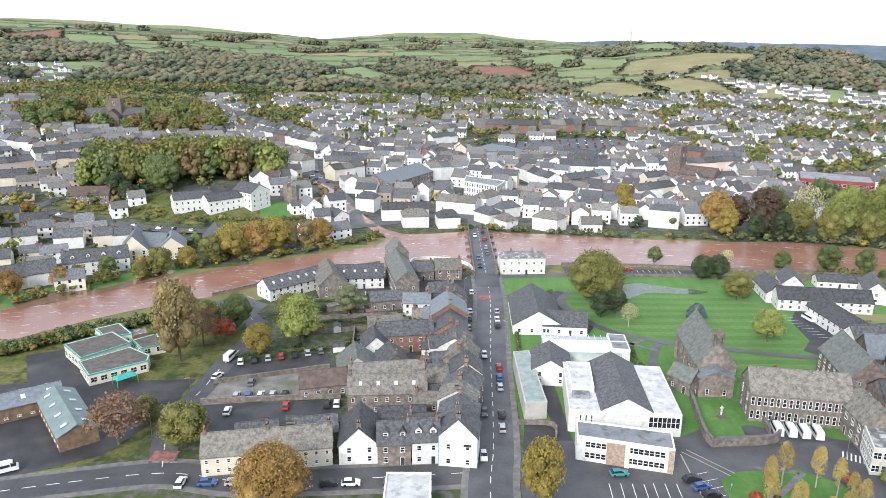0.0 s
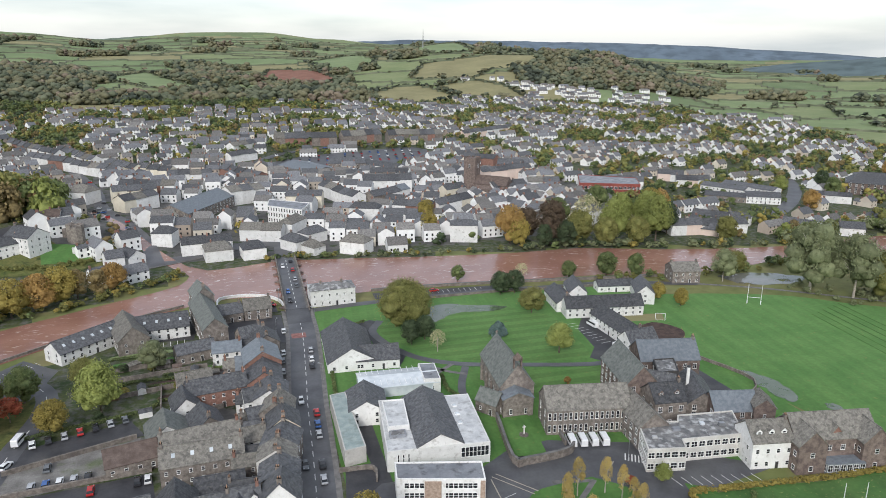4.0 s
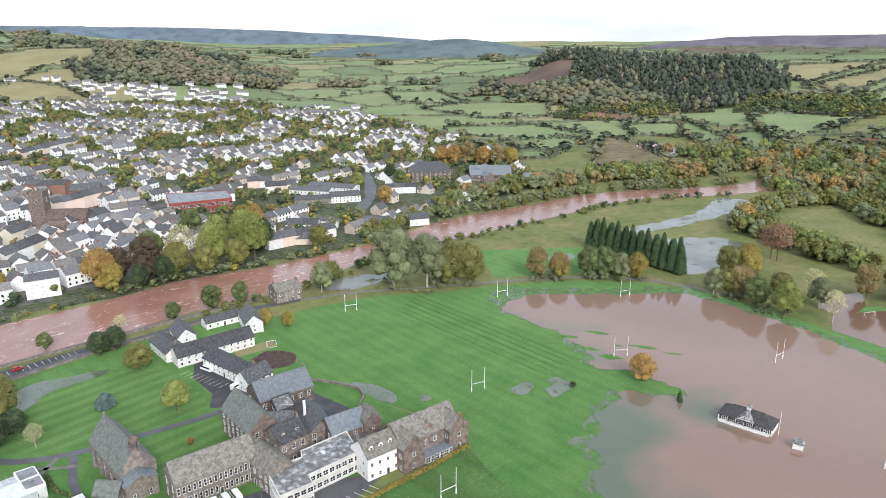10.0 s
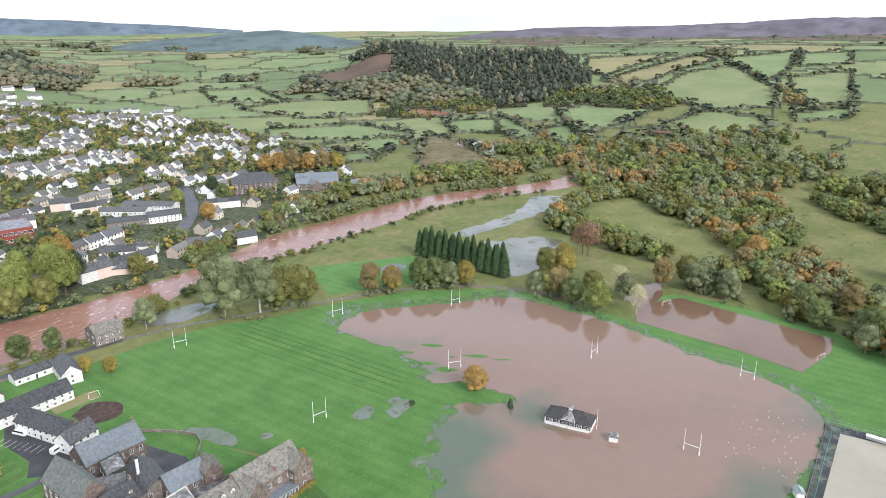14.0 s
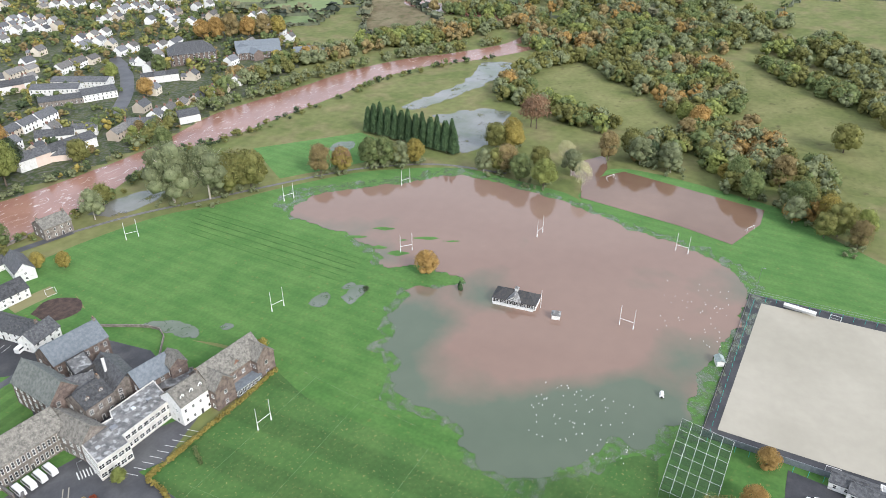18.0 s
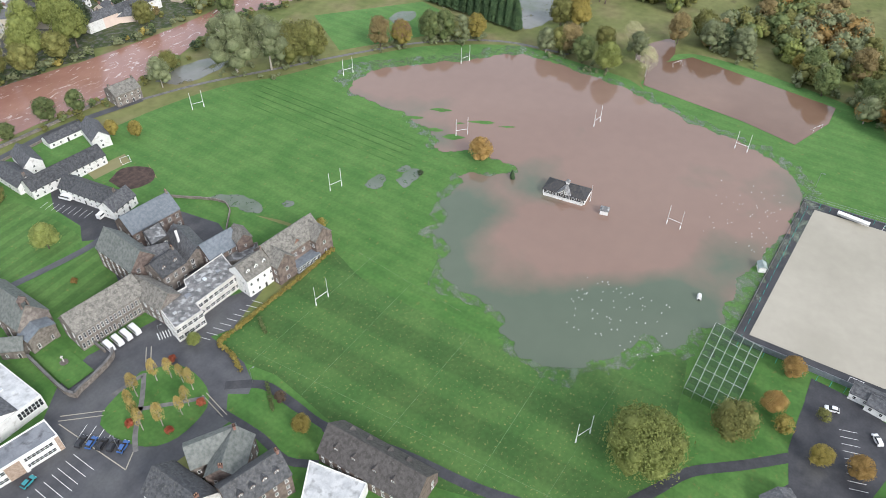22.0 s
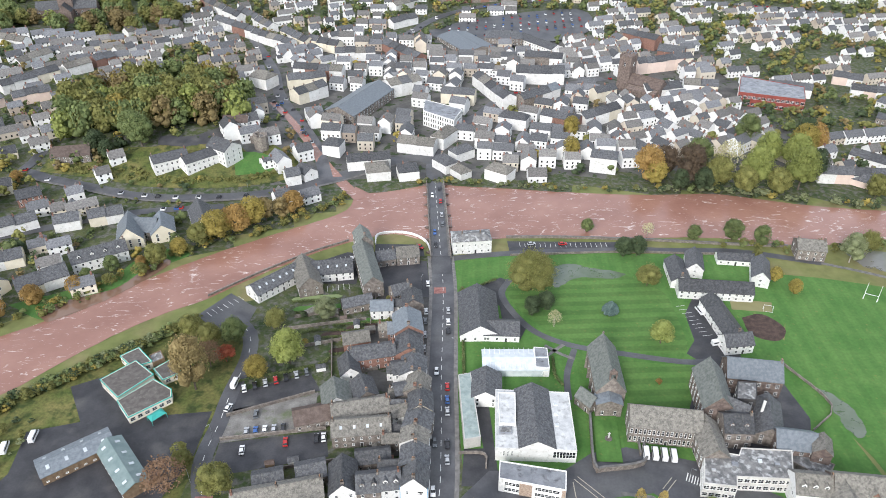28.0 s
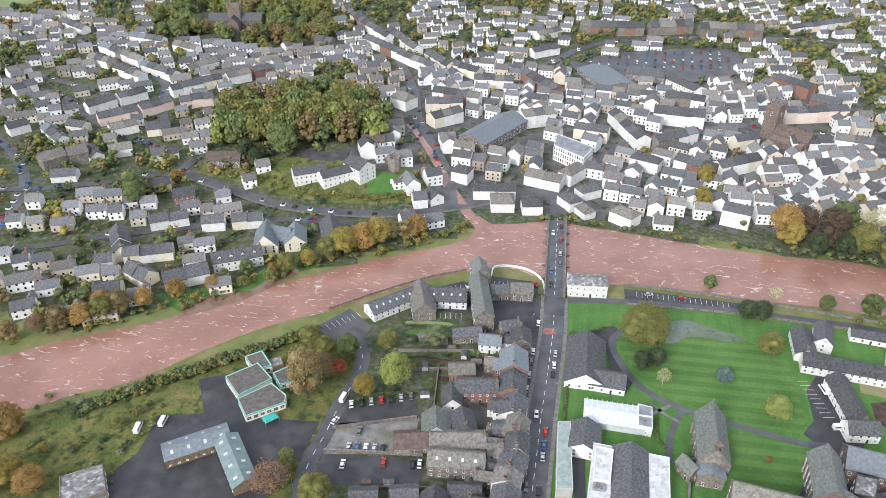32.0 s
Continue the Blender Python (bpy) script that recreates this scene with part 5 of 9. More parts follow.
# ---- mown grass ----
sheet("grounds_grass", [(62, -70), (120, -60), (150, -95), (200, -110), (290, -110), (290, -20), (160, 10), (112, 60), (112, 138), (84, 138), (62, 90)], M["pitch"], 0.03, 0.0, None, "green grass round the paths and nets", "grass")
sheet("school_grass", [(21, 158), (21, 290), (27, 288), (60, 292), (170, 286), (160, 205), (165, 140), (100, 138), (60, 150)], M["pitch"], 0.025, 0.0, None, "grass between the school buildings", "grass", 0)
sheet("school_grounds", [(27, 286), (27, 264), (36, 262), (50, 225), (66, 190), (90, 180), (124, 206), (122, 200), (152, 205), (168, 232), (182, 266), (170, 284), (110, 289), (54, 289)], M["pitch"], 0.04, 0.0, None, "green school grounds round the lawn", "grass", 0)
sheet("playing_field", [(180, 268), (205, 262), (236, 250), (258, 232), (282, 218), (312, 196), (330, 178), (352, 138), (350, 105), (345, 72), (338, 62), (345, 66), (390, 52), (374, -28), (352, -52), (325, -84), (296, -104), (284, -100), (284, -24), (198, -14), (160, -6), (120, -6),
                        (100, 40), (104, 110), (112, 130), (158, 128), (166, 150), (160, 178), (156, 205), (168, 232)], M["pitch"], 0.06, 0.0, None, "bright green mown playing field", "grass", 6.0)
sheet("rugby_pitch", [(161, 126), (152, 100), (150, 40), (165, 12), (176, -2), (158, -6), (130, -8), (112, -6), (96, 40), (96, 70), (104, 108), (103, 119), (106, 131), (113, 131), (140, 128)], M["pitch_near"], 0.085, 0.0, None, "leaf-strewn mown rugby pitch", "grass", 6.0)
sheet("school_lawn", [(64, 274), (79, 282), (102, 274), (120, 258), (122, 245), (120, 219), (114, 214), (88, 219), (69, 227), (58, 238), (50, 253), (50, 268)], M["lawn"], 0.08, 0.0, None, "striped mown school lawn", "grass", 3.0)
sheet("quad_lawn", [(90, 211), (121, 206), (107, 180), (86, 182)], M["lawn"], 0.08, 0.0, None, "striped mown lawn beside the chapel", "grass")
sheet("drive_island", [(84, 146), (92, 137), (90, 124), (84, 118), (72, 118), (65, 124), (63, 137), (67, 144)], M["pitch"], 0.14, 0.0, None, "oval grass island in the school drive", "grass", 3.0)
sheet("verge", [(24, 262), (28.5, 263), (25.5, 206), (21.8, 205)], M["pitch"], 0.12, 0.0, None, "grass verge beside the main road", "grass")
sheet("riverside_grass", [(28, 285), (45, 268), (50, 258), (58, 262), (64, 280), (112, 284), (112, 292), (54, 290)], M["pitch"], 0.05, 0.0, None, "grass below the riverside road", "grass", 5.0)
sheet("rough_ground", [(-330, 62), (-252, 130), (-178, 184), (-134, 214), (-92, 248), (-80, 244), (-66, 236), (-70, 190), (-74, 150), (-150, 124), (-300, 40)], M["rough"], 0.03, 0.0, None, "rough scrubby ground between school and river", "grass", 0)
sheet("rough_grass", [(-194, 165), (-177, 183), (-155, 197), (-134, 207), (-123, 192), (-130, 182), (-136, 168), (-132, 162), (-159, 148), (-200, 125)], M["rough"], 0.05, 0.0, None, "rough yellowed grass by the river", "grass", 5.0)
sheet("lawn_puddle", [(72, 279), (83, 281), (96, 276), (108, 272), (100, 268), (84, 270), (72, 263)], M["lawn_water"], 0.12, 1.4, None, "shallow sky-reflecting puddle on the lawn", "water", 2.0)
for i, (x, y, long, wide) in enumerate(((270, 142, 5, 1.6), (270, 119, 6, 1.1), (272, 108, 4, 0.8), (253, 136, 4, 1.2), (252, 125, 5, 1.6), (264, 128, 3, 0.7), (258, 150, 4, 1.0))):
    sheet("grass_islet", [(x - 0.4 * long, y + long), (x + wide, y + 0.3 * long), (x + 0.5 * long, y - long), (x - wide, y - 0.2 * long)], M["pitch"], 0.18, 1.3, None, "low strip of grass standing out of the flood", "grass", 0.8, seed=i)
sheet("path_lawn", [(91, 116), (97, 105), (95, 83), (90, 79), (86, 82), (84, 88), (86, 106), (86, 112)], M["pitch"], 0.13, 0.0, None, "lawn patch between two school paths", "grass")
sheet("bank_pool", [(-157, 248), (-137, 263), (-120, 283), (-115, 294), (-123, 294), (-135, 273), (-153, 265), (-164, 256)], M["brown_flood"], 0.2, 0.8, None, "brown water lying over the riverside walk", "water", 2.0)
sheet("bank_lawn", [(-180, 262), (-157, 250), (-137, 265), (-118, 290), (-107, 300), (-112, 309), (-132, 297), (-144, 279)], M["pitch"], 0.1, 0.5, None, "green riverside lawn under the trees", "grass", 3.0)
sheet("club_lawn", [(154, -13), (163, -21), (183, -27), (184, -39), (153, -36), (145, -26), (138, -16)], M["pitch"], 0.11, 0.3, None, "grass bank between nets and car park", "grass", 3.0)
sheet("club_turf", [(167, -66), (181, -77), (176, -98), (150, -90), (155, -67)], M["pitch"], 0.11, 0.3, None, "mown lawn beside the car park", "grass", 3.0)
sheet("bungalow_garden", [(135, -22), (147, -42), (144, -52), (133, -60), (116, -40), (123, -30)], M["pitch"], 0.09, 0.0, None, "lawned garden round a bungalow", "grass")
sheet("south_yard", [(112, -6), (121, -14), (126, -24), (116, -34), (100, -18)], M["tarmac"], 0.075, 0.0, None, "tarmac yard beside the field path", "road")
for line in ([(62.5, 125), (67, 130), (76, 137), (84, 144.5)], [(73, 136), (80, 128), (86.5, 121)], [(73, 146.5), (83, 144.5)]):
    strip("island_path", line, 1.5, M["pavement"], 0.17, None, "pale narrow path across the grass island", "path", 2)
strip("school_path", [(85, 114), (84, 97), (81.5, 86), (85, 77)], 2.6, M["tarmac"], 0.14, None, "tarmac path beside the schoolhouse", "path", 3)
for line in ([(60, 222), (66, 216), (71, 213)], [(58, 214), (64, 219), (68, 222)]):
    strip("lawn_path", line, 1.6, M["pavement"], 0.16, None, "pale crossing path by the chapel", "path", 2)
for line in ([(92, 152), (87.5, 147.5)], [(93.2, 151), (88.7, 146.5)], [(88, 122), (85, 111)], [(86.8, 122.4), (83.8, 111.4)], [(60, 154), (68, 144)], [(58.6, 153), (66.6, 143)], [(58, 152), (57, 123)], [(57, 123), (63, 126)]):
    strip("kerb_line", line, 0.32, M["sand_turf"], 0.15, None, "pale painted line across the school drive", "road marking", 2)
for i in range(6):
    strip("crossing_bar", [(96.5 + i * 0.75, 150.5 - i * 0.5), (98.2 + i * 0.75, 153.6 - i * 0.5)], 0.35, M["paint"], 0.155, None, "pale bar of a painted crossing on the school drive", "road marking", 2)
sheet("sheep_pasture", [(534, 160), (597, 127), (560, 90), (531, 59), (481, 28), (450, 63), (470, 100), (497, 131)], M["pasture"], 0.08, 2.0, None, "rough olive pasture below the wooded slope", "grass", 6.0)
sheet("oak_pasture", [(480, 0), (540, -5), (610, -2), (577, -38), (533, -82), (500, -110), (440, -120), (405, -70), (433, -54), (443, -32), (487, -11)], M["pasture"], 0.12, 2.0, None, "sloping grazed pasture with a lone oak", "grass", 6.0)
sheet("football_pitch", [(298, 222), (328, 262), (378, 216), (368, 188), (350, 180)], M["pitch"], 0.08, 0.0, None, "wet green football pitch beyond the trees", "grass")
sheet("puddle", [(340, 215), (352, 208), (362, 214), (350, 222)], M["lawn_water"], 0.12, 3.0, None, "shallow puddle on the sodden grass", "water", 2.0)
sheet("garden_bed", [(150, 236), (160, 238), (166, 228), (160, 220), (150, 224)], M["soil"], 0.1, 0.4, None, "round bed of bare dark soil", "garden", 2.0)
sheet("hard_court", [(150, 250), (168, 246), (165, 239), (148, 242)], M["field3"], 0.1, 0.0, None, "small yellow-green ball court", "court")

for line in ([(104, 118), (166, 112)], [(102, 96), (160, 92)], [(101, 66), (150, 62)], [(103, 36), (150, 34)], [(106, 17), (158, 12)], [(108, 120), (108, 14)], [(165, 118), (160, 90), (157, 70)]):
    strip("pitch_line", line, 0.12, M["worn_line"], 0.095, None, "faint worn white line on the rugby pitch", "pitch marking", 8)

for i in range(6):
    strip("mown_line", [(250 - 4.2 * i, 236 - 1.5 * i), (246 - 4.2 * i, 185), (241 - 4.0 * i, 136)], 0.8, M["mown_line"], 0.085 + 0.002 * i, None, "darker mown line across the playing field", "grass", 10)

# ---- roads, yards and paths ----
sheet("school_drive", [(56, 157), (67, 164), (80, 166), (104, 158), (124, 144), (135, 137), (112, 133), (106, 137), (103, 120), (98, 112), (88, 108), (76, 110), (60, 114), (45, 106), (18, 120), (18, 146), (30, 158)], M["asphalt"], 0.07, 0.0, None, "dark tarmac school drive and car park", "road", 0)
sheet("school_yard", [(133, 251), (142, 251), (146, 230), (138, 206), (124, 206), (118, 214), (124, 222), (126, 240)], M["tarmac"], 0.07, 0.0, None, "tarmac parking yard by the white cottages", "road")
sheet("hall_yard", [(27, 203), (33, 203), (33, 158), (56, 157), (57, 150), (20, 152), (22, 168), (29, 168)], M["tarmac"], 0.06, 0.0, None, "tarmac yard round the school hall", "road")
sheet("lane_yard", [(30, 262), (47, 272), (52, 268), (46, 257), (55, 236), (50, 226), (44, 236), (44, 250)], M["tarmac"], 0.06, 0.0, None, "tarmac forecourt of a slate-roofed hall", "road")
sheet("riverside_car_park", [(54, 304), (112, 300), (111, 295), (54, 295)], M["tarmac"], 0.07, 0.0, None, "riverside strip of parking bays", "car park")
sheet("stone_court", [(102, 180), (122, 205), (132, 208), (150, 198), (152, 176), (140, 150), (104, 150)], M["tarmac"], 0.05, 0.0, None, "tarmac courts between the school buildings", "road")
sheet("hockey_car_park", [(186, -40), (184, -52), (176, -68), (160, -64), (132, -54), (120, -30), (114, -4), (118, -4), (126, -28), (144, -40), (156, -38)], M["tarmac"], 0.1, 0.0, None, "tarmac car park beside the sand pitch", "car park")
for pts, mat, words in (([(-66, 200), (-37, 210), (-32, 200), (-66, 190)], "tarmac", "tarmac car park behind a stone wall"), ([(-66, 175), (-28, 179), (-26, 167), (-66, 160)], "tarmac", "tarmac car park behind the cottages"),
                        ([(-66, 191), (-33, 199), (-33, 187), (-40, 179), (-66, 175)], "gravel", "worn gravel parking yard"), ([(-92, 250), (-80, 266), (-66, 254), (-70, 232), (-76, 234)], "asphalt", "riverside car park by the old mill"),
                        ([(-131, 207), (-118, 213), (-103, 189), (-72, 191), (-74, 168), (-81, 150), (-96, 142), (-150, 135), (-136, 165), (-138, 184), (-120, 188)], "tarmac", "tarmac yard of the small school"),
                        ([(-42, 290), (-28, 298), (-20, 296), (-22, 270), (-43, 272)], "tarmac", "parking bays by the old mill"), ([(-14, 305), (10, 303), (11, 292), (-14, 294)], "tarmac", "walled parking terrace by the bridge"), ([(-12, 286), (12, 288), (13, 258), (-8, 262)], "tarmac", "tarmac court behind the stone range")):
    sheet("yard", pts, M[mat], 0.06, 0.0, None, words, "car park")
MAIN = [(11, 100), (11, 135), (13, 155), (14.5, 182), (15.5, 205), (17, 228), (19, 264), (19, 292)]
CROSS = [(14, 145), (0, 143), (-23, 141), (-45, 140), (-62, 143), (-80, 140), (-110, 132), (-150, 120)]
SIDE = [(-64, 143), (-70, 165), (-68, 185), (-67, 200), (-64, 221), (-66, 236), (-75, 248)]
strip("pavement", MAIN, 13.2, M["pavement"], 0.16, None, "grey paved footway along the main road", "pavement", kerb=0.3)
main_road = strip("main_road", MAIN, 10.0, M["asphalt"], 0.19, None, "asphalt main road with dashed centre line", "road")
strip("cross_pavement", CROSS, 12, M["pavement"], 0.10, None, "grey paved footway along the side street", "pavement", kerb=0.2)
cross_street = strip("cross_street", CROSS, 8.5, M["asphalt"], 0.13, None, "asphalt side street lined with parked cars", "road")
strip("side_lane", SIDE, 6.5, M["asphalt"], 0.12, None, "asphalt lane past the small school", "road")
strip("riverside_lane", [(20, 289), (53, 292.5), (109, 293), (136, 291), (170, 288), (206, 276)], 4.5, M["asphalt"], 0.1, None, "narrow lane behind the river wall", "road")
strip("north_street", [(19, 368), (19, 400), (28, 440), (53, 469), (76, 502), (110, 520), (160, 540)], 8, M["asphalt"], 0.2, None, "town street leading from the bridge", "road")
strip("castle_pavement", [(-226, 386), (-183, 370), (-141, 358), (-87, 360), (-45, 376), (0, 404)], 13.5, M["pavement"], 0.12, None, "pale paved footway beside the castle road", "pavement", 8)
strip("castle_road", [(-226, 386), (-183, 370), (-141, 358), (-87, 360), (-45, 376), (3, 404), (19, 398)], 10, M["asphalt"], 0.2, None, "asphalt road below the castle", "road", 8)
strip("castle_hill_road", [(-226, 385), (-222, 405), (-230, 440), (-250, 470)], 7, M["asphalt"], 0.2, None, "asphalt lane up the hillside", "road", 8)
strip("hill_street", [(-45, 374), (-55, 415), (-74, 460), (-92, 508), (-105, 560), (-145, 655), (-205, 760)], 8, M["asphalt"], 0.25, None, "street climbing out of the town", "road", 8)
strip("ring_road", [(-41, 625), (-1, 642), (30, 690), (75, 730), (162, 760), (261, 778), (333, 752), (450, 700)], 9, M["asphalt"], 0.3, None, "ring road behind the town", "road", 10)
strip("terrace_street", [(-420, 590), (-350, 545), (-300, 512), (-285, 480), (-270, 450)], 7, M["asphalt"], 0.25, None, "street between hillside terraces", "road", 8)
sheet("town_car_park", [(20, 650), (79, 695), (179, 722), (172, 655), (118, 622), (50, 615)], M["asphalt"], 1.2, 0.0, None, "large town car park full of cars", "car park", 12)
strip("lawn_path", [(51, 270), (46, 257), (55, 234), (70, 222), (92, 215), (115, 209), (126, 209)], 3.2, M["asphalt"], 0.13, None, "curving asphalt path round the lawn", "path", 2.5)
strip("chapel_path", [(72, 219), (66, 204), (64, 190)], 2.6, M["asphalt"], 0.14, None, "asphalt path beside the chapel", "path", 2.5)
strip("field_path", [(93, 119), (99, 109), (98, 97), (96, 82), (99.5, 58), (101, 30), (108, 5), (122, -7), (134, -15), (144, -28), (153, -39)], 3.2, M["tarmac"], 0.12, None, "tarmac path along the rugby pitch", "path", 3)
strip("riverside_path", [(206, 276), (232, 262), (262, 240), (300, 212), (330, 186), (352, 150), (356, 110)], 2.2, M["pavement"], 0.1, None, "worn path along the field edge", "path", 4)
dash = Mesh().box(-0.1, -1.4, 0, 0.1, 1.4, 0.012).mesh("dash", M["paint"])
for i, p in enumerate(smooth_line(MAIN, 5.0)):
    q = smooth_line(MAIN, 5.0)[max(0, i - 1)]
    put("centre_dash", dash, main_road, pose(p.x, p.y, 0.195, 0, 0, -math.degrees(math.atan2(p.x - q.x, p.y - q.y)) if i else 0))
for line, gap in ((CROSS, 5.0), (SIDE, 6.0)):
    pts = smooth_line(line, gap)
    for p, q in zip(pts, pts[1:]):
        put("centre_dash", dash, cross_street, pose((p.x + q.x) / 2, (p.y + q.y) / 2, 0.137 if line is CROSS else 0.128, 0, 0, -math.degrees(math.atan2(q.x - p.x, q.y - p.y))))
put("red_patch", Mesh().box(-3.0, -2.2, 0, 3.0, 2.2, 0.012).mesh("red_patch", M["red_road"]), cross_street, pose(-66, 150, 0.13), "red surfaced junction mouth")
for i in range(3):
    put("give_way_mark", Mesh().box(-0.9, -0.1, 0, 0.9, 0.1, 0.012).mesh("give_way_mark", M["paint"]), cross_street, pose(-67 + i * 2.1, 147.4, 0.145))
put("red_patch", Mesh().box(-4.0, -2.4, 0, 1.6, 2.4, 0.014).mesh("red_patch", M["red_road"]), main_road, pose(18.6, 263, 0.192), "red surfaced road patch")

# ---- bridge ----
bridge = thing("bridge", pose(19, 331, 0), "stone river bridge carrying the main road", "bridge")
deck = Mesh()
arches, span, W = 6, 78.0, 5.2
deck.box(-W, -40, 0.75, W, 40, 1.25)
put("deck", deck.mesh("deck", M["brownstone"]), bridge)
put("carriageway", Mesh().box(-3.9, -41, 1.25, 3.9, 41, 1.30).mesh("carriageway", M["asphalt"]), bridge, None, "dark asphalt carriageway")
for s in (-1, 1):
    put("footway", Mesh().box(min(s * 3.9, s * 4.8), -41, 1.25, max(s * 3.9, s * 4.8), 41, 1.38).mesh("footway", M["pavement"]), bridge, None, "paved footway")
    put("parapet", Mesh().box(min(s * 4.8, s * W), -42, 0.6, max(s * 4.8, s * W), 42, 2.3).box(min(s * 4.7, s * (W + 0.1)), -42, 2.3, max(s * 4.7, s * (W + 0.1)), 42, 2.45).mesh("parapet", M["stone"]), bridge, None, "stone parapet")
for i in range(7):
    y = -36 + i * 12
    pier = Mesh().box(-W, y - 1.3, -3, W, y + 1.3, 0.8)
    pier.prism([(W, y - 1.3), (W + 2.2, y), (W, y + 1.3)], -3, 0.9).prism([(-W, y + 1.3), (-W - 2.2, y), (-W, y - 1.3)], -3, 0.9)
    put("pier", pier.mesh("pier", M["brownstone"]), bridge, None, "pointed stone cutwater pier")
for i in range(14):
    put("centre_dash", dash, bridge, pose(0, -38 + i * 5.8, 1.305))
ramp_m = Mesh()
for y0, y1, z0, z1 in ((276, 291, 0.2, 1.3), (386, 371, 0.2, 1.3)):
    x0 = 19
    ramp_m.add([(x0 - 4.8, y0, z0), (x0 + 4.8, y0, z0), (x0 + 4.8, y1, z1), (x0 - 4.8, y1, z1), (x0 - 4.8, y0, -1), (x0 + 4.8, y0, -1), (x0 + 4.8, y1, -1), (x0 - 4.8, y1, -1)],
               [(0, 1, 2, 3) if y1 > y0 else (3, 2, 1, 0), (0, 3, 7, 4), (1, 5, 6, 2), (0, 4, 5, 1)])
tagged(put("bridge_approach", ramp_m.mesh("bridge_approach", M["asphalt"])), "asphalt ramps rising to the bridge", "road", "", "structure")

# ---- walls by the water and round the school ----
wall_line("river_wall", [(-90, 264), (-70, 281), (-47, 298), (-28, 308.5)], 1.0, 0.5, "stone", "low stone river wall by the mill", "stone")
wall_line("terrace_wall", [(-14, 304), (-13, 313), (-3, 315), (6, 312), (12, 305), (14, 296)], 1.2, 0.5, "white", "curved white river wall by the bridge", "white", step=2)
wall_line("river_wall", [(54, 307), (83, 305.5), (111, 302.5), (138, 299), (164, 295), (196, 291)], 1.3, 0.6, "stone", "grey stone river wall with a flat coping", "pavement")
wall_line("lane_wall", [(54, 290.4), (110, 290.5), (136, 288), (170, 285)], 1.0, 0.4, "stone", "stone wall between lane and school lawn", "stone")
wall_line("car_park_wall", [(-66, 188), (-34, 199)], 1.3, 0.5, "stone", "rubble stone wall of the car park", "stone")
wall_line("car_park_wall", [(-66, 176.5), (-28, 180)], 1.3, 0.5, "stone", "rubble stone wall of the car park", "stone")
wall_line("chapel_wall", [(70, 181), (66.5, 158), (70, 156), (84, 158), (86, 166)], 2.4, 0.6, "stone", "stone retaining wall of the chapel garden", "pavement", step=2)
wall_line("quad_wall", [(86.5, 181), (84, 162)], 1.6, 0.5, "stone", "stone wall beside the chapel walk", "pavement")
wall_line("yard_wall", [(20, 166), (29, 165), (29, 159)], 1.2, 0.4, "stone", "low stone wall at the hall yard", "stone", step=2)
wall_line("field_wall", [(155, 205), (163, 182), (150, 170)], 1.1, 0.3, "stone", "stone wall between school and field", "stone")
sheet("chapel_garden", [(71, 181), (68, 160), (77, 159), (80, 181)], M["pitch"], 0.35, 0.0, None, "raised chapel garden lawn", "grass")

# ---- the old mill by the river ----
def many(rows, **k):
    for ax, ay, bx, by, w, e, r in rows:
        yield house((ax, ay), (bx, by), w, e, r, **k)


house((-69, 261), (-51, 278), 10, 4.5, 8, "white", "slate", "white mill wing with grey slate roof and rooflights", "mill_wing", 0, skylights=6)
house((-48, 282), (-42, 262), 11, 5.5, 10.5, "stone", "old_slate", "stone mill gable with lichened slate roof", "mill", 0, win=(0.9, 1.1))
house((-43, 278), (-24, 280), 12, 4.5, 8.5, "white", "slate", "white riverside range with slate roof and rooflights", "mill_wing", 0, skylights=4)
house((-20, 292), (-13, 259), 9, 8, 12, "stone", "green_slate", "tall rubble stone warehouse with weathered roof", "warehouse", 0, win=(0.8, 1.1))
house((-21, 302), (-18, 291), 8, 10, 14, "stone", "green_slate", "tall stone mill tower house over the river", "mill_house", 1, stack="stone")
house((-13, 287), (-4, 289), 8, 4, 7, "stone", "slate", "low stone range with slate roof", "stone_range", 1, stack="stone")
house((-3, 289), (8, 290), 9, 4.5, 8, "stone", "old_slate", "stone cottage range by the bridge", "stone_range", 1, stack="stone")
house((25, 298), (44.5, 299), 10, 7.4, 8.8, "white", "flat_dark", "white riverside house standing by the bridge", "riverside_house", 2, hip=3.5, win=(0.9, 1.1))

# ---- houses along the main road ----
TERR = [(4, 255, 5, 245, 9, 6, 9), (2, 237, 3, 224, 12, 8, 12), (3, 225, 3, 212, 11, 6.5, 10), (5, 210, 4, 199, 10, 7, 10), (7, 198, 5, 189, 9, 7.5, 11), (7, 189, 7, 180, 9, 7.5, 11), (7, 180, 5, 172, 10, 7, 10), (5, 172, 4, 165, 10, 7, 10), (5, 164, 4, 155, 10, 7, 10)]
looks = (("stone", "slate"), ("brick", "blue_slate"), ("brick", "slate"), ("white", "slate"), ("stone", "old_slate"), ("cream", "slate"), ("stone", "slate"), ("white", "old_slate"), ("stone", "slate"))
for row, (wall, roof) in zip(TERR, looks):
    house(row[:2], row[2:4], *row[4:], wall, roof, f"{wall} terraced house with {roof.replace('_', ' ')} roof on the main road", "terraced_house", 2, group="main road terrace", gables=False)
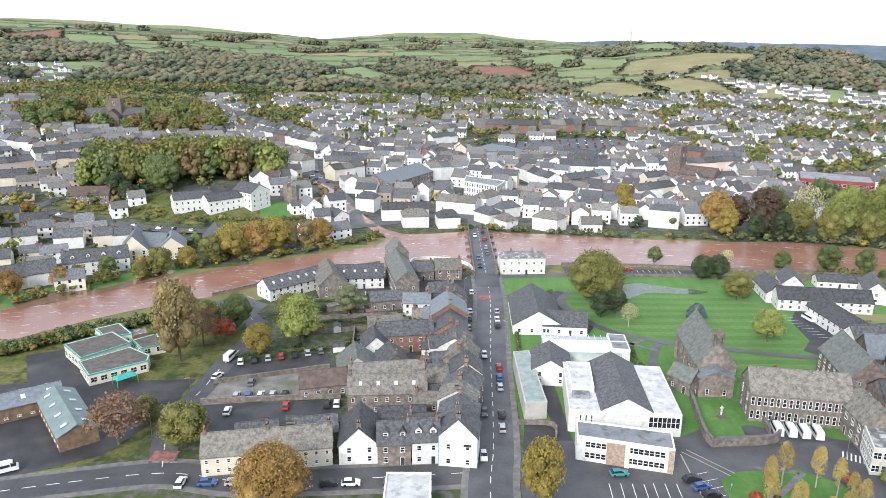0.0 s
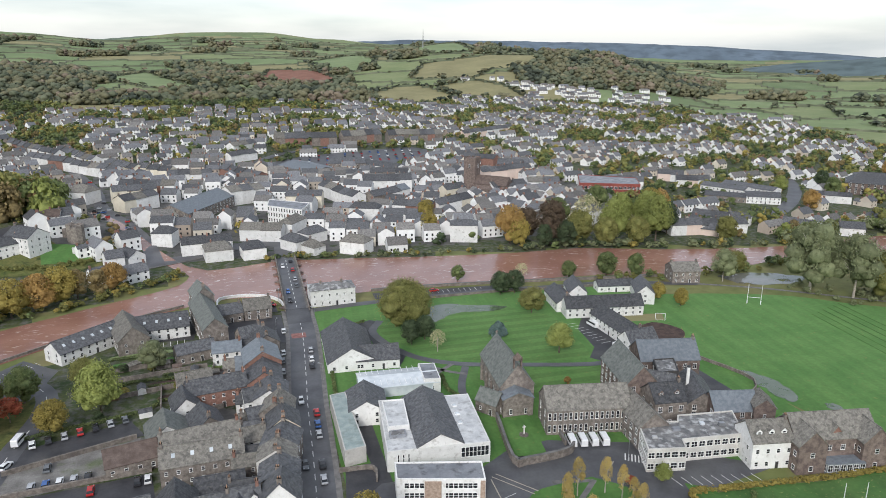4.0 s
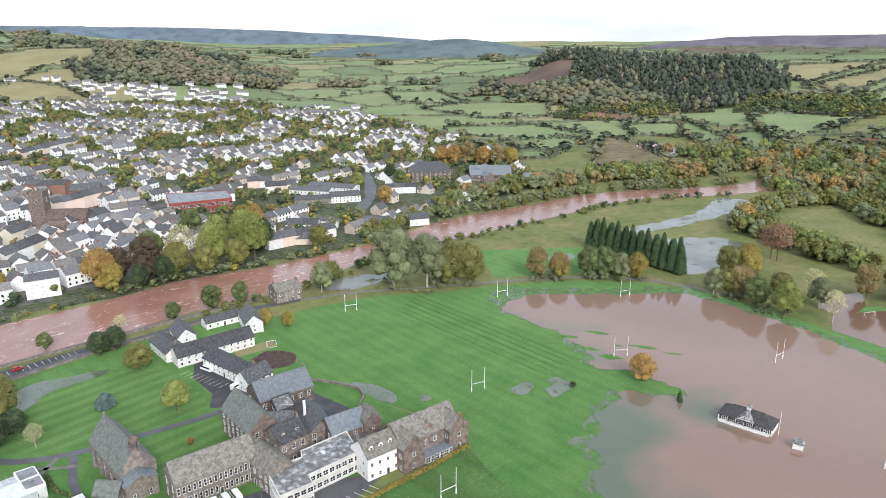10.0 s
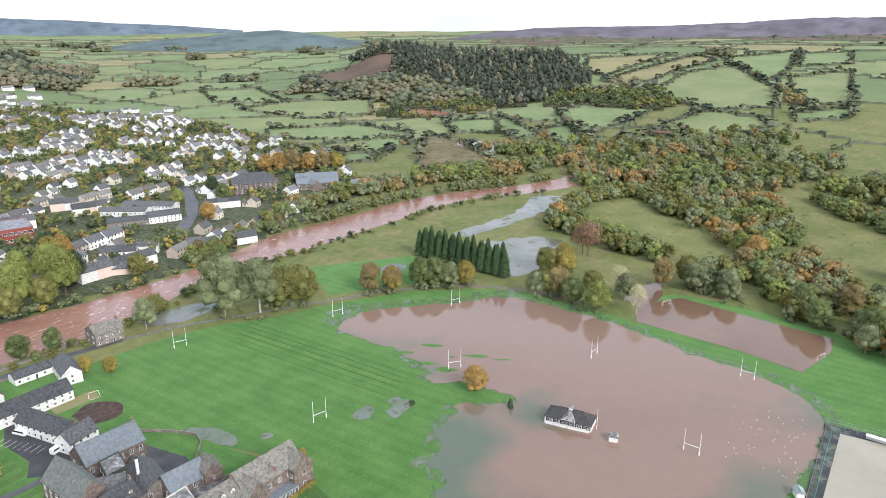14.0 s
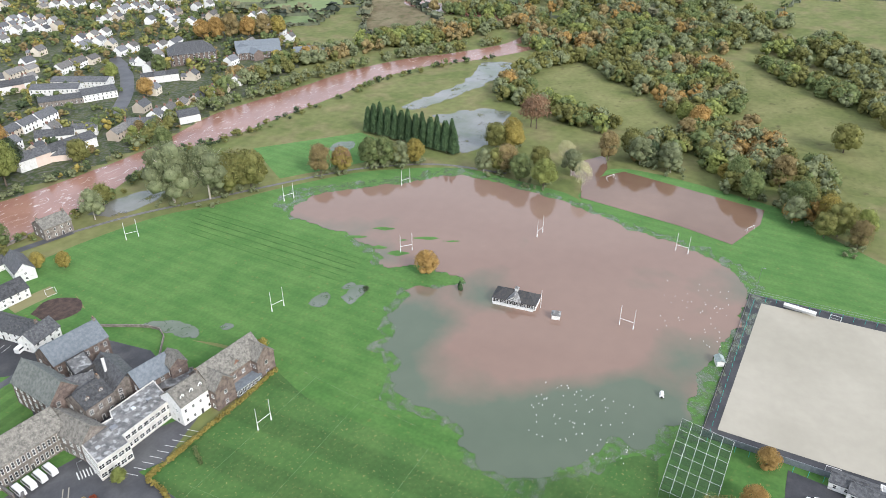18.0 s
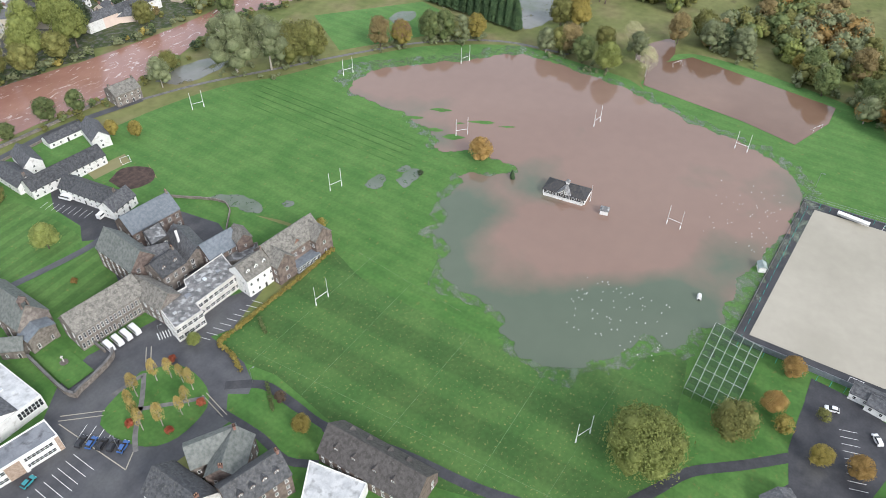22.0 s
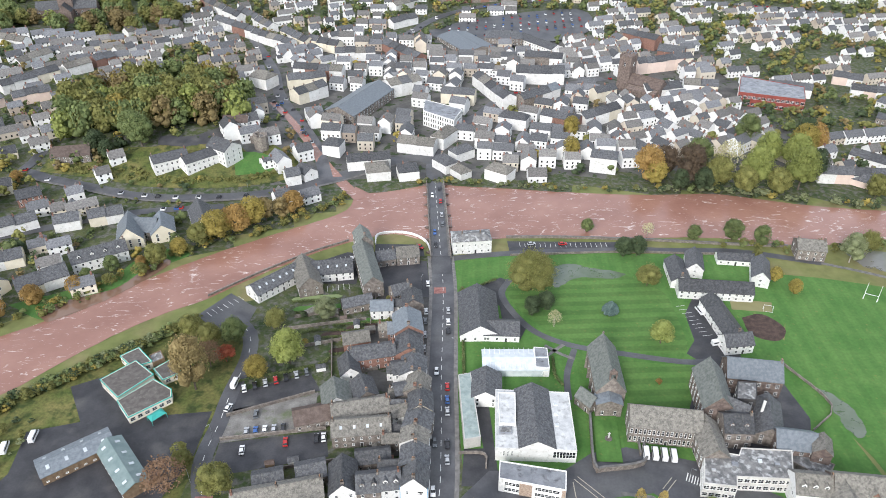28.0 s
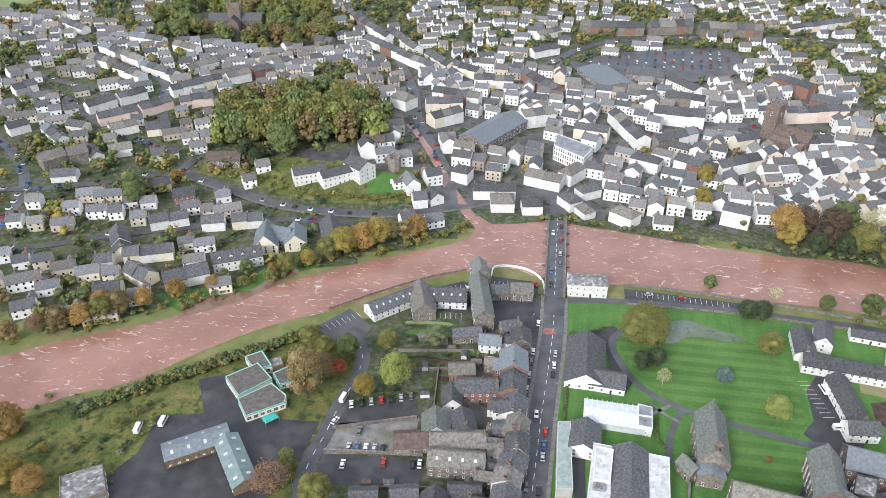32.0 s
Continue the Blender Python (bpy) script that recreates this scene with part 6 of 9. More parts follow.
for i, (row, (wall, roof)) in enumerate(zip(TERR, looks)):
    mx, my = (row[0] + row[2]) / 2 - row[4] / 2, (row[1] + row[3]) / 2 + (1.6 if i % 2 else -1.4)
    house((mx + 0.5, my), (mx - 5.5 - i % 3, my + 0.3), 4.4, 4.4 + 0.4 * (i % 3), 6.6 + 0.4 * (i % 3), ("white", "stone", "brick")[i % 3], ("slate", "old_slate", "slate")[i % 3], "narrow back addition of a terraced house", "back_addition", 1, group="back additions", win=(0.8, 1.1), gables=True, door=False)
    flat_building([(mx - 6, my + 3.2), (mx - 2.5, my + 3.3), (mx - 2.4, my + 6.2), (mx - 5.9, my + 6.1)], 2.4 + 0.2 * (i % 3), ("stone", "white", "brick")[i % 3], ("flat_dark", "flat_grey", "brown_roofing")[i % 3], "low flat-roofed outhouse in a back yard", "outhouse", "outhouse", win=False, parapet=0.06)
sheet("back_yards", [(-12, 150), (10, 150), (11, 205), (13, 258), (-10, 262), (-14, 210)], M["yards"], 0.035, 0.3, None, "paved back yards of the main road terrace", "yard", 6)
ch = house((5, 153.5), (4, 146), 9, 8, 12.5, "white", "slate", "white gabled house with blue painted corner", "corner_house", 1, door=False)
for s in (-1, 1):
    put("corner_trim", Mesh().box(-0.35, -0.06, 0, 0.08, 0.06, 8.2).mesh("corner_trim", M["blue_paint"]), ch, pose(3.78, s * 4.52, 0), "sky-blue painted corner")
put("sign", Mesh().box(-0.06, -0.9, 5.6, 0.0, 0.9, 6.2).mesh("sign", M["dark_paint"]), ch, pose(3.88, 2.2, 0), "small dark name board")
BACK = [(-25, 175, -4, 176, 9, 6, 9.5), (-26, 184, -5, 187, 9, 5.5, 8.5), (-21, 214, -3, 217, 9, 6, 9)]
for i, row in enumerate(BACK):
    house(row[:2], row[2:4], *row[4:], ("stone", "stone", "brick")[i], ("old_slate", "old_slate", "slate")[i], ("rubble stone terrace with lichened slate roof", "long stone terrace with patched slate roof", "brick rear terrace with slate roof")[i], "terrace", 2, win=(0.9, 1.2), skylights=(4, 0, 0)[i])
house((-40, 183), (-27, 186), 9, 3.5, 6.5, "stone", "brown_tile", "low stone barn with brown tiled roof", "barn", 0, gables=False)
REAR = [(-26, 198, -24, 187, 11, 5, 9), (-16, 200, -13, 190, 9, 5, 8.5), (-22, 213, -20, 203, 8, 5, 8.5), (-14, 247, -4, 247, 8, 5, 7.5), (-27, 250, -14, 254, 7, 4, 6.5), (-5, 257, 3, 260, 8, 5, 8), (-25, 226, -14, 228, 8, 4, 6.5), (-4, 205, 2, 206, 8, 6, 8.5), (-3, 193, 2, 194, 7, 6, 8), (-4, 183, 2, 184, 7, 5, 7.5), (-6, 231, -3, 231, 8, 5, 8)]
for i, row in enumerate(REAR):
    house(row[:2], row[2:4], *row[4:], ("white", "stone", "white", "white", "stone", "stone", "brick", "white", "stone", "white", "brick")[i], ("green_slate", "slate", "slate", "blue_slate", "slate", "slate", "old_slate", "slate", "slate", "old_slate", "blue_slate")[i],
          "rear wing of a terraced house with slate roof", "rear_wing", i % 2, group="rear wings", gables=True)
house((-55, 146), (-26, 151), 9, 5, 8.5, "cream", "old_slate", "long low cream cottage row with grey slate roof", "cottage_row", 3, win=(0.8, 1.0), spacing=2.4)
house((-20, 160), (-19, 147), 9.5, 5, 9.5, "white", "slate", "white gabled cottage with slate roof", "cottage", 1)
h = house((-15, 151), (-7.2, 151.5), 9, 5.5, 9, "stone", "slate", "stone cottage pair with dormers", "cottage", 1)
dormers(h, (-2, 2), 9, 5.5, 9, "stone", "slate")
h = house((-7, 151.5), (-0.4, 152), 9, 6, 9.5, "white", "slate", "white cottage with dormers and sky-blue trim", "cottage", 1)
dormers(h, (-1.7, 1.7), 9, 6, 9.5)
house((-36, 158), (-26, 160), 8, 3.5, 6, "stone", "slate", "low rear range with slate roof", "rear_range", 0, gables=False)
house((-50, 155), (-40, 157), 8, 3.5, 6, "stone", "slate", "low rear range with slate roof", "rear_range", 0, gables=False)
house((-16, 163), (-4, 164), 7, 4, 6.5, "stone", "slate", "low rear range with slate roof", "rear_range", 0, gables=False)
flat_building([(-12, 128), (-2, 128), (-2, 138), (-12, 138)], 4, "white", "flat_white", "low white flat-roofed shop with glazed front", "shop", "shop", winsize=(1.8, 1.6))

# ---- school: halls by the road ----
SLAB = [(22, 201), (27, 202), (28, 169), (22, 168)]
flat_building(SLAB, 5, "grey_render", "copper", "long narrow building with weathered green roof", "sports_store", win=False, parapet=0.05)
house((33, 202), (31.5, 188), 12, 4.5, 8, "white", "slate", "white gabled changing room with dark slate roof", "changing_room", 0)
house((34, 256), (33, 226), 17, 3.5, 8.5, "white", "slate", "broad hall with dark slate roof and white gable", "parish_hall", 0, spacing=3.5)
house((35, 231.5), (50, 230), 11, 3.5, 7, "white", "slate", "low hall wing with grey slate roof", "hall_wing", 0, spacing=3.5)
HALL = [(35.5, 191), (63, 188), (60.5, 160), (32.5, 162.5)]
hall = flat_building(HALL, 6.3, "white", "flat_white", "large white flat-roofed school hall", "school_hall", win=False, parapet=0.12)


def along(parent, p, q, u, z, w, h, d=0.0):
    """A window on the wall from p to q, u metres from p, its foot at z."""
    a = math.atan2(q[1] - p[1], q[0] - p[0])
    put("window", window_mesh(w, h), parent, pose(p[0] + u * math.cos(a) - parent.location.x + d * math.sin(a), p[1] + u * math.sin(a) - parent.location.y - d * math.cos(a), z, 0, 0, math.degrees(a)))


for u, w in ((3.0, 0.5), (4.4, 0.5), (5.8, 0.5)):
    along(hall, HALL[3], HALL[2], u, 2.6, w, 2.4)
for i in range(7):
    along(hall, HALL[3], HALL[2], 20.6 + i * 1.1, 2.3, 1.1, 3.0)
for i in range(6):
    along(hall, HALL[2], HALL[1], 0.6 + i * 1.1, 2.3, 1.1, 3.0)
th = house((49, 190), (47, 161.6), 12.5, 6.4, 9.8, "white", "slate", "dark slate pitched roof hall with white gable front", "theatre_hall", 0, sides=(), gables=False)
put("gable_glazing", Mesh().box(-0.12, -2.7, 4.2, 0.08, 2.7, 6.2).mesh("gable_glazing", M["glass"]), th, pose(14.35, 0, 0), "long dark gable window")
for y in (-2.75, 0, 2.75):
    put("mullion", Mesh().box(-0.14, -0.06, 4.1, 0.14, 0.06, 6.3).mesh("mullion", M["frame"]), th, pose(14.35, y, 0))
flat_building([(36, 188), (42.6, 187.4), (40.8, 172), (34.8, 172.5)], 7.8, "white", "flat_white", "raised white plant room on the hall roof", "plant_room", "building", win=False)
flat_building([(34.8, 171.6), (39.4, 171.3), (39, 168.4), (34.5, 168.6)], 7.1, "flat_grey", "flat_dark", "dark ventilation housing on the hall roof", "vent_housing", "building", win=False, parapet=0.1)
for x, y in ((55.5, 172), (56.2, 177), (56.8, 182)):
    rl = thing("rooflight", pose(x, y, 6.15), "pale square rooflight on the hall roof", "rooflight", "hall rooflights")
    put("kerb", Mesh().box(-0.7, -0.7, 0, 0.7, 0.7, 0.25).mesh("kerb", M["white_metal"]), rl)
    put("dome", Mesh().box(-0.6, -0.6, 0.25, 0.6, 0.6, 0.45, 0, 0.15).mesh("dome", M["roof_light"]), rl)
BLOCK = [(33.3, 157), (55.2, 151.5), (53.6, 143.7), (32.2, 149.6)]
b = flat_building(BLOCK, 6.9, "white", "flat_grey", "two-storey white classroom block with brick panel and window bands", "classroom_block", win=False, z=-0.4)
P, Q = BLOCK[3], BLOCK[2]
for z in (1.4, 4.2):
    for i in range(4):
        along(b, P, Q, 2.6 + i * 1.25, z, 1.2, 1.5)
    for i in range(7):
        along(b, P, Q, 12.4 + i * 1.2, z, 1.2, 1.5)
    for i in range(4):
        along(b, BLOCK[1], BLOCK[0], 4.0 + i * 4.2, z, 1.2, 1.5)
ang = math.degrees(math.atan2(Q[1] - P[1], Q[0] - P[0]))
for u0, u1, z1 in ((7.0, 11.2, 6.2), (20.9, 22.1, 6.4)):
    put("brick_panel", Mesh().box(u0, -0.22, -1, u1, 0.02, z1).mesh("brick_panel", M["pinkstone"]), b, pose(P[0] - b.location.x, P[1] - b.location.y, 0, 0, 0, ang), "brown stone-faced panel")
put("stair_front", Mesh().box(11.25, -0.5, -1, 12.3, 0.02, 6.6).mesh("stair_front", M["white"]), b, pose(P[0] - b.location.x, P[1] - b.location.y, 0, 0, 0, ang))
gh = thing("greenhouse", pose(45.5, 210, 0, 0, 0, -3), "long white polycarbonate canopy hall with grey end", "greenhouse")
put("wall", wall_mesh(26, 12, 3.4, 4.6, M["roof_light"]), gh)
put("roof", roof_mesh(26, 12, 3.5, 4.7, M["roof_light"]), gh, None, "white translucent roof")
for i in range(13):
    put("rib", Mesh().box(-0.06, -6.3, 0, 0.06, 6.3, 0.1).mesh("rib", M["white_metal"]), gh, pose(-12 + i * 2, 0, 4.35))
flat_building([(54, 216), (59.5, 215), (58.5, 203), (53, 204)], 4.9, "white", "flat_grey", "grey-roofed end bay of the canopy hall", "end_bay", "building", parapet=0.1)

# ---- school: chapel ----
ch = house((80.5, 211), (78.5, 186), 11, 8, 15, "stone", "green_slate", "stone chapel with steep weathered slate roof", "chapel", 0, win=(1.3, 3.6), spacing=4.2, storeys=1, gables=False, door=False, category="chapel")
put("gable_coping", Mesh().box(-0.25, -0.25, 15, 0.25, 0.25, 16.2).box(-0.08, -0.5, 15.6, 0.08, 0.5, 15.8).mesh("gable_cross", M["stone"]), ch, pose(-12.4, 0, 0), "stone gable cross")
put("bellcote", Mesh().box(-0.5, -1.4, 13.5, 0.5, -0.9, 17).box(-0.5, 0.9, 13.5, 0.5, 1.4, 17).box(-0.5, -1.4, 16.2, 0.5, 1.4, 17).add([(-.5, -1.6, 17), (.5, -1.6, 17), (.5, 1.6, 17), (-.5, 1.6, 17), (-.5, 0, 18.6), (.5, 0, 18.6)], [(0, 1, 5, 4), (2, 3, 4, 5), (1, 2, 5), (3, 0, 4)]).mesh("bellcote", M["brownstone"]), ch, pose(12.0, 0, 0), "brown stone bellcote")
for s in (-1, 1):
    for i in range(4):
        put("buttress", Mesh().box(-0.4, 0, -1, 0.4, 0.9, 5.5, 0, 0.1).mesh("buttress", M["stone"]), ch, pose(-9 + i * 6, s * 5.5, 0, 0, 0, 0 if s > 0 else 180))
house((77.5, 186.5), (77, 181), 9.5, 6, 8, "stone", "blue_slate", "stone chapel vestry with pale lead roof", "vestry", 0, win=(0.9, 1.8), storeys=1)
house((68, 190), (72.5, 184), 6, 4, 7, "stone", "green_slate", "stone chapel porch with steep roof", "porch", 0, win=(0.8, 1.4), storeys=1)
cross = thing("stone_cross", pose(74.5, 170, 0.3), "small pale stone memorial cross on the lawn", "memorial")
put("base", Mesh().tube(0, 0, 0, 0.3, 1.4, 1.4, 8).tube(0, 0, 0.3, 0.6, 0.9, 0.9, 8).mesh("base", M["stone"]), cross)
put("shaft", Mesh().box(-0.2, -0.2, 0.6, 0.2, 0.2, 3.2, 0, 0.05).box(-0.5, -0.13, 2.5, 0.5, 0.13, 2.8).mesh("shaft", M["grey_render"]), cross)

# ---- school: stone ranges ----
sh = house((82, 174), (106.5, 169.5), 11, 8, 13, "stone", "old_slate", "long stone schoolroom with lichened roof and mullioned windows", "school_range", 0, win=(0.9, 2.3), spacing=1.55)
SCHOOL = [(118, 195, 115, 174, 11, 9, 15), (126, 197, 146, 193, 12, 8, 13), (114, 169, 124, 168, 10, 8, 12), (136, 181, 130, 164, 10, 5, 9), (131, 163, 144, 160, 10, 6, 10), (108, 170, 107, 154, 9, 7, 11), (118, 178, 125, 172, 8, 8, 12)]
SL = ("green_slate", "blue_slate", "slate", "slate", "blue_slate", "old_slate", "slate")
for i, row in enumerate(SCHOOL):
    h = house(row[:2], row[2:4], *row[4:], "brownstone" if i in (0, 1, 4) else "stone", SL[i], ("gothic stone school range with steep slate roof", "stone schoolhouse with pale slate roof", "gabled stone classroom with dormers", "dark slate-roofed dining hall", "stone library with pale slate roof", "stone entrance range with steep roof", "stone stair wing with steep roof")[i], "school_range", 1 if i in (1, 2) else 0, win=(1.3, 1.9), spacing=3.2, stack="stone")
    if i == 2:
        dormers(h, (-2.5, 2.5), 10, 8, 12, "brownstone", "slate")
house((146, 160), (143, 153), 6, 8, 10.5, "brownstone", "old_slate", "brown stone stair tower", "stair_tower", 0, win=(0.8, 1.2))
flat_building([(126, 186), (133, 185), (129, 176), (122, 177)], 11, "dark_paint", "flat_dark", "dark flat-roofed link block", "link_block")
FLATW = [(104, 158), (115, 155), (117, 158), (134, 156), (129, 144), (111, 146), (109.5, 142), (99, 144)]
flat_building(FLATW, 7, "grey_render", "flat_dark", "white flat-roofed classrooms with weathered roof", "classrooms", spacing=2.1, storeys=2, winsize=(1.8, 1.7))
flat_building([(133, 164), (148, 152), (142, 146), (132, 156)], 3.6, "stone", "flat_dark", "low plant roofs between the school buildings", "plant_block", win=False)
for x, y, w, d, h, mat in ((112, 151, 2.2, 1.6, 0.8, "flat_grey"), (121, 152, 1.4, 1.4, 0.6, "roof_light"), (126, 150, 1.8, 1.2, 0.9, "metal"), (104, 149, 1.4, 1.0, 0.7, "flat_white")):
    rp = thing("roof_unit", pose(x, y, 6.66, 0, 0, -12), "low box unit standing on the flat classroom roof", "roof unit", "roof units")
    put("casing", Mesh().box(-w / 2, -d / 2, 0, w / 2, d / 2, h, 0, 0.08).mesh("casing", M[mat]), rp)
    put("curb", Mesh().box(-w / 2 - 0.12, -d / 2 - 0.12, 0, w / 2 + 0.12, d / 2 + 0.12, 0.12).mesh("curb", M["flat_dark"]), rp)
chim = thing("boiler_chimney", pose(131, 174, 0), "tall white boiler chimney", "chimney")
put("stack", Mesh().tube(0, 0, -1, 13, 0.55, 0.5, 12).mesh("stack", M["white"]), chim)
put("rim", Mesh().tube(0, 0, 13, 13.4, 0.65, 0.65, 12).mesh("rim", M["dark_paint"]), chim)
h = house((127.5, 142.5), (139, 140.5), 10, 8, 12, "white", "old_slate", "white boarding house with three dormers", "boarding_house", 1)
dormers(h, (-3.5, 0, 3.5), 10, 8, 12, "white", "old_slate")
house((139, 140.5), (162, 136.5), 11, 8.5, 13.5, "brownstone", "old_slate", "brick boarding house with lichened slate roof", "boarding_house", 0, win=(1.3, 1.6), spacing=3.4)
house((142, 141), (140.5, 131.5), 8, 8.5, 12.5, "brownstone", "old_slate", "projecting brick gable wing", "gable_wing", 0, win=(1.2, 1.5))
house((160, 138), (158.5, 128.5), 8, 8.5, 12.5, "brownstone", "old_slate", "projecting brick gable wing", "gable_wing", 0, win=(1.2, 1.5))
house((150.5, 139), (150, 134), 4, 9, 11.5, "brick", "old_slate", "narrow brick stair gable", "gable_wing", 0, win=(1.0, 1.3))
flat_building([(145, 134), (156, 132.2), (155, 128), (144.4, 130)], 3.2, "blue_slate", "blue_slate", "single-storey blue-grey glazed link", "glazed_link", spacing=1.6, winsize=(1.4, 2.0), parapet=0.05)
ISL = [(58, 109, 57, 92, 11, 7, 12), (66, 106, 78, 98, 9, 8, 12), (78, 99, 66, 93, 10, 8, 12), (61, 88, 77, 82, 10, 9, 14)]
for i, row in enumerate(ISL):
    h = house(row[:2], row[2:4], *row[4:], ("white", "stone", "brownstone", "brownstone")[i], ("slate", "green_slate", "green_slate", "slate")[i], ("white gabled schoolhouse with slate roof", "stone schoolhouse wing with weathered roof", "stone schoolhouse with steep roof", "stone gabled house with dormers")[i], "schoolhouse", 1)
    if i == 3:
        dormers(h, (-5, -1.5, 2, 5.5), 10, 9, 14, "brownstone", "slate")
h = house((92, 77), (91, 45), 12, 5, 11, "brownstone", "dark_tile", "brick boarding house with dark tiled roof and gablets", "boarding_house", 0)
for sgn in (1, -1):
    dormers(h, (-11, -5, 2, 8), 12, 5, 11, "brownstone", "dark_tile", sgn)
flat_building([(83, 78), (85, 60), (74, 58), (71, 72)], 4.5, "white", "flat_white", "low building with plain white flat roof", "sports_block", win=False)

# ---- school: white cottages by the lawn ----
for i, row in enumerate([(132, 277, 130, 259, 9, 4, 7), (127, 256, 160, 251, 9, 4.5, 8), (138, 245, 140, 217, 9, 4.5, 8), (143, 281, 139, 267, 8, 5, 8.5), (155, 281, 172, 278, 7, 3, 5), (173, 273, 167, 258, 8, 5, 8.5), (133, 216, 145, 217, 8, 4.5, 8)]):
    house(row[:2], row[2:4], *row[4:], "white", "slate", "white school cottage range with grey slate roof", "cottage", 1 if i in (0, 2) else 0, group="school cottages", win=(1.1, 1.1))
house((196, 285), (209, 282), 11, 6, 9, "stone", "old_slate", "pale stone riverside lodge with slate roof", "lodge", 2, win=(0.9, 1.3))

h = house((137.4, -36.8), (128.2, -45.1), 9, 3, 5.5, "white", "slate", "white bungalow with dark slate roof in a garden", "bungalow", 1)
house((186, -51), (184.5, -63), 5.5, 3, 4.3, "white", "slate", "low white club pavilion with grey roof", "club_pavilion", 0)
flat_building([(182, -64), (188, -64), (187, -73), (181, -73)], 3.2, "white", "flat_white", "white flat-roofed club annexe", "club_annexe")
flat_building([(-155, 146), (-143, 154), (-135, 143), (-147, 134)], 5, "stone", "flat_dark", "dark flat-roofed yard building", "yard_building")

# ---- small school on the far side of the lane ----
WS = [([(-118, 206), (-107.5, 216.5), (-98, 208), (-108, 196)], 4.3, "upper block"), ([(-115, 220), (-109, 225), (-101, 216), (-108, 213)], 3.9, "rear arm"), ([(-108, 195), (-97.5, 206), (-89, 200), (-88, 196), (-101, 186)], 3.6, "front block"), ([(-99.5, 212.5), (-94, 218), (-88, 210), (-94, 206)], 3.1, "side block")]
for plan, hh, words in WS:
    ws = flat_building(plan, hh, "cream", "brown_roofing", f"{words} of a small school with turquoise roof edge", "infant_school", spacing=2.6, winsize=(1.8, 1.6), parapet=0.1)
    for p, q in zip(plan, plan[1:] + plan[:1]):
        c, L = ((p[0] + q[0]) / 2, (p[1] + q[1]) / 2), math.dist(p, q)
        fascia = Mesh().box(-L / 2, -0.16, hh - 0.3, L / 2, 0.16, hh + 0.06).mesh("fascia", M["teal"])
        put("fascia", fascia, ws, pose(c[0] - ws.location.x, c[1] - ws.location.y, 0, 0, 0, math.degrees(math.atan2(q[1] - p[1], q[0] - p[0]))), "turquoise fascia board")
flat_building([(-104, 221), (-100, 224), (-97, 219), (-101, 216)], 3, "timber", "flat_dark", "small dark boarded store beside the school", "store_shed", win=False)
can = thing("canopy", pose(-91.5, 188, 0, 0, 0, 45), "turquoise fabric play canopy on posts", "canopy")
put("cover", Mesh().add([(-3, -2, 2.4), (3, -2, 2.4), (3, 2, 2.4), (-3, 2, 2.4), (-1.5, 0, 3.3), (1.5, 0, 3.3)], [(0, 1, 5, 4), (2, 3, 4, 5), (1, 2, 5), (3, 0, 4)]).mesh("cover", M["teal"]), can)
for x, y in ((-2.9, -1.9), (2.9, -1.9), (2.9, 1.9), (-2.9, 1.9)):
    put("post", Mesh().tube(x, y, 0, 2.4, 0.08).mesh("post", M["teal"]), can)
for a, b in (((-124, 163), (-104, 177)), ((-104, 174), (-88, 154))):
    L = math.dist(a, b)
    h = house(a, b, 9.5 if a[0] < -110 else 9, 4, 6, "timber", "blue_slate" if a[0] < -110 else "teal_metal", "single-storey depot with metal roof and rooflights", "depot", 0, win=(1.0, 0.6), gables=False, door=False, category="depot")
    for i in range(8):
        put("rooflight", Mesh().box(-0.55, -0.8, 0, 0.55, 0.8, 0.1).mesh("rooflight", M["roof_light"]), h, pose((i % 4 + 0.5) * L / 4 - L / 2, -2.4 if i < 4 else 2.4, 5.3, 22 if i < 4 else -22), "pale rooflight")

# ---- the town across the river ----
PROTO, HOUSES = {}, [0]


def mid_house(ax, ay, bx, by, W, E, R, wall, roof, words, hip=0.0, chimneys=1):
    """A house of the town: alike ones share their meshes. Windows are on the sides towards the river."""
    mid, L = ((ax + bx) / 2, (ay + by) / 2), math.dist((ax, ay), (bx, by))
    if (by - ay) * mid[0] - (bx - ax) * mid[1] < 0:
        ax, ay, bx, by = bx, by, ax, ay
    ang = math.degrees(math.atan2(by - ay, bx - ax))
    key = (round(L * 2) / 2, W, E, R, wall, roof, hip > 0)
    HOUSES[0] += 1
    if key not in PROTO:
        h = house((ax, ay), (bx, by), W, E, R, wall, roof, words, "house", chimneys, hip, "town houses", gables=False, sides=(-1,), door=mid[1] < 430, spacing=4.2)
        if L < 13 and mid[1] < 400:
            gx = L / 2 + 0.01
            for s in (-1, 1):
                put("window", window_mesh(0.9, 1.2), h, pose(s * gx, 0, E - 1.9, 0, 0, 90 * s))
        PROTO[key] = h
        h.matrix_basis = pose(*mid, terrain(*mid), 0, 0, ang)
        return h
    return copy_thing(PROTO[key], pose(*mid, terrain(*mid), 0, 0, ang))


TAKEN = []
LOOK = [("white", "slate")] * 9 + [("white", "old_slate")] * 4 + [("cream", "slate")] * 3 + [("stone", "slate")] * 2 + [("brick", "slate")] + [("white", "blue_slate")]


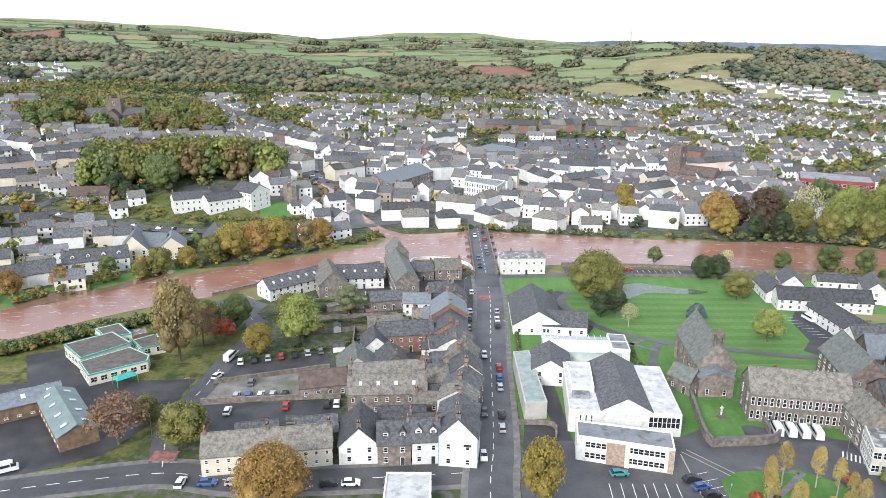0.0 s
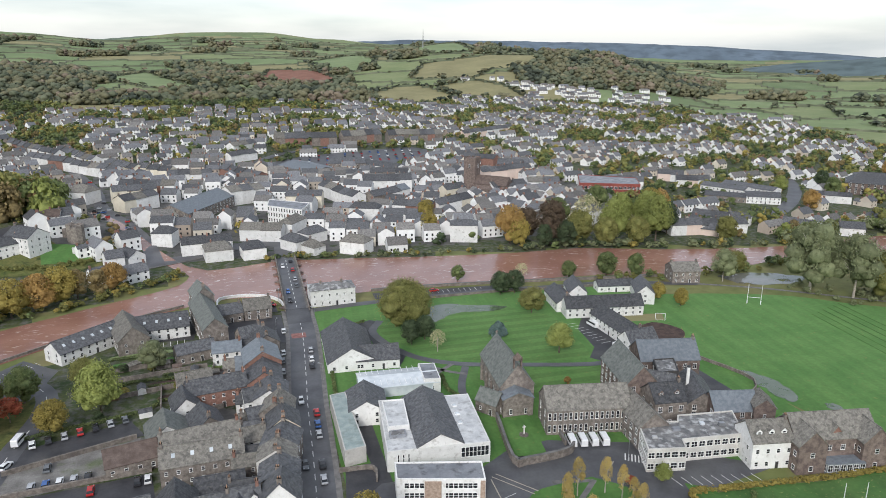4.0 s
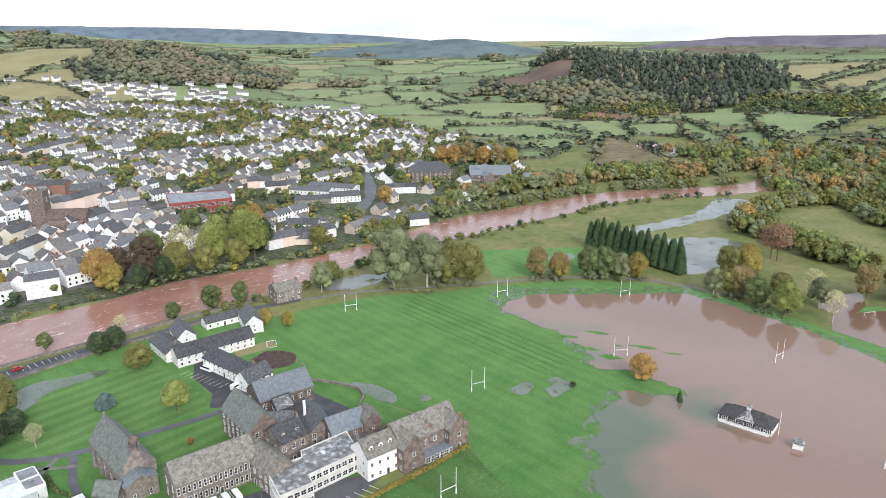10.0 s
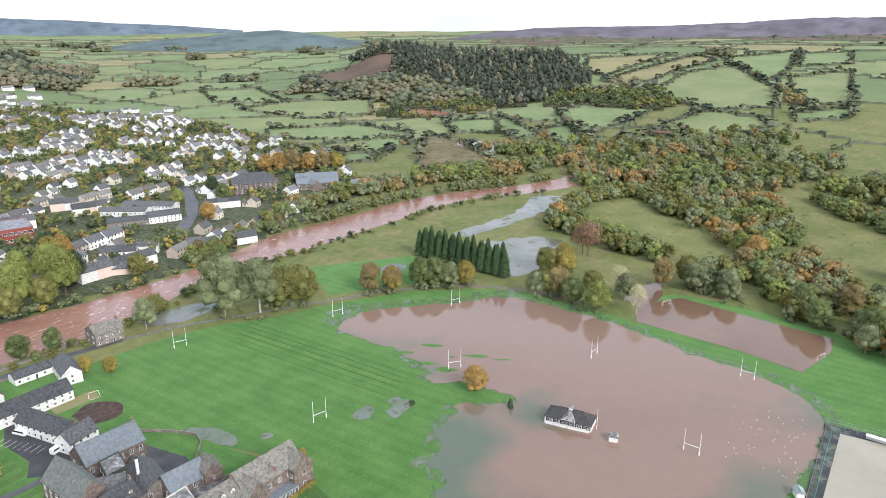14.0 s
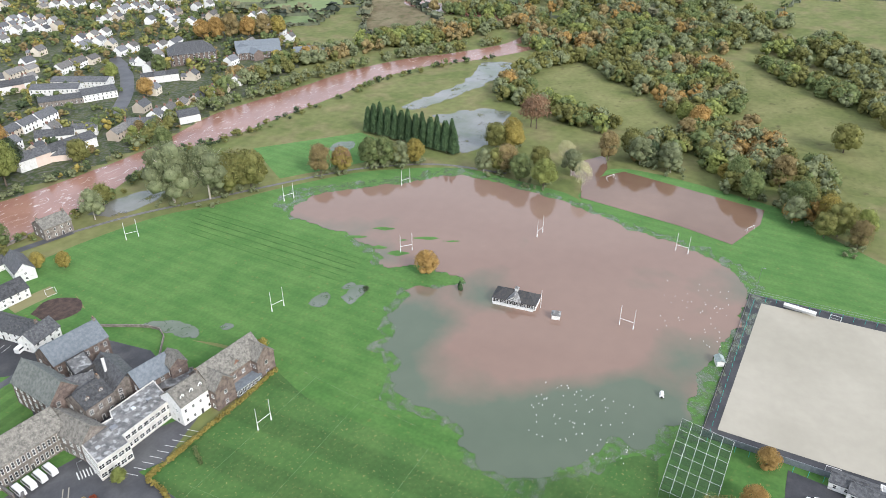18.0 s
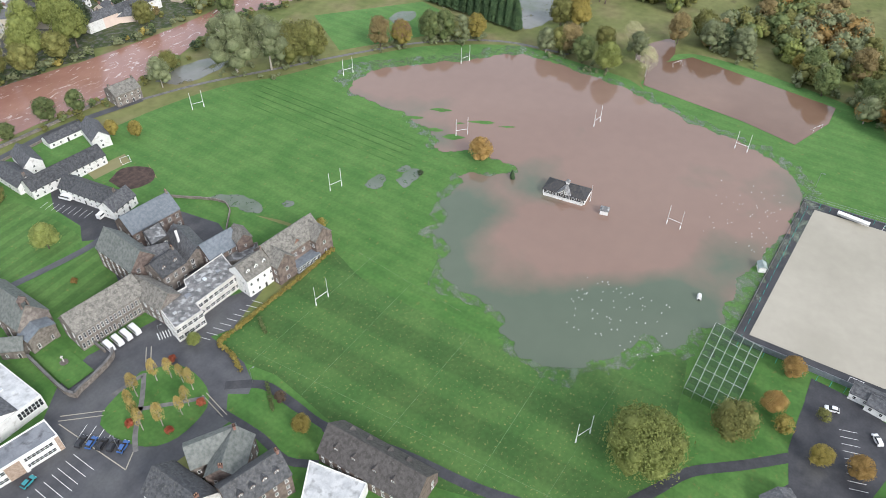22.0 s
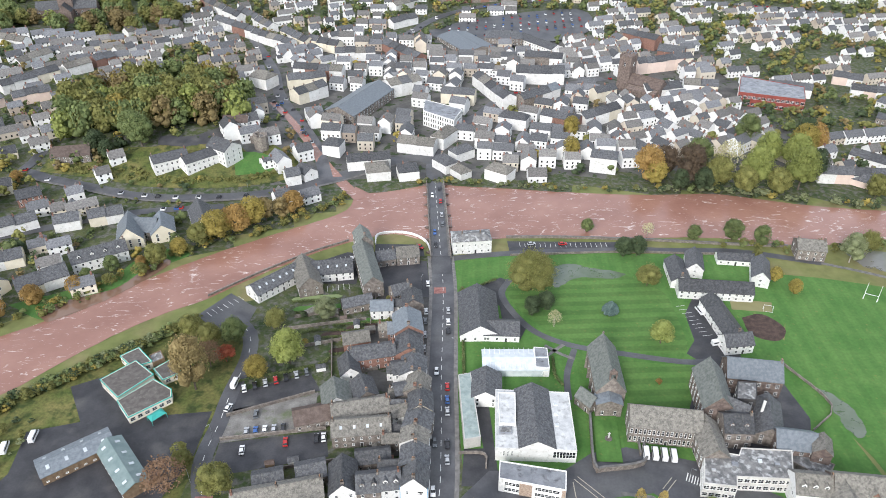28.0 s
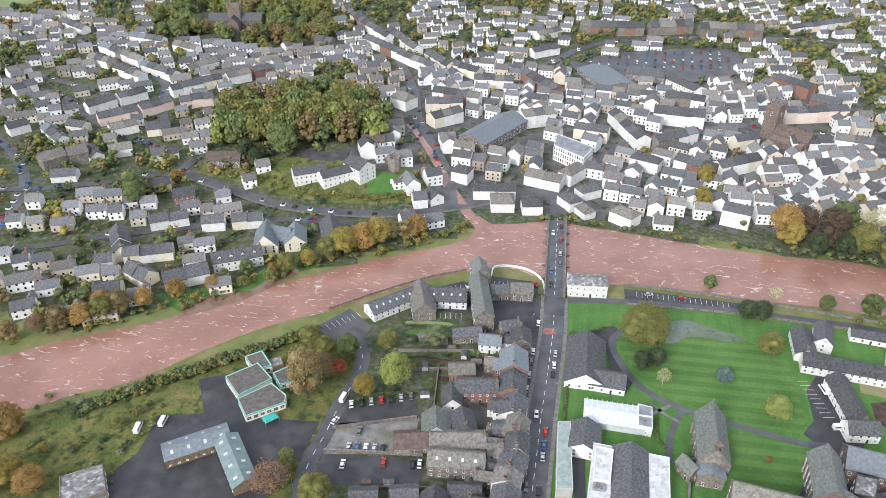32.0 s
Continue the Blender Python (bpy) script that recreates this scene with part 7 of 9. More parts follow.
def terrace(rows, unit=8.5, pick=None, seed=1, hip=0.0):
    """Rows of houses: each row's ridge runs from end to end and is cut into single houses."""
    rng = random.Random(seed)
    for ax, ay, bx, by, w, e, r in rows:
        L = math.dist((ax, ay), (bx, by))
        n = max(1, round(L / unit))
        wall, roof = rng.choice(LOOK)
        for i in range(n):
            if pick:
                wall, roof = rng.choice(pick)
            elif rng.random() < 0.5:
                wall, roof = rng.choice(LOOK)
            step = rng.choice((0, 0, 0.5))
            p = [ax + (bx - ax) * i / n, ay + (by - ay) * i / n, ax + (bx - ax) * (i + 1) / n, ay + (by - ay) * (i + 1) / n]
            mid_house(*p, w, e + step, r + step, wall, roof, f"{wall} rendered town house with {roof.replace('_', ' ')} roof" if wall in ("white", "cream", "pink") else f"{wall} town house with {roof.replace('_', ' ')} roof", hip * (n == 1))
            TAKEN.append(((p[0] + p[2]) / 2, (p[1] + p[3]) / 2, max(w, L / n) * 0.62))


LEFT_BANK = [(-167, 330, -151, 336, 9, 5, 8), (-183, 325, -171, 329, 9, 5, 8), (-212, 319, -194, 330, 9, 5, 8), (-179, 270, -160, 282, 11, 5, 9), (-210, 287, -187, 297, 10, 5, 8), (-201, 277, -186, 270, 10, 5, 9),
             (-232, 359, -221, 364, 9, 5, 8), (-208, 255, -196, 260, 12, 5, 9), (-224, 307, -210, 286, 10, 5, 9), (-250, 395, -235, 403, 9, 4, 7), (-221, 279, -213, 282, 9, 5, 8), (-69, 372, -61, 375, 10, 6, 9), (-61, 384, -54, 375, 9, 4, 7)]
terrace(LEFT_BANK, 9, [("white", "slate"), ("white", "slate"), ("cream", "slate")], 3)
CASTLE_HOTEL = [(-147, 380, -129, 390, 11, 7, 10), (-129, 379, -112, 393, 10, 7, 10), (-114, 399, -101, 389, 13, 9, 13)]
for row in CASTLE_HOTEL:
    house(row[:2], row[2:4], *row[4:], "white", "slate", "white castle hotel range with grey slate roof", "hotel_range", 2, group="hotel")
house((-210, 395), (-188, 398), 12, 5, 9, "stone", "brown_tile", "stone villa with brown roof and white bays", "villa", 2)
house((-114, 428), (-98, 427), 8, 5, 8, "white", "brown_tile", "white half-timbered house by the castle wall", "house", 1)
for row, wall, roof in (((-143, 324, -138, 306, 13, 5, 12), "cream", "blue_slate"), ((-143, 321, -127, 319, 12, 5, 10), "stone", "blue_slate"), ((-128, 327, -123, 312, 12, 5, 10), "cream", "blue_slate"), ((-111, 338, -103, 319, 12, 5, 11), "cream", "slate")):
    house(row[:2], row[2:4], *row[4:], wall, roof, "riverside chapel-like building with steep slate roof", "riverside_hall", 0, win=(1.2, 2.0))
h = house((-161, 289), (-138, 301), 10, 6, 10, "white", "slate", "white villa terrace with gables and dormers", "villa_terrace", 2)
dormers(h, (-9, -3, 3, 9), 10, 6, 10)
house((-213, 350), (-202, 356), 12, 5, 8, "brick", "slate", "bright red brick house with slate roof", "brick_house", 1)
LEFT_HILL_A = [(-378, 540, -348, 529, 9, 6, 9), (-345, 523, -314, 507, 9, 6, 9), (-384, 568, -331, 539, 9, 6, 9), (-326, 533, -290, 516, 9, 6, 9), (-282, 489, -254, 519, 9, 6, 9), (-251, 523, -238, 538, 9, 6, 9), (-237, 542, -227, 555, 10, 6, 9), (-228, 565, -218, 578, 9, 6, 9), (-463, 565, -446, 580, 9, 5, 8), (-458, 625, -423, 606, 9, 5, 8), (-374, 599, -338, 591, 9, 5, 8), (-323, 583, -298, 574, 9, 6, 9)]
LEFT_HILL_B = [(-293, 419, -280, 432, 10, 5, 8), (-270, 427, -256, 435, 11, 5, 9), (-295, 355, -281, 360, 10, 4, 7), (-294, 392, -279, 380, 9, 5, 8), (-278, 392, -266, 400, 9, 5, 8), (-336, 413, -313, 396, 9, 5, 8), (-359, 403, -351, 414, 9, 5, 8), (-341, 441, -334, 447, 9, 5, 8), (-324, 421, -310, 419, 9, 5, 8), (-288, 531, -274, 555, 9, 5, 8), (-424, 495, -415, 510, 9, 5, 8), (-397, 464, -388, 478, 9, 5, 8), (-235, 613, -224, 627, 9, 5, 8)]
LEFT_HILL_C = [(-309, 365, -300, 377, 12, 7, 11), (-297, 376, -288, 384, 12, 7, 11)]
PINK = [(-309, 432, -290, 451, 9, 6, 9), (-288, 452, -274, 472, 9, 6, 9), (-266, 472, -246, 485, 9, 6, 9)]
ROWS_W = [(-327, 447, -315, 465, 9, 6, 9), (-313, 466, -300, 483, 9, 6, 9)]
terrace(LEFT_HILL_A, 8.5, None, 4)
terrace(LEFT_HILL_B, 10, None, 5)
terrace(LEFT_HILL_C, 9, [("stone", "old_slate")], 6)
terrace(PINK, 8, [("pink", "slate")], 7)
terrace(ROWS_W, 7.5, [("white", "slate")], 8)
BRIDGE_END = [(-22, 379, -8, 381, 14, 6, 9), (-3, 378, 9, 380, 12, 6, 9), (-34, 390, -8, 394, 9, 6, 9), (-49, 411, -38, 408, 11, 7, 10), (-2, 418, 21, 411, 12, 7, 10), (22, 417, 32, 432, 10, 8, 11), (22, 394, 30, 383, 10, 6, 9), (31, 399, 43, 407, 9, 6, 9), (32, 383, 38, 374, 8, 4, 7), (52, 378, 64, 369, 11, 7, 10), (67, 453, 85, 445, 10, 8, 11), (-112, 527, -98, 518, 14, 8, 12), (115, 385, 130, 380, 12, 10, 12)]
terrace(BRIDGE_END, 14, [("white", "slate"), ("white", "slate"), ("white", "old_slate")], 9, 3.0)
TOWN_A = [(-86, 515, -59, 523, 12, 9, 12), (-78, 489, -59, 507, 12, 8, 11), (-12, 506, 11, 520, 14, 9, 12), (29, 497, 53, 491, 11, 8, 11), (59, 530, 77, 480, 11, 8, 11), (84, 482, 114, 502, 11, 8, 11), (97, 455, 120, 441, 11, 8, 11), (121, 446, 150, 464, 11, 8, 11), (89, 537, 126, 532, 14, 9, 13), (180, 500, 208, 504, 14, 7, 10), (213, 508, 237, 502, 12, 8, 11), (140, 491, 157, 499, 9, 8, 11), (102, 577, 132, 569, 12, 8, 11)]
TOWN_B = [(-199, 726, -147, 663, 9, 7, 10), (-168, 659, -122, 621, 10, 7, 10), (-152, 688, -115, 639, 10, 7, 10), (-122, 621, -93, 600, 10, 7, 10), (-104, 634, -79, 604, 11, 7, 10), (-80, 611, -53, 598, 11, 7, 10), (-84, 544, -46, 537, 12, 8, 11), (-56, 582, -23, 584, 11, 7, 10), (-14, 607, 15, 571, 12, 7, 10), (-12, 662, 11, 681, 11, 6, 9), (-10, 712, 12, 734, 10, 6, 9), (-212, 639, -195, 637, 12, 6, 9)]
TOWN_C = [(245, 362, 293, 355, 9, 6, 9), (279, 507, 306, 493, 12, 6, 9), (318, 353, 330, 340, 9, 5, 8), (280, 388, 295, 372, 9, 5, 8), (300, 379, 309, 368, 9, 5, 7), (264, 360, 273, 351, 9, 4, 7), (344, 335, 356, 328, 10, 5, 8), (337, 522, 355, 512, 10, 6, 9), (337, 495, 359, 483, 10, 6, 9), (400, 420, 421, 403, 9, 5, 7), (248, 795, 325, 838, 10, 6, 9)]
terrace(TOWN_A, 10, None, 10)
terrace(TOWN_B, 9, None, 11)
terrace(TOWN_C, 10, [("white", "slate"), ("white", "slate"), ("pink", "slate")], 12)
VICTORIAN = [(34, 744, 97, 756, 11, 8, 13), (103, 757, 147, 774, 11, 8, 13), (154, 765, 218, 778, 11, 8, 13)]
terrace(VICTORIAN, 9, [("stone", "slate"), ("stone", "old_slate"), ("brick", "slate")], 13)
terrace([(202, 633, 224, 608, 12, 9, 12), (216, 582, 235, 572, 14, 10, 14)], 12, [("brick", "slate")], 14)
terrace([(188, 552, 237, 565, 11, 9, 12)], 8, [("pink", "slate"), ("cream", "slate")], 15)
house((-44, 456), (-17, 506), 24, 7, 12, "stone", "blue_slate", "stone market hall with long glazed slate roof", "market_hall", 0, win=(1.4, 2.2), spacing=4)
flat_building([(16, 474), (41, 455), (34, 436), (14, 454)], 11, "white", "flat_grey", "pale concrete library with vertical fins", "library", spacing=2.0, storeys=3, winsize=(1.0, 2.2))
house((44, 640), (67, 592), 30, 5, 8, "stone", "blue_slate", "large supermarket with slate-grey roof", "supermarket", 0, gables=False)
house((74, 633), (107, 627), 20, 6, 10, "stone", "slate", "hipped roof store beside the car park", "store", 0, hip=6)
house((108, 630), (132, 594), 14, 6, 9, "white", "slate", "long white store with grey roof", "store", 0)
for row, w in (((346, 470, 363, 441, 14, 6, 8), "white"), ((369, 475, 386, 437, 14, 5, 7), "white"), ((352, 430, 372, 418, 15, 5, 7.5), "white"), ((330, 446, 352, 428, 12, 4, 6), "stone")):
    house(row[:2], row[2:4], *row[4:], w, "slate", "long low works building with grey roof", "works", 0)
house((452, 440), (480, 416), 24, 9, 16, "brownstone", "slate", "large brown stone arts building with hipped slate roof", "arts_building", 0, hip=8, win=(1.4, 2.6), spacing=4)
for row in ((486, 398, 512, 372, 13, 6, 9.5), (502, 412, 528, 384, 13, 6, 9.5), (490, 378, 500, 404, 9, 6, 9), (512, 358, 530, 340, 11, 5, 8)):
    house(row[:2], row[2:4], *row[4:], "brownstone", "blue_slate", "long brick school range with blue-grey roof", "brick_school", 0, win=(1.4, 1.6), spacing=3.0, gables=False)
strip("station_street", [(338, 384), (366, 404), (391, 426), (424, 462), (448, 500)], 10, M["asphalt"], 0.2, None, "broad town street by the works", "road", 8)
TH = [(259, 513), (296, 487), (285, 462), (244, 480)]
th = flat_building(TH, 10, "red_paint", "flat_grey", "low red-clad theatre with grey curved roof", "theatre", "theatre", spacing=3, storeys=2, winsize=(2.4, 2.0))

# the church
church = thing("church", pose(171, 517, 0, 0, 0, -43), "red-brown sandstone church with square tower", "church")
put("tower", Mesh().box(-5, -5, -2, 5, 5, 26, 0, 0.25).mesh("tower", M["brownstone"]), church)
for i in range(4):
    for j in range(4):
        x = -4.3 + j * 2.9
        put("battlement", Mesh().box(-0.65, -0.3, 26, 0.65, 0.3, 27.2).mesh("battlement", M["brownstone"]), church, pose(0, 0, 0, 0, 0, 90 * i) @ pose(x, -4.5, 0))
    put("belfry_window", window_mesh(1.4, 3.0), church, pose(0, 0, 0, 0, 0, 90 * i) @ pose(0, -5.0, 19))
put("nave", wall_mesh(26, 13, 8, 13.5, M["brownstone"]), church, pose(18, 0, 0))
put("nave_roof", roof_mesh(26, 13, 8, 13.5, M["brown_tile"]), church, pose(18, 0, 0))
put("aisle", Mesh().box(6, -10, -1, 30, -6, 5).add([(6, -10, 5), (30, -10, 5), (30, -6, 7.5), (6, -6, 7.5)], [(0, 1, 2, 3)]).mesh("aisle", M["brownstone"]), church)
# the cathedral among the trees
cath = thing("cathedral", pose(-296, 655, terrain(-296, 655), 0, 0, 10), "grey-brown cathedral with low crossing tower among trees", "church")
put("nave", wall_mesh(50, 13, 9, 15, M["brownstone"]), cath)
put("nave_roof", roof_mesh(50, 13, 9, 15, M["slate"]), cath)
put("tower", Mesh().box(-6, -6, 0, 6, 6, 23, 0, 0.3).box(-6, -6, 23, -4, -4, 25.5).box(4, -6, 23, 6, -4, 25.5).box(4, 4, 23, 6, 6, 25.5).box(-6, 4, 23, -4, 6, 25.5).mesh("tower", M["brownstone"]), cath)
put("transept", wall_mesh(34, 11, 9, 14.5, M["brownstone"]), cath, pose(0, 0, 0, 0, 0, 90))
put("transept_roof", roof_mesh(34, 11, 9, 14.5, M["slate"]), cath, pose(0, 0, 0, 0, 0, 90))
for i in range(4):
    put("belfry_window", window_mesh(1.6, 3.4), cath, pose(0, 0, 0, 0, 0, 90 * i) @ pose(0, -5.85, 17.5))
for i in range(10):
    if abs(-22.5 + i * 5) > 6:
        put("window", window_mesh(1.4, 3.6), cath, pose(-22.5 + i * 5, -6.52, 3.5))
# the castle ruin
ruin = thing("castle_ruin", pose(-88, 408, terrain(-88, 408)), "ruined ivy-grown castle tower and curtain wall", "ruin")
tw = Mesh()
for i in range(10):
    a0, a1 = 2 * math.pi * i / 10, 2 * math.pi * (i + 1) / 10
    hh = 9 + 2.5 * noise.noise((i * 0.9, 3, 1))
    tw.prism([(4.5 * math.cos(a0), 4.5 * math.sin(a0)), (4.5 * math.cos(a1), 4.5 * math.sin(a1)), (3.2 * math.cos(a1), 3.2 * math.sin(a1)), (3.2 * math.cos(a0), 3.2 * math.sin(a0))], -3, hh)
put("tower", tw.mesh("tower", M["stone"]), ruin)
for i in range(12):
    put("wall_section", Mesh().box(-5 - 2.2 * (i + 1), 3 + i * 0.8, -4, -5 - 2.2 * i, 4.6 + i * 0.8, 6.5 + 2.2 * noise.noise((i * 0.8, 9, 4))).mesh("wall_section", M["stone"]), ruin)
bd = thing("board", pose(-84, 391, terrain(-84, 391), 0, 0, 5), "plain white display board on the castle lawn", "board")
put("panel", Mesh().box(-3, -0.1, 0.6, 3, 0.1, 4.2).mesh("panel", M["white"]), bd)
for x in (-2.6, 2.6):
    put("leg", Mesh().box(x - 0.1, -0.1, -0.5, x + 0.1, 0.1, 0.6).mesh("leg", M["timber"]), bd)
sheet("castle_bank", [(-215, 384), (-180, 376), (-141, 366), (-92, 367), (-58, 382), (-60, 396), (-80, 412), (-104, 428), (-128, 414), (-150, 404), (-185, 406), (-212, 410)], M["rough"], 0.3, 0.5, None, "scrubby grass bank below the castle", "grass", 4)
sheet("castle_car_park", [(-150, 404), (-126, 402), (-108, 412), (-100, 424), (-110, 428), (-130, 412), (-150, 412)], M["tarmac"], 0.75, 0.0, None, "small hotel car park on the castle hill", "car park", 4)
sheet("castle_lawn", [(-118, 380), (-100, 378), (-78, 384), (-76, 396), (-92, 402), (-108, 396)], M["pitch"], 0.5, 0, None, "sloping castle lawn", "grass", 5)

# ---- the rest of the town, house after house, as one mass ----
def house_mass(name, rows, walls, label, seed):
    rng = random.Random(seed)
    b = Mesh()
    for x, y, ang, L, W, E, R in rows:
        z, c, s = terrain(x, y), math.cos(ang), math.sin(ang)

        def at(px, py, pz):
            return (x + px * c - py * s, y + px * s + py * c, z + pz)
        l, w = L / 2, W / 2
        b.add([at(-l, -w, -3), at(l, -w, -3), at(l, w, -3), at(-l, w, -3), at(-l, -w, E), at(l, -w, E), at(l, w, E), at(-l, w, E), at(-l, 0, R), at(l, 0, R)],
              [(0, 1, 5, 4), (1, 2, 6, 9, 5), (2, 3, 7, 6), (3, 0, 4, 8, 7)], 0)
        k = (R - E) / w * 0.3
        b.add([at(-l - 0.2, -w - 0.3, E - k), at(l + 0.2, -w - 0.3, E - k), at(l + 0.2, 0, R + 0.1), at(-l - 0.2, 0, R + 0.1), at(l + 0.2, w + 0.3, E - k), at(-l - 0.2, w + 0.3, E - k)], [(0, 1, 2, 3), (4, 5, 3, 2)], 1 if rng.random() < 0.6 else 2)
        for q in ((l - 0.7, 0), (-l + 0.7, 0)):
            if rng.random() < 0.6:
                px, py = q
                o = [(px - 0.4, py - 0.6), (px + 0.4, py - 0.6), (px + 0.4, py + 0.6), (px - 0.4, py + 0.6)]
                b.add([at(u, v, R - 1) for u, v in o] + [at(u, v, R + 1.2) for u, v in o], [(4, 5, 6, 7), (0, 1, 5, 4), (1, 2, 6, 5), (2, 3, 7, 6), (3, 0, 4, 7)], 3)
        side = -1 if (-s * -1) * -x + (c * -1) * -y > 0 else 1
        n = max(1, int(L / 3.2))
        for f in range(2 if E > 4.4 else 1):
            for i in range(n):
                px, pz = (i + 0.5) * L / n - l, 1.0 + f * 2.7
                b.add([at(px - 0.5, side * (w + 0.06), pz), at(px + 0.5, side * (w + 0.06), pz), at(px + 0.5, side * (w + 0.06), pz + 1.3), at(px - 0.5, side * (w + 0.06), pz + 1.3)], [(0, 1, 2, 3) if side < 0 else (3, 2, 1, 0)], 4)
    return tagged(put(name, b.mesh(name, [walls, M["slate_i"], M["old_slate_i"], M["brick"], M["glass"]])), label, "houses", "", "stuff")


M["slate_i"] = material("town_slate", (0.105, 0.107, 0.113), (0.175, 0.178, 0.188), 1.2, 0.55, 0.4, spec=0.25, island=0.42, rand=0.0)
M["old_slate_i"] = material("town_old_slate", (0.125, 0.12, 0.115), (0.21, 0.20, 0.19), 1.2, 0.8, 0.4, island=0.3, rand=0.0)
M["white_i"] = material("town_white_render", (0.78, 0.77, 0.75), (0.85, 0.845, 0.83), 0.4, 0.8, 0.08, island=0.07, rand=0.0)
M["mixed_i"] = material("town_mixed_render", (0.42, 0.35, 0.29), (0.72, 0.66, 0.55), 0.03, 0.85, 0.12, island=0.2, rand=0.0)
STREETS = [[(19, 368), (19, 400), (28, 440), (53, 469), (76, 502), (110, 520), (160, 540)], [(-226, 385), (-183, 366), (-141, 356), (-87, 357), (-45, 374), (3, 402)], [(-45, 374), (-55, 415), (-74, 460), (-92, 508), (-105, 560), (-145, 655), (-205, 760)], [(-41, 625), (-1, 642), (30, 690), (75, 730), (162, 760), (261, 778), (333, 752), (450, 700)],
           [(-420, 590), (-350, 545), (-300, 512), (-285, 480), (-270, 450)], [(-34, 368), (-46, 390), (-61, 420), (-80, 458), (-95, 488)], [(160, 540), (240, 520), (330, 440), (420, 380), (520, 360)]]
LANES = [[(-330, 258), (-260, 290), (-215, 314), (-150, 340), (-100, 346)], [(-345, 330), (-285, 348), (-236, 378)], [(-430, 430), (-350, 388), (-305, 340), (-290, 280)], [(-370, 475), (-300, 428), (-245, 408)], [(-440, 520), (-390, 500), (-330, 480), (-300, 460)]]
for line in LANES + STREETS[4:5]:
    strip("hill_lane", line, 6.5, M["asphalt"], 0.18, None, "narrow asphalt lane between the hillside houses", "road", 6)
STREETS += LANES
CASTLE_WOOD = [(-215, 412), (-128, 414), (-104, 440), (-108, 480), (-125, 505), (-155, 520), (-205, 500), (-222, 455)]
CATHEDRAL_WOOD = [(-350, 610), (-240, 600), (-200, 660), (-220, 740), (-360, 740), (-390, 660)]
KEEP_OUT = [CASTLE_WOOD, CATHEDRAL_WOOD, [(-170, 355), (-80, 355), (-80, 410), (-170, 410)], [(20, 645), (79, 700), (185, 730), (178, 650), (118, 615), (50, 610)], [(125, 340), (262, 325), (300, 345), (240, 356), (225, 400), (130, 385)]]
TAKEN += [(-30, 480, 30), (27, 455, 18), (171, 517, 18), (185, 505, 12), (270, 485, 26), (355, 455, 16), (378, 455, 16), (466, 428, 24), (497, 367, 22), (505, 390, 24), (366, 404, 9), (391, 426, 9), (410, 444, 9), (436, 480, 9), (350, 393, 8), (55, 616, 26), (90, 630, 18), (120, 612, 18), (-131, 315, 20), (-107, 328, 14), (-150, 295, 16), (-208, 353, 10), (-200, 396, 16)]


def free(x, y, r):
    return not any((x - a) ** 2 + (y - b) ** 2 < (r + q) ** 2 for a, b, q in TAKEN)


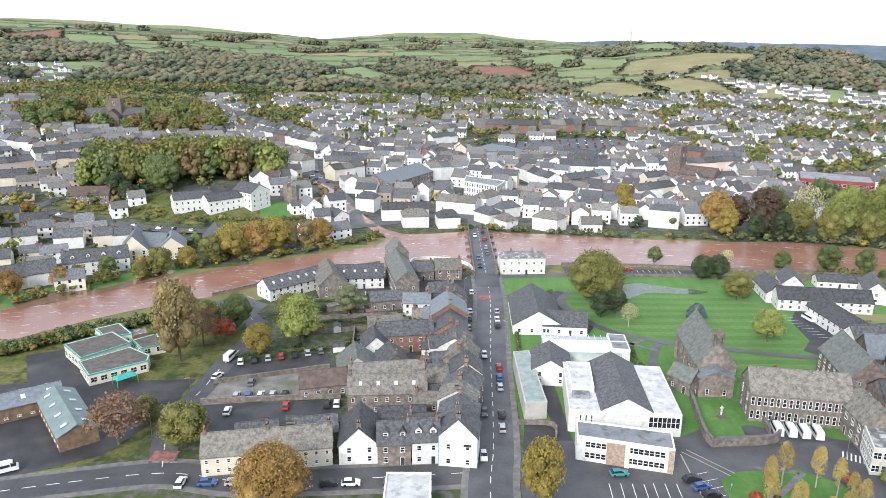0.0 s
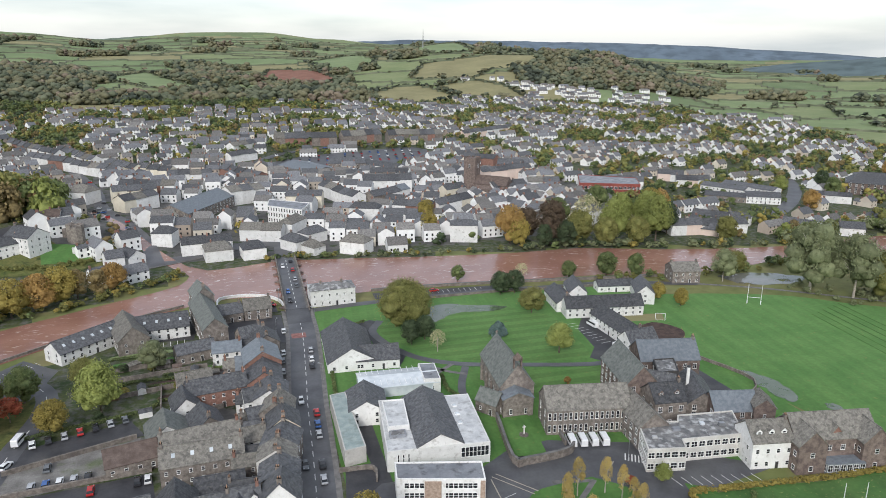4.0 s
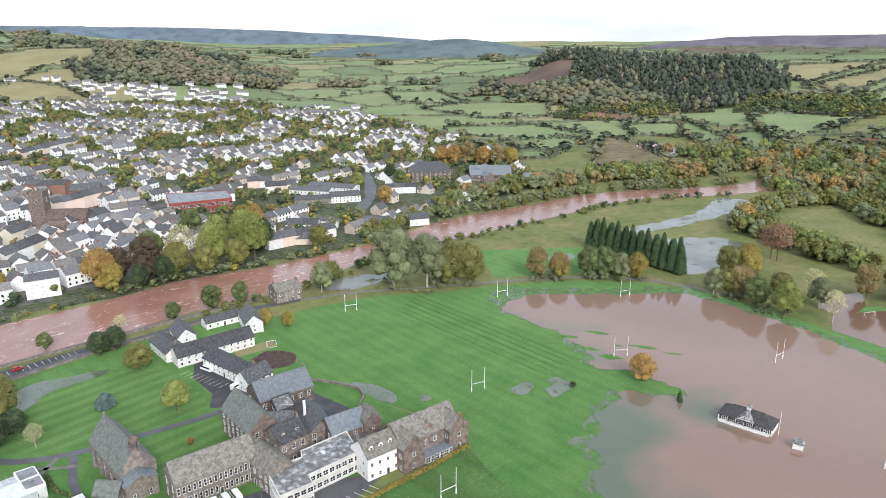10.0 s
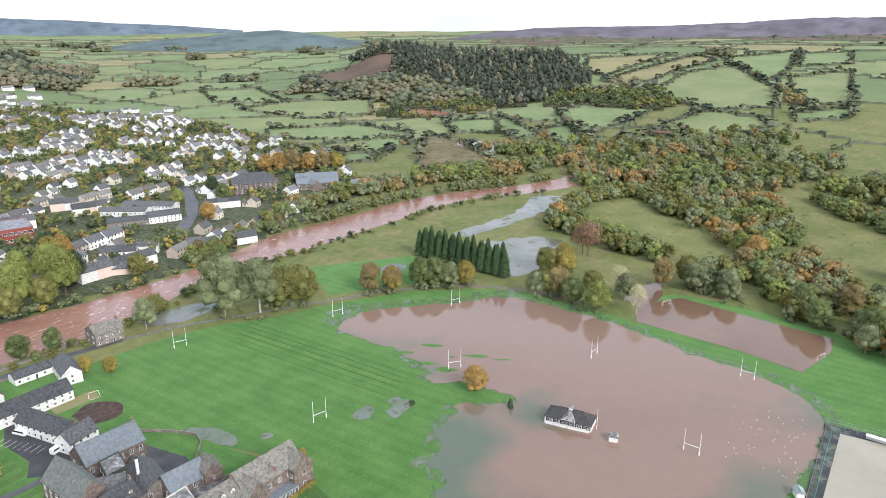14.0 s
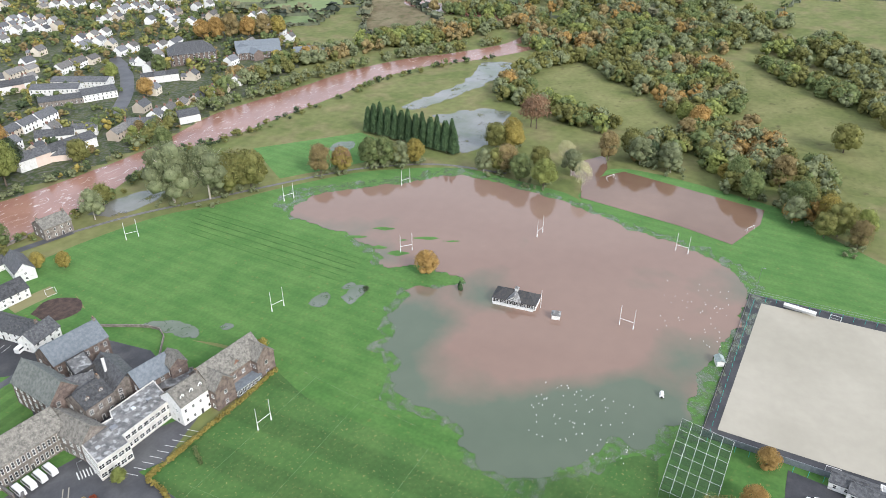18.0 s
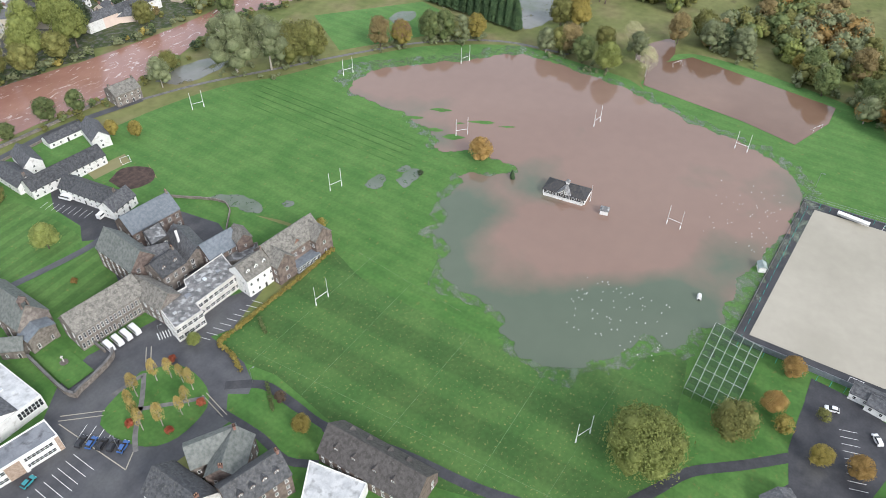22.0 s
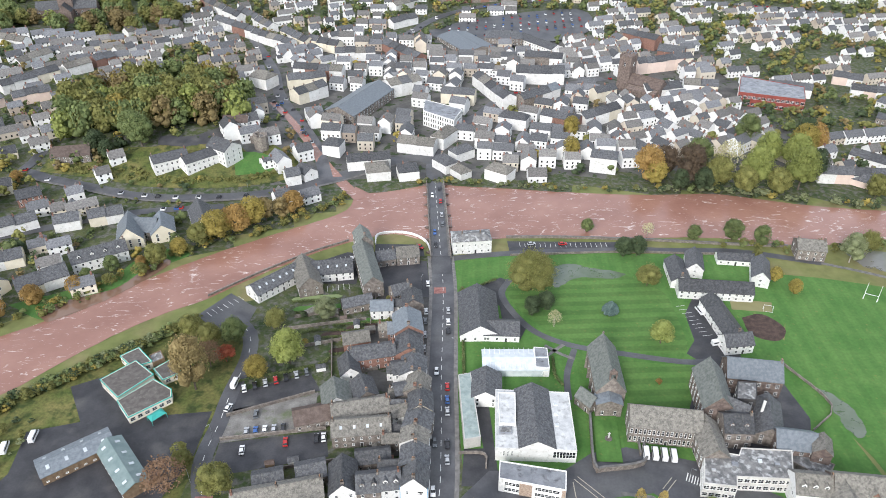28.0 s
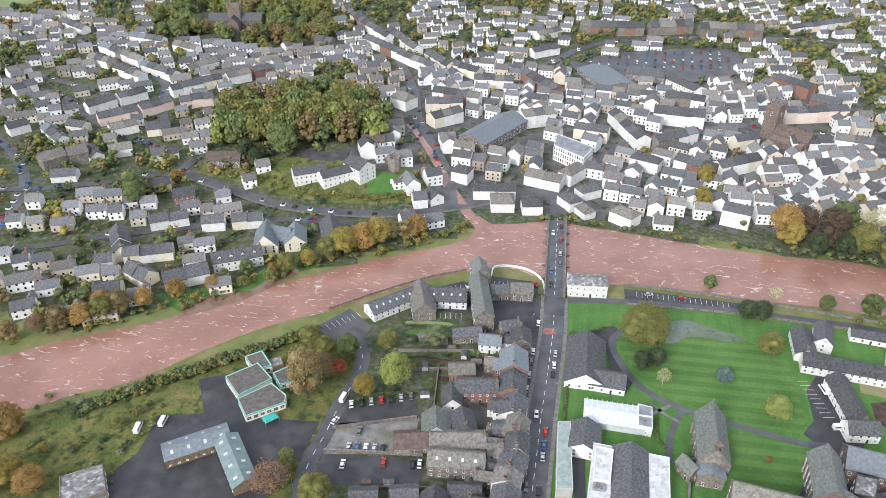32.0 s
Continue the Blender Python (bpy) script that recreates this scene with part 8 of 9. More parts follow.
mass = {"white_i": [], "mixed_i": []}
garden_trees, shrubs = [], []
rng = random.Random(21)
for step_x, step_y, zone, dense in ((12.5, 14.5, "centre", 0.93), (14.5, 21, "suburb", 0.86), (12.5, 17, "left", 0.88)):
    y = 330.0 if zone != "left" else 238.0
    while y < (1180 if zone != "left" else 640):
        x = -560.0
        while x < 760:
            px, py = x + rng.uniform(-2, 2), y + rng.uniform(-2, 2)
            x += step_x
            centre = -110 < px < 250 and 375 < py < 620
            left = px < -112 and py < 640
            if ("centre" if centre else "left" if left else "suburb") != zone or py > 900 and any(inside(px, py, q) for q in (STRAW_A, STRAW_B, STRAW_C, *FAR_WOODS)) or not inside(px, py, TOWN) or any(inside(px, py, q) for q in KEEP_OUT):
                continue
            if any(near_line(px, py, s, 9) for s in STREETS) or near_line(px, py, RIVER_NORTH, 11) or near_line(px, py, RIVER_NORTH_FAR, 22):
                continue
            r, az = math.hypot(px, py), math.degrees(math.atan2(px, py))
            green = noise.noise((px / 70, py / 70, 8))
            if zone == "left" and green > 0.34 or zone == "suburb" and (green > (0.2 if r < 800 else 0.05) or rng.random() > dense) or rng.random() > dense:
                garden_trees.append((px, py))
                continue
            L, W = (rng.uniform(9, 14), rng.uniform(8, 10)) if zone == "centre" else (rng.choice((8, 9, 11, 16)), rng.uniform(7.5, 9))
            E = rng.choice((6, 7, 8)) if zone == "centre" else rng.choice((4.4, 4.8, 5.2))
            if zone == "suburb" and px > 250 and py < 620 and rng.random() < 0.3:
                L, W, E = rng.uniform(18, 30), rng.uniform(11, 15), rng.uniform(4.5, 6.5)
                if not free(px, py, 12):
                    continue
                TAKEN.append((px, py, L * 0.42))
            if not free(px, py, 5.5 if zone != "left" else 4.0):
                continue
            ang = 0.55 * noise.noise((px / 140, py / 140, 3)) + (0.25 if px > 150 else -0.1 if px > -50 else 0.5) + (math.pi / 2 if rng.random() < 0.3 and zone == "centre" else 0)
            tone = "white_i" if rng.random() < (0.62 if zone == "left" else 0.82 if zone == "centre" else 0.78) else "mixed_i"
            mass[tone].append((px, py, ang, L, W, E, E + rng.uniform(2.6, 3.6)))
            if rng.random() < 0.5:
                k, d = rng.choice((-0.25, 0.25)) * L, W / 2 + rng.uniform(1.5, 2.4)
                mass[tone].append((px + k * math.cos(ang) - d * math.sin(ang), py + k * math.sin(ang) + d * math.cos(ang), ang + math.pi / 2, rng.uniform(5, 7), rng.uniform(3.6, 4.6), E - 1.6, E + rng.uniform(-0.2, 0.6)))
            for _ in range(3 if zone != "centre" else 1):
                shrubs.append((px + rng.uniform(-9, 9), py + rng.choice((-1, 1)) * rng.uniform(6, 11)))
        y += step_y
# white estates on the lower slopes
for az0, az1, r0, r1, n in ((17, 33, 1180, 1480, 150), (-34, -27, 1050, 1500, 90), (-8, 12, 1120, 1300, 60), (28, 42, 900, 1200, 130)):
    for _ in range(n):
        a, r = radians(rng.uniform(az0, az1)), rng.uniform(r0, r1)
        px, py = r * math.sin(a), r * math.cos(a)
        if inside(px, py, TOWN) or any(inside(px, py, q) for q in (STRAW_A, STRAW_B, STRAW_C, *FAR_WOODS)):
            continue
        mass["white_i"].append((px, py, 0.4 + rng.uniform(-0.2, 0.2) - a, rng.choice((9, 12, 18)), 8, 5, 8))
house_mass("town_houses", mass["white_i"], M["white_i"], "mass of white rendered houses with grey slate roofs", 1)
house_mass("town_houses", mass["mixed_i"], M["mixed_i"], "mass of stone and colour-washed houses with slate roofs", 2)

# ---- trees ----
NAMED = [("grand", 60, 262, 23), ("dark", 58, 243, 9), ("dark", 64, 246, 9), ("pale", 66, 234, 7), ("oak", 115, 262, 12), ("spruce", 93, 243, 5.6), ("lime", 109, 221, 11), ("dark", 110, 287, 10), ("dark", 117, 287, 10), ("beech", 150, 300, 8), ("beech", 170, 299, 11), ("beech", 97, 311, 7)]
NAMED_B = [("pale", 127, 304, 7), ("lime", -46, 216, 15), ("beech", -71, 231, 11), ("brown", -81, 203, 15), ("oak", -90, 236, 11), ("red", -72, 219, 9), ("gold", -58, 209, 10), ("oak", -62, 154, 13), ("rust", -79, 155, 15), ("bush", -79, 171, 6)]
NAMED_C = [("grand_orange", -36, 131, 17), ("gold", 22, 133, 10), ("grand_lime", 131, -2, 24), ("oak", 152, -22, 14), ("orange", 242, 106, 11.5), ("goldbush", 170, 139, 5), ("darkbush", 219, 123, 3)]
TALL = {(-81, 203): 1.6, (22, 133): 1.5, (-79, 155): 0.85, (-46, 216): 1.1}
for key, x, y, w in NAMED + NAMED_B + NAMED_C:
    tree(key, x, y, w, TALL.get((x, y), 1.0))
for i in range(11):
    a = i * 0.57
    tree("birch", 78 + 9.5 * math.cos(a) + (i % 3), 131 + 8.5 * math.sin(a), 3.0 + (i % 4) * 0.25, 1.35, "birches on the drive island")
tree("orange", 101, 197, 2.6, 1.1, "", "small orange-leaved tree on the quad lawn")
for x, y in ((92, 140), (84, 120), (72, 121), (68, 133)):
    tree("red", x, y, 3.2)
BANK = [("orange", 145, 366, 13), ("gold", 148, 361, 9), ("copper", 167, 360, 13), ("dark", 160, 352, 7), ("olive", 182, 354, 12), ("olive", 196, 348, 10), ("pale", 190, 362, 12), ("lime", 229, 350, 14), ("lime", 236, 372, 13), ("gold", 250, 392, 12), ("orange", 262, 400, 11), ("dark", 256, 402, 11), ("beech", 222, 410, 11), ("gold", 112, 430, 8), ("gold", 105, 398, 8)]
BANK += [("beech", 176, 372, 12), ("lime", 205, 356, 13), ("dark", 172, 350, 8), ("oak", 214, 345, 10), ("dark", 244, 362, 10), ("copper", 157, 372, 10), ("oak", 268, 338, 9), ("lime", 222, 380, 12)]
for key, x, y, w in BANK:
    tree("oak" if key == "olive" else key, x, y, w * 1.45, 1.25)
FIELD_EDGE = [("willow", 251, 254, 20), ("willow", 262, 240, 18), ("oak", 272, 234, 15), ("oak", 281, 228, 15), ("brown", 312, 204, 10), ("gold", 320, 195, 9), ("beech", 332, 184, 10), ("beech", 337, 177, 10), ("willow", 342, 170, 9), ("gold", 348, 163, 9)]
FIELD_EDGE_B = [("beech", 366, -40, 11), ("oak", 352, -58, 12), ("brown", 398, 62, 10), ("oak", 408, 50, 12), ("willow", 220, 276, 10), ("oak", 233, 284, 8), ("beech", 182, 292, 7), ("gold", 176, 262, 5), ("gold", 181, 252, 5), ("bush", 176, 282, 4), ("beech", 300, 305, 9), ("bush", 296, 232, 5)]
for key, x, y, w in FIELD_EDGE + FIELD_EDGE_B:
    tree(key, x, y, w * 1.32, 1.22)
for key, x, y, w in (("olive", 356, 116, 13), ("willow", 352, 122, 12), ("oak", 388, 128, 15), ("gold", 402, 123, 13), ("rust", 431, 116, 18), ("willow", 368, 76, 13), ("pale", 352, 66, 11), ("oak", 342, 172, 12), ("willow", 336, 182, 13), ("rust", 320, 195, 12), ("willow", 404, 48, 13), ("dark", 403, 39, 11), ("willow", 396, 26, 12), ("beech", 391, -9, 13), ("willow", 358, -38, 12), ("oak", 348, -52, 12), ("brown", 342, -66, 11), ("oak", 378, -43, 14), ("gold", 366, -53, 12), ("lime", 354, -68, 12), ("brown", 401, -31, 14)):
    tree("oak" if key == "olive" else key, x, y, w, 1.2)
for key, x, y, w in (("orange", 524, 466, 17), ("orange", 532, 456, 18), ("brown", 540, 446, 18), ("orange", 550, 434, 17), ("brown", 558, 422, 17), ("gold", 566, 412, 16), ("beech", 425, 425, 12), ("lime", 398, 447, 11), ("orange", 376, 392, 13), ("dark", 440, 452, 12)):
    tree(key, x, y, w, 1.15)
rng = random.Random(61)
under = []
for key, x, y, w in FIELD_EDGE + [("", 356, 112, 14), ("", 347, 88, 12), ("", 390, 120, 14), ("", 402, 40, 12), ("", 394, 22, 10), ("", 384, -30, 14), ("", 360, -46, 12), ("", 338, -66, 10)]:
    for _ in range(7):
        d = rng.uniform(2.5, 5.5)
        under.append((x + rng.uniform(-0.6, 0.6) * w, y + rng.uniform(-0.5, 0.6) * w, d, d * 0.85))
clumps("undergrowth", under, "grey", "tangled undergrowth below the field-edge trees", 80, 0.14, 41, "bushes", 7, core=0.9)
for i in range(25):
    u = i / 24
    tree("fir", 381 - 11 * u + (i % 2) * 2.5, 212 - 64 * u, 5.6, 0.98 + 0.07 * (i * 5 % 4), "conifer row on the meadow")
LEFTBANK_TREES = [("gold", -80, 327, 12), ("orange", -87, 321, 12), ("brown", -66, 334, 8), ("orange", -60, 339, 10), ("gold", -96, 314, 12), ("oak", -104, 309, 10), ("gold", -112, 300, 7), ("oak", -121, 293, 9), ("brown", -74, 331, 9), ("bush", -127, 283, 6), ("bush", -138, 275, 6), ("orange", -152, 270, 7), ("orange", -168, 262, 8), ("orange", -180, 252, 8), ("brown", -188, 245, 9)]
LEFTBANK_B = [("oak", -194, 240, 10), ("orange", -202, 234, 9), ("brown", -210, 229, 9), ("beech", -150, 279, 5), ("beech", -141, 287, 6), ("orange", -128, 290, 5), ("beech", -232, 340, 10), ("beech", -238, 350, 10), ("orange", -222, 372, 6), ("dark", -186, 402, 10), ("dark", -178, 395, 8), ("beech", -160, 405, 14), ("beech", -166, 412, 13), ("orange", -190, 165, 12)]
for key, x, y, w in LEFTBANK_TREES + LEFTBANK_B:
    tree(key, x, y, w * 1.3, 1.05)
rng = random.Random(31)
thicket = {"olive": [], "green": [], "dark": [], "gold": [], "grey": []}
for i in range(60):
    w = rng.uniform(1.5, 4.5)
    thicket[rng.choice(("olive", "green", "dark", "grey"))].append((rng.uniform(-190, -136), rng.uniform(140, 190), w, w * 0.7))
for i in range(230):
    u = i / 229
    w = rng.uniform(3.0, 6.0)
    thicket[rng.choice(("olive", "green", "dark", "grey", "olive", "gold" if i % 4 == 0 else "green"))].append((-172 + 80 * u + rng.uniform(-1.5, 3), 182 + 64 * u + rng.uniform(-3, 2), w, w * 0.9))
for i in range(120):
    p = RIVER_SOUTH[-5:] + RIVER_SOUTH_FAR[:7]
    u = rng.uniform(0, len(p) - 1.001)
    a, b, t = p[int(u)], p[int(u) + 1], u % 1
    w = rng.uniform(3, 7.5)
    thicket[rng.choice(("olive", "green", "olive", "dark"))].append((a[0] + (b[0] - a[0]) * t + rng.uniform(-4, 4), a[1] + (b[1] - a[1]) * t - rng.uniform(2, 9), w, w * 0.8))
for i in range(270):
    p = RIVER_NORTH[14:] + RIVER_NORTH_FAR[:6]
    u = rng.uniform(0, len(p) - 1.001)
    a, b, t = p[int(u)], p[int(u) + 1], u % 1
    w = rng.uniform(2.5, 5) if a[0] < 120 else rng.uniform(4, 8) if a[0] < 290 else rng.uniform(6, 11)
    thicket[rng.choice(("olive", "green", "grey", "grey", "gold" if a[0] < 290 else "olive", "dark" if a[0] < 290 else "grey"))].append((a[0] + (b[0] - a[0]) * t + rng.uniform(-3, 3), a[1] + (b[1] - a[1]) * t + rng.uniform(2, 6 if a[0] < 290 else 13), w, w * (0.8 if a[0] < 290 else 1.0)))
for i in range(130):
    p = RIVER_NORTH[1:11]
    u = rng.uniform(0, len(p) - 1.001)
    a, b, t = p[int(u)], p[int(u) + 1], u % 1
    w = rng.uniform(2.5, 6)
    thicket[rng.choice(("olive", "green", "gold", "olive"))].append((a[0] + (b[0] - a[0]) * t - rng.uniform(0, 6), a[1] + (b[1] - a[1]) * t + rng.uniform(4, 13), w, w * 0.8))
for key, rows in thicket.items():
    clumps("riverside_thicket", rows, key, f"riverside thicket of {key} bushes", 80, 0.14, 14, "bushes", 7, core=0.9)
for _ in range(16):
    x, y = rng.uniform(-52, -2), rng.uniform(212, 258)
    if free(x, y, 1.0) and not (-46 < x < -18 and y > 256):
        tree(rng.choice(("bush", "darkbush", "goldbush", "bush", "oak")), x, y, rng.uniform(2, 4.2), 1.0, "garden bushes")
# woods as one mass each
wood = {"olive": [], "green": [], "brown": [], "gold": [], "dark": [], "lime": [], "grey": [], "orange": []}
big = {"olive": [], "green": [], "brown": [], "gold": [], "lime": []}
for poly, n, w0, w1 in ((CASTLE_WOOD, 95, 15, 21), (CATHEDRAL_WOOD, 120, 13, 19), ([(300, 332), (380, 334), (414, 347), (400, 356), (310, 345)], 40, 6, 9)):
    xs, ys = [p[0] for p in poly], [p[1] for p in poly]
    while n:
        x, y = rng.uniform(min(xs), max(xs)), rng.uniform(min(ys), max(ys))
        if inside(x, y, poly) and not (poly is CASTLE_WOOD and (y < 418 and x > -180 or near_line(x, y, [(-230, 440), (-226, 385)], 8))) and not (poly is CATHEDRAL_WOOD and abs(x + 296) < 30 and abs(y - 655) < 22):
            w = rng.uniform(w0, w1)
            w *= 1.0 if poly is not CASTLE_WOOD else 1.1
            big[rng.choice(("olive", "green", "olive", "green", "green", "lime" if rng.random() < 0.45 else "olive", "gold" if rng.random() < 0.35 else "brown"))].append((x, y, w, w * (1.25 if poly is CASTLE_WOOD else 1.1)))
            n -= 1
# the wooded slope beyond the flooded fields
SLOPE_A = [[(589, 123), (545, 102), (513, 66), (485, 39), (473, 26), (473, 12), (521, -5), (572, 6), (619, 24), (621, 61), (607, 110)], [(469, 164), (529, 169), (585, 162), (603, 127), (585, 122), (557, 153), (503, 152), (479, 124), (471, 91), (450, 69), (439, 71), (445, 97), (455, 117), (470, 144)], [(409, 53), (434, 43), (458, 23), (471, 2), (447, -4), (419, 29), (391, 38)]]
SLOPE_B = [[(476, 3), (487, -11), (443, -32), (433, -54), (400, -58), (365, -55), (357, -35), (393, -31), (414, -17), (442, -4)], [(619, 1), (577, -35), (533, -80), (514, -93), (556, -96), (580, -66), (606, -34), (627, -1)], [(644, -14), (576, -97), (644, -100), (700, -60), (690, 10)], [(616, 156), (685, 144), (717, 89), (767, 21), (740, -34), (640, 20), (622, 81), (608, 114)]]
SLOPE_C = [[(379, 345), (414, 347), (502, 325), (554, 298), (633, 232), (661, 220), (679, 243), (624, 311), (524, 345), (441, 367)], [(590, 165), (640, 150), (720, 210), (760, 300), (720, 330), (680, 230)], [(720, 140), (790, 120), (860, 60), (840, 10), (780, 40), (740, 90)]]
SLOPE_D = [[(434, 17), (495, 27), (470, 0), (400, -25), (375, -17), (382, -3)], [(791, 282), (788, 162), (649, 61), (625, 128), (678, 172), (717, 266)], [(788, 162), (856, 79), (696, -5), (650, 20)]]
for poly, n in zip(SLOPE_A + SLOPE_B + SLOPE_C + SLOPE_D, (210, 150, 46, 92, 66, 130, 210, 230, 130, 120, 60, 120, 90)):
    xs, ys = [p[0] for p in poly], [p[1] for p in poly]
    while n:
        x, y = rng.uniform(min(xs), max(xs)), rng.uniform(min(ys), max(ys))
        if inside(x, y, poly):
            w = rng.uniform(8, 14)
            tint = noise.noise((x / 38, y / 38, 31)) + rng.uniform(-0.2, 0.2)
            wood["orange" if tint > 0.5 else "brown" if tint > 0.3 else "grey" if tint > 0.02 else "olive" if tint > -0.22 else "green" if tint > -0.42 else "lime"].append((x, y, w, w * 1.05))
            n -= 1
for key, rows in near_far_wood.items():
    clumps("wood", rows, key, f"hedgerow trees and copses of {key} crowns", 34, 0.26, 28, "wood", 4, core=0.8)
for key, rows in wood.items():
    clumps("wood", rows, key, f"woodland of {key} autumn crowns", 150, 0.12, 8, "wood", 9, core=0.98)
for key, rows in big.items():
    clumps("wood", rows, key, f"tall dense woodland of {key} crowns", 330, 0.1, 18, "wood", 18, core=0.76)
gt = {"olive": [], "green": [], "brown": [], "gold": [], "dark": []}
for _ in range(4200):
    x, y = rng.uniform(-540, 720), rng.uniform(300, 1150)
    if inside(x, y, TOWN) and free(x, y, 1.5) and (x < -115 or y > 610 or x > 255) and not any(near_line(x, y, q, 6) for q in STREETS) and not inside(x, y, KEEP_OUT[3]):
        w = rng.uniform(2.4, 5.5) * (1.7 if rng.random() < 0.22 else 1)
        gt[rng.choice(("olive", "green", "olive", "brown", "gold" if rng.random() < 0.35 else "green", "dark", "green"))].append((x, y, w, w * rng.uniform(0.7, 1.0)))
for x, y in garden_trees:
    for _ in range(4 if y > 620 or x < -150 or x > 250 else 1):
        w = rng.uniform(5, 10)
        gt[rng.choice(("olive", "green", "olive", "brown", "gold" if rng.random() < 0.35 else "green", "dark", "green"))].append((x + rng.uniform(-7, 7), y + rng.uniform(-8, 8), w, w * rng.uniform(0.8, 1.1)))
for _ in range(1500):
    x, y = rng.uniform(-420, -112), rng.uniform(262, 640)
    if inside(x, y, TOWN) and free(x, y, 1.0) and not any(near_line(x, y, q, 5) for q in STREETS) and not any(inside(x, y, q) for q in KEEP_OUT[:3]):
        w = rng.uniform(2.0, 4.5) * (1.8 if rng.random() < 0.15 else 1)
        gt[rng.choice(("olive", "green", "dark", "green", "brown"))].append((x, y, w, w * rng.uniform(0.7, 1.0)))
for x, y in shrubs:
    w = rng.uniform(1.4, 3.6)
    gt[rng.choice(("olive", "green", "dark", "dark", "green", "gold" if rng.random() < 0.3 else "dark"))].append((x, y, w, w * 0.8))
for key, rows in gt.items():
    clumps("garden_trees", rows, key, f"{key} garden trees between the houses", 26, 0.24, 9, "trees", 5, core=1.15)
for key, x, y, w in (("brown", -229, 219, 10), ("rust", -219, 225, 10), ("brown", -212, 232, 9), ("orange", -205, 238, 10), ("orange", -200, 248, 10), ("gold", -175, 145, 12), ("orange", -164, 142, 12), ("orange", -182, 137, 13), ("bush", -150, 176, 6), ("bush", -146, 184, 5), ("bush", -160, 165, 5), ("goldbush", -172, 160, 5)):
    tree(key, x, y, w)
for key, x, y, w in (("orange", 184, -34, 8), ("orange", 167, -31, 8), ("goldbush", 161, -35, 7), ("bush", 171, -45, 5), ("gold", 155, -46, 7), ("orange", 156, -56, 8), ("orange", 146, -64, 7), ("gold", 147, -71, 7), ("lime", 101, 139, 5), ("copper", 97, 100, 4), ("gold", 92, 88, 6)):
    tree(key, x, y, w)
for key, x, y, w in (("oak", -81, 230, 11), ("rust", -78, 216, 12), ("oak", -55, 240, 10), ("willow", -34, 245, 11), ("oak", -76, 165, 8)):
    tree(key, x, y, w)
for key, x, y, w in (("oak", 464, -64, 18), ("oak", 508, -91, 16), ("rust", 432, 120, 17), ("gold", 391, 118, 14), ("brown", 357, 110, 14), ("beech", 350, 100, 13), ("lime", 345, 85, 15), ("pale", 378, 82, 12), ("oak", 374, 96, 12), ("willow", 400, 44, 15), ("willow", 402, 28, 14), ("beech", 376, -17, 13), ("gold", 399, -2, 8), ("brown", 446, 25, 13), ("orange", 470, 20, 15), ("lime", 478, 30, 12)):
    tree(key, x, y, w, 1.1)
bank = []
rng = random.Random(91)
for _ in range(150):
    u = rng.random()
    x = -205 + 140 * u
    y = float(np.interp(x, [-205, -180, -141, -92, -60], [384, 379, 369, 371, 386])) + rng.uniform(0, 9) * (0.6 if x > -150 else 1)
    bank.append((x, y, rng.uniform(2, 5), rng.uniform(1.5, 3.6)))
clumps("bank_shrubs", bank, "olive", "scrub and bushes on the castle bank", 70, 0.16, 33, "bushes", 6, core=0.85)
# clipped hedges
hedge = []
for line in ([(161, 127), (140, 128.6), (113, 131.5), (105, 132), (103.5, 126), (100, 119)],):
    for p in smooth_line(line, 1.1):
        hedge.append((p.x, p.y, 2.5, 2.0))
clumps("clipped_hedge", hedge, "gold", "long clipped golden beech hedge", 70, 0.2, 11, "hedge", 5, core=0.9)

# garden strips behind the terraces
rng = random.Random(77)
beds = ((-48, 250, 26, 4), (-30, 240, 22, 3), (-34, 232, 20, 3), (-30, 221, 18, 3.5), (-24, 236, 12, 3), (-50, 258, 20, 3))
for x, y, L, w in beds:
    sheet("garden_plot", [(x, y), (x + L, y + 1.5), (x + L, y + 1.5 + w), (x, y + w)], M[rng.choice(("field1", "soil", "pitch", "field0"))], 0.07, 0.2, None, "long narrow garden plot behind the terrace", "garden", 1.5, seed=int(x) + 99)
rows = []
for x, y, L, w in beds:
    for q in range(int(L / 1.0)):
        rows.append((x + q * 1.0, y - 0.6 + q * 1.5 / L, 1.5, 1.4))
for line in ([(-66, 206), (-36, 214), (-30, 218)], [(-52, 231), (-40, 236), (-26, 236)], [(28, 264), (24.6, 205)], [(27, 262), (34, 264), (44, 270)], [(62, 214), (61, 204), (63, 198)], [(100, 108), (93, 100)], [(120, 128), (116, 122)]):
    for p in smooth_line(line, 1.0):
        rows.append((p.x, p.y, 1.7, 1.5))
clumps("garden_hedge", rows, "green", "clipped green garden hedges between plots", 60, 0.26, 21, "hedge", 7)

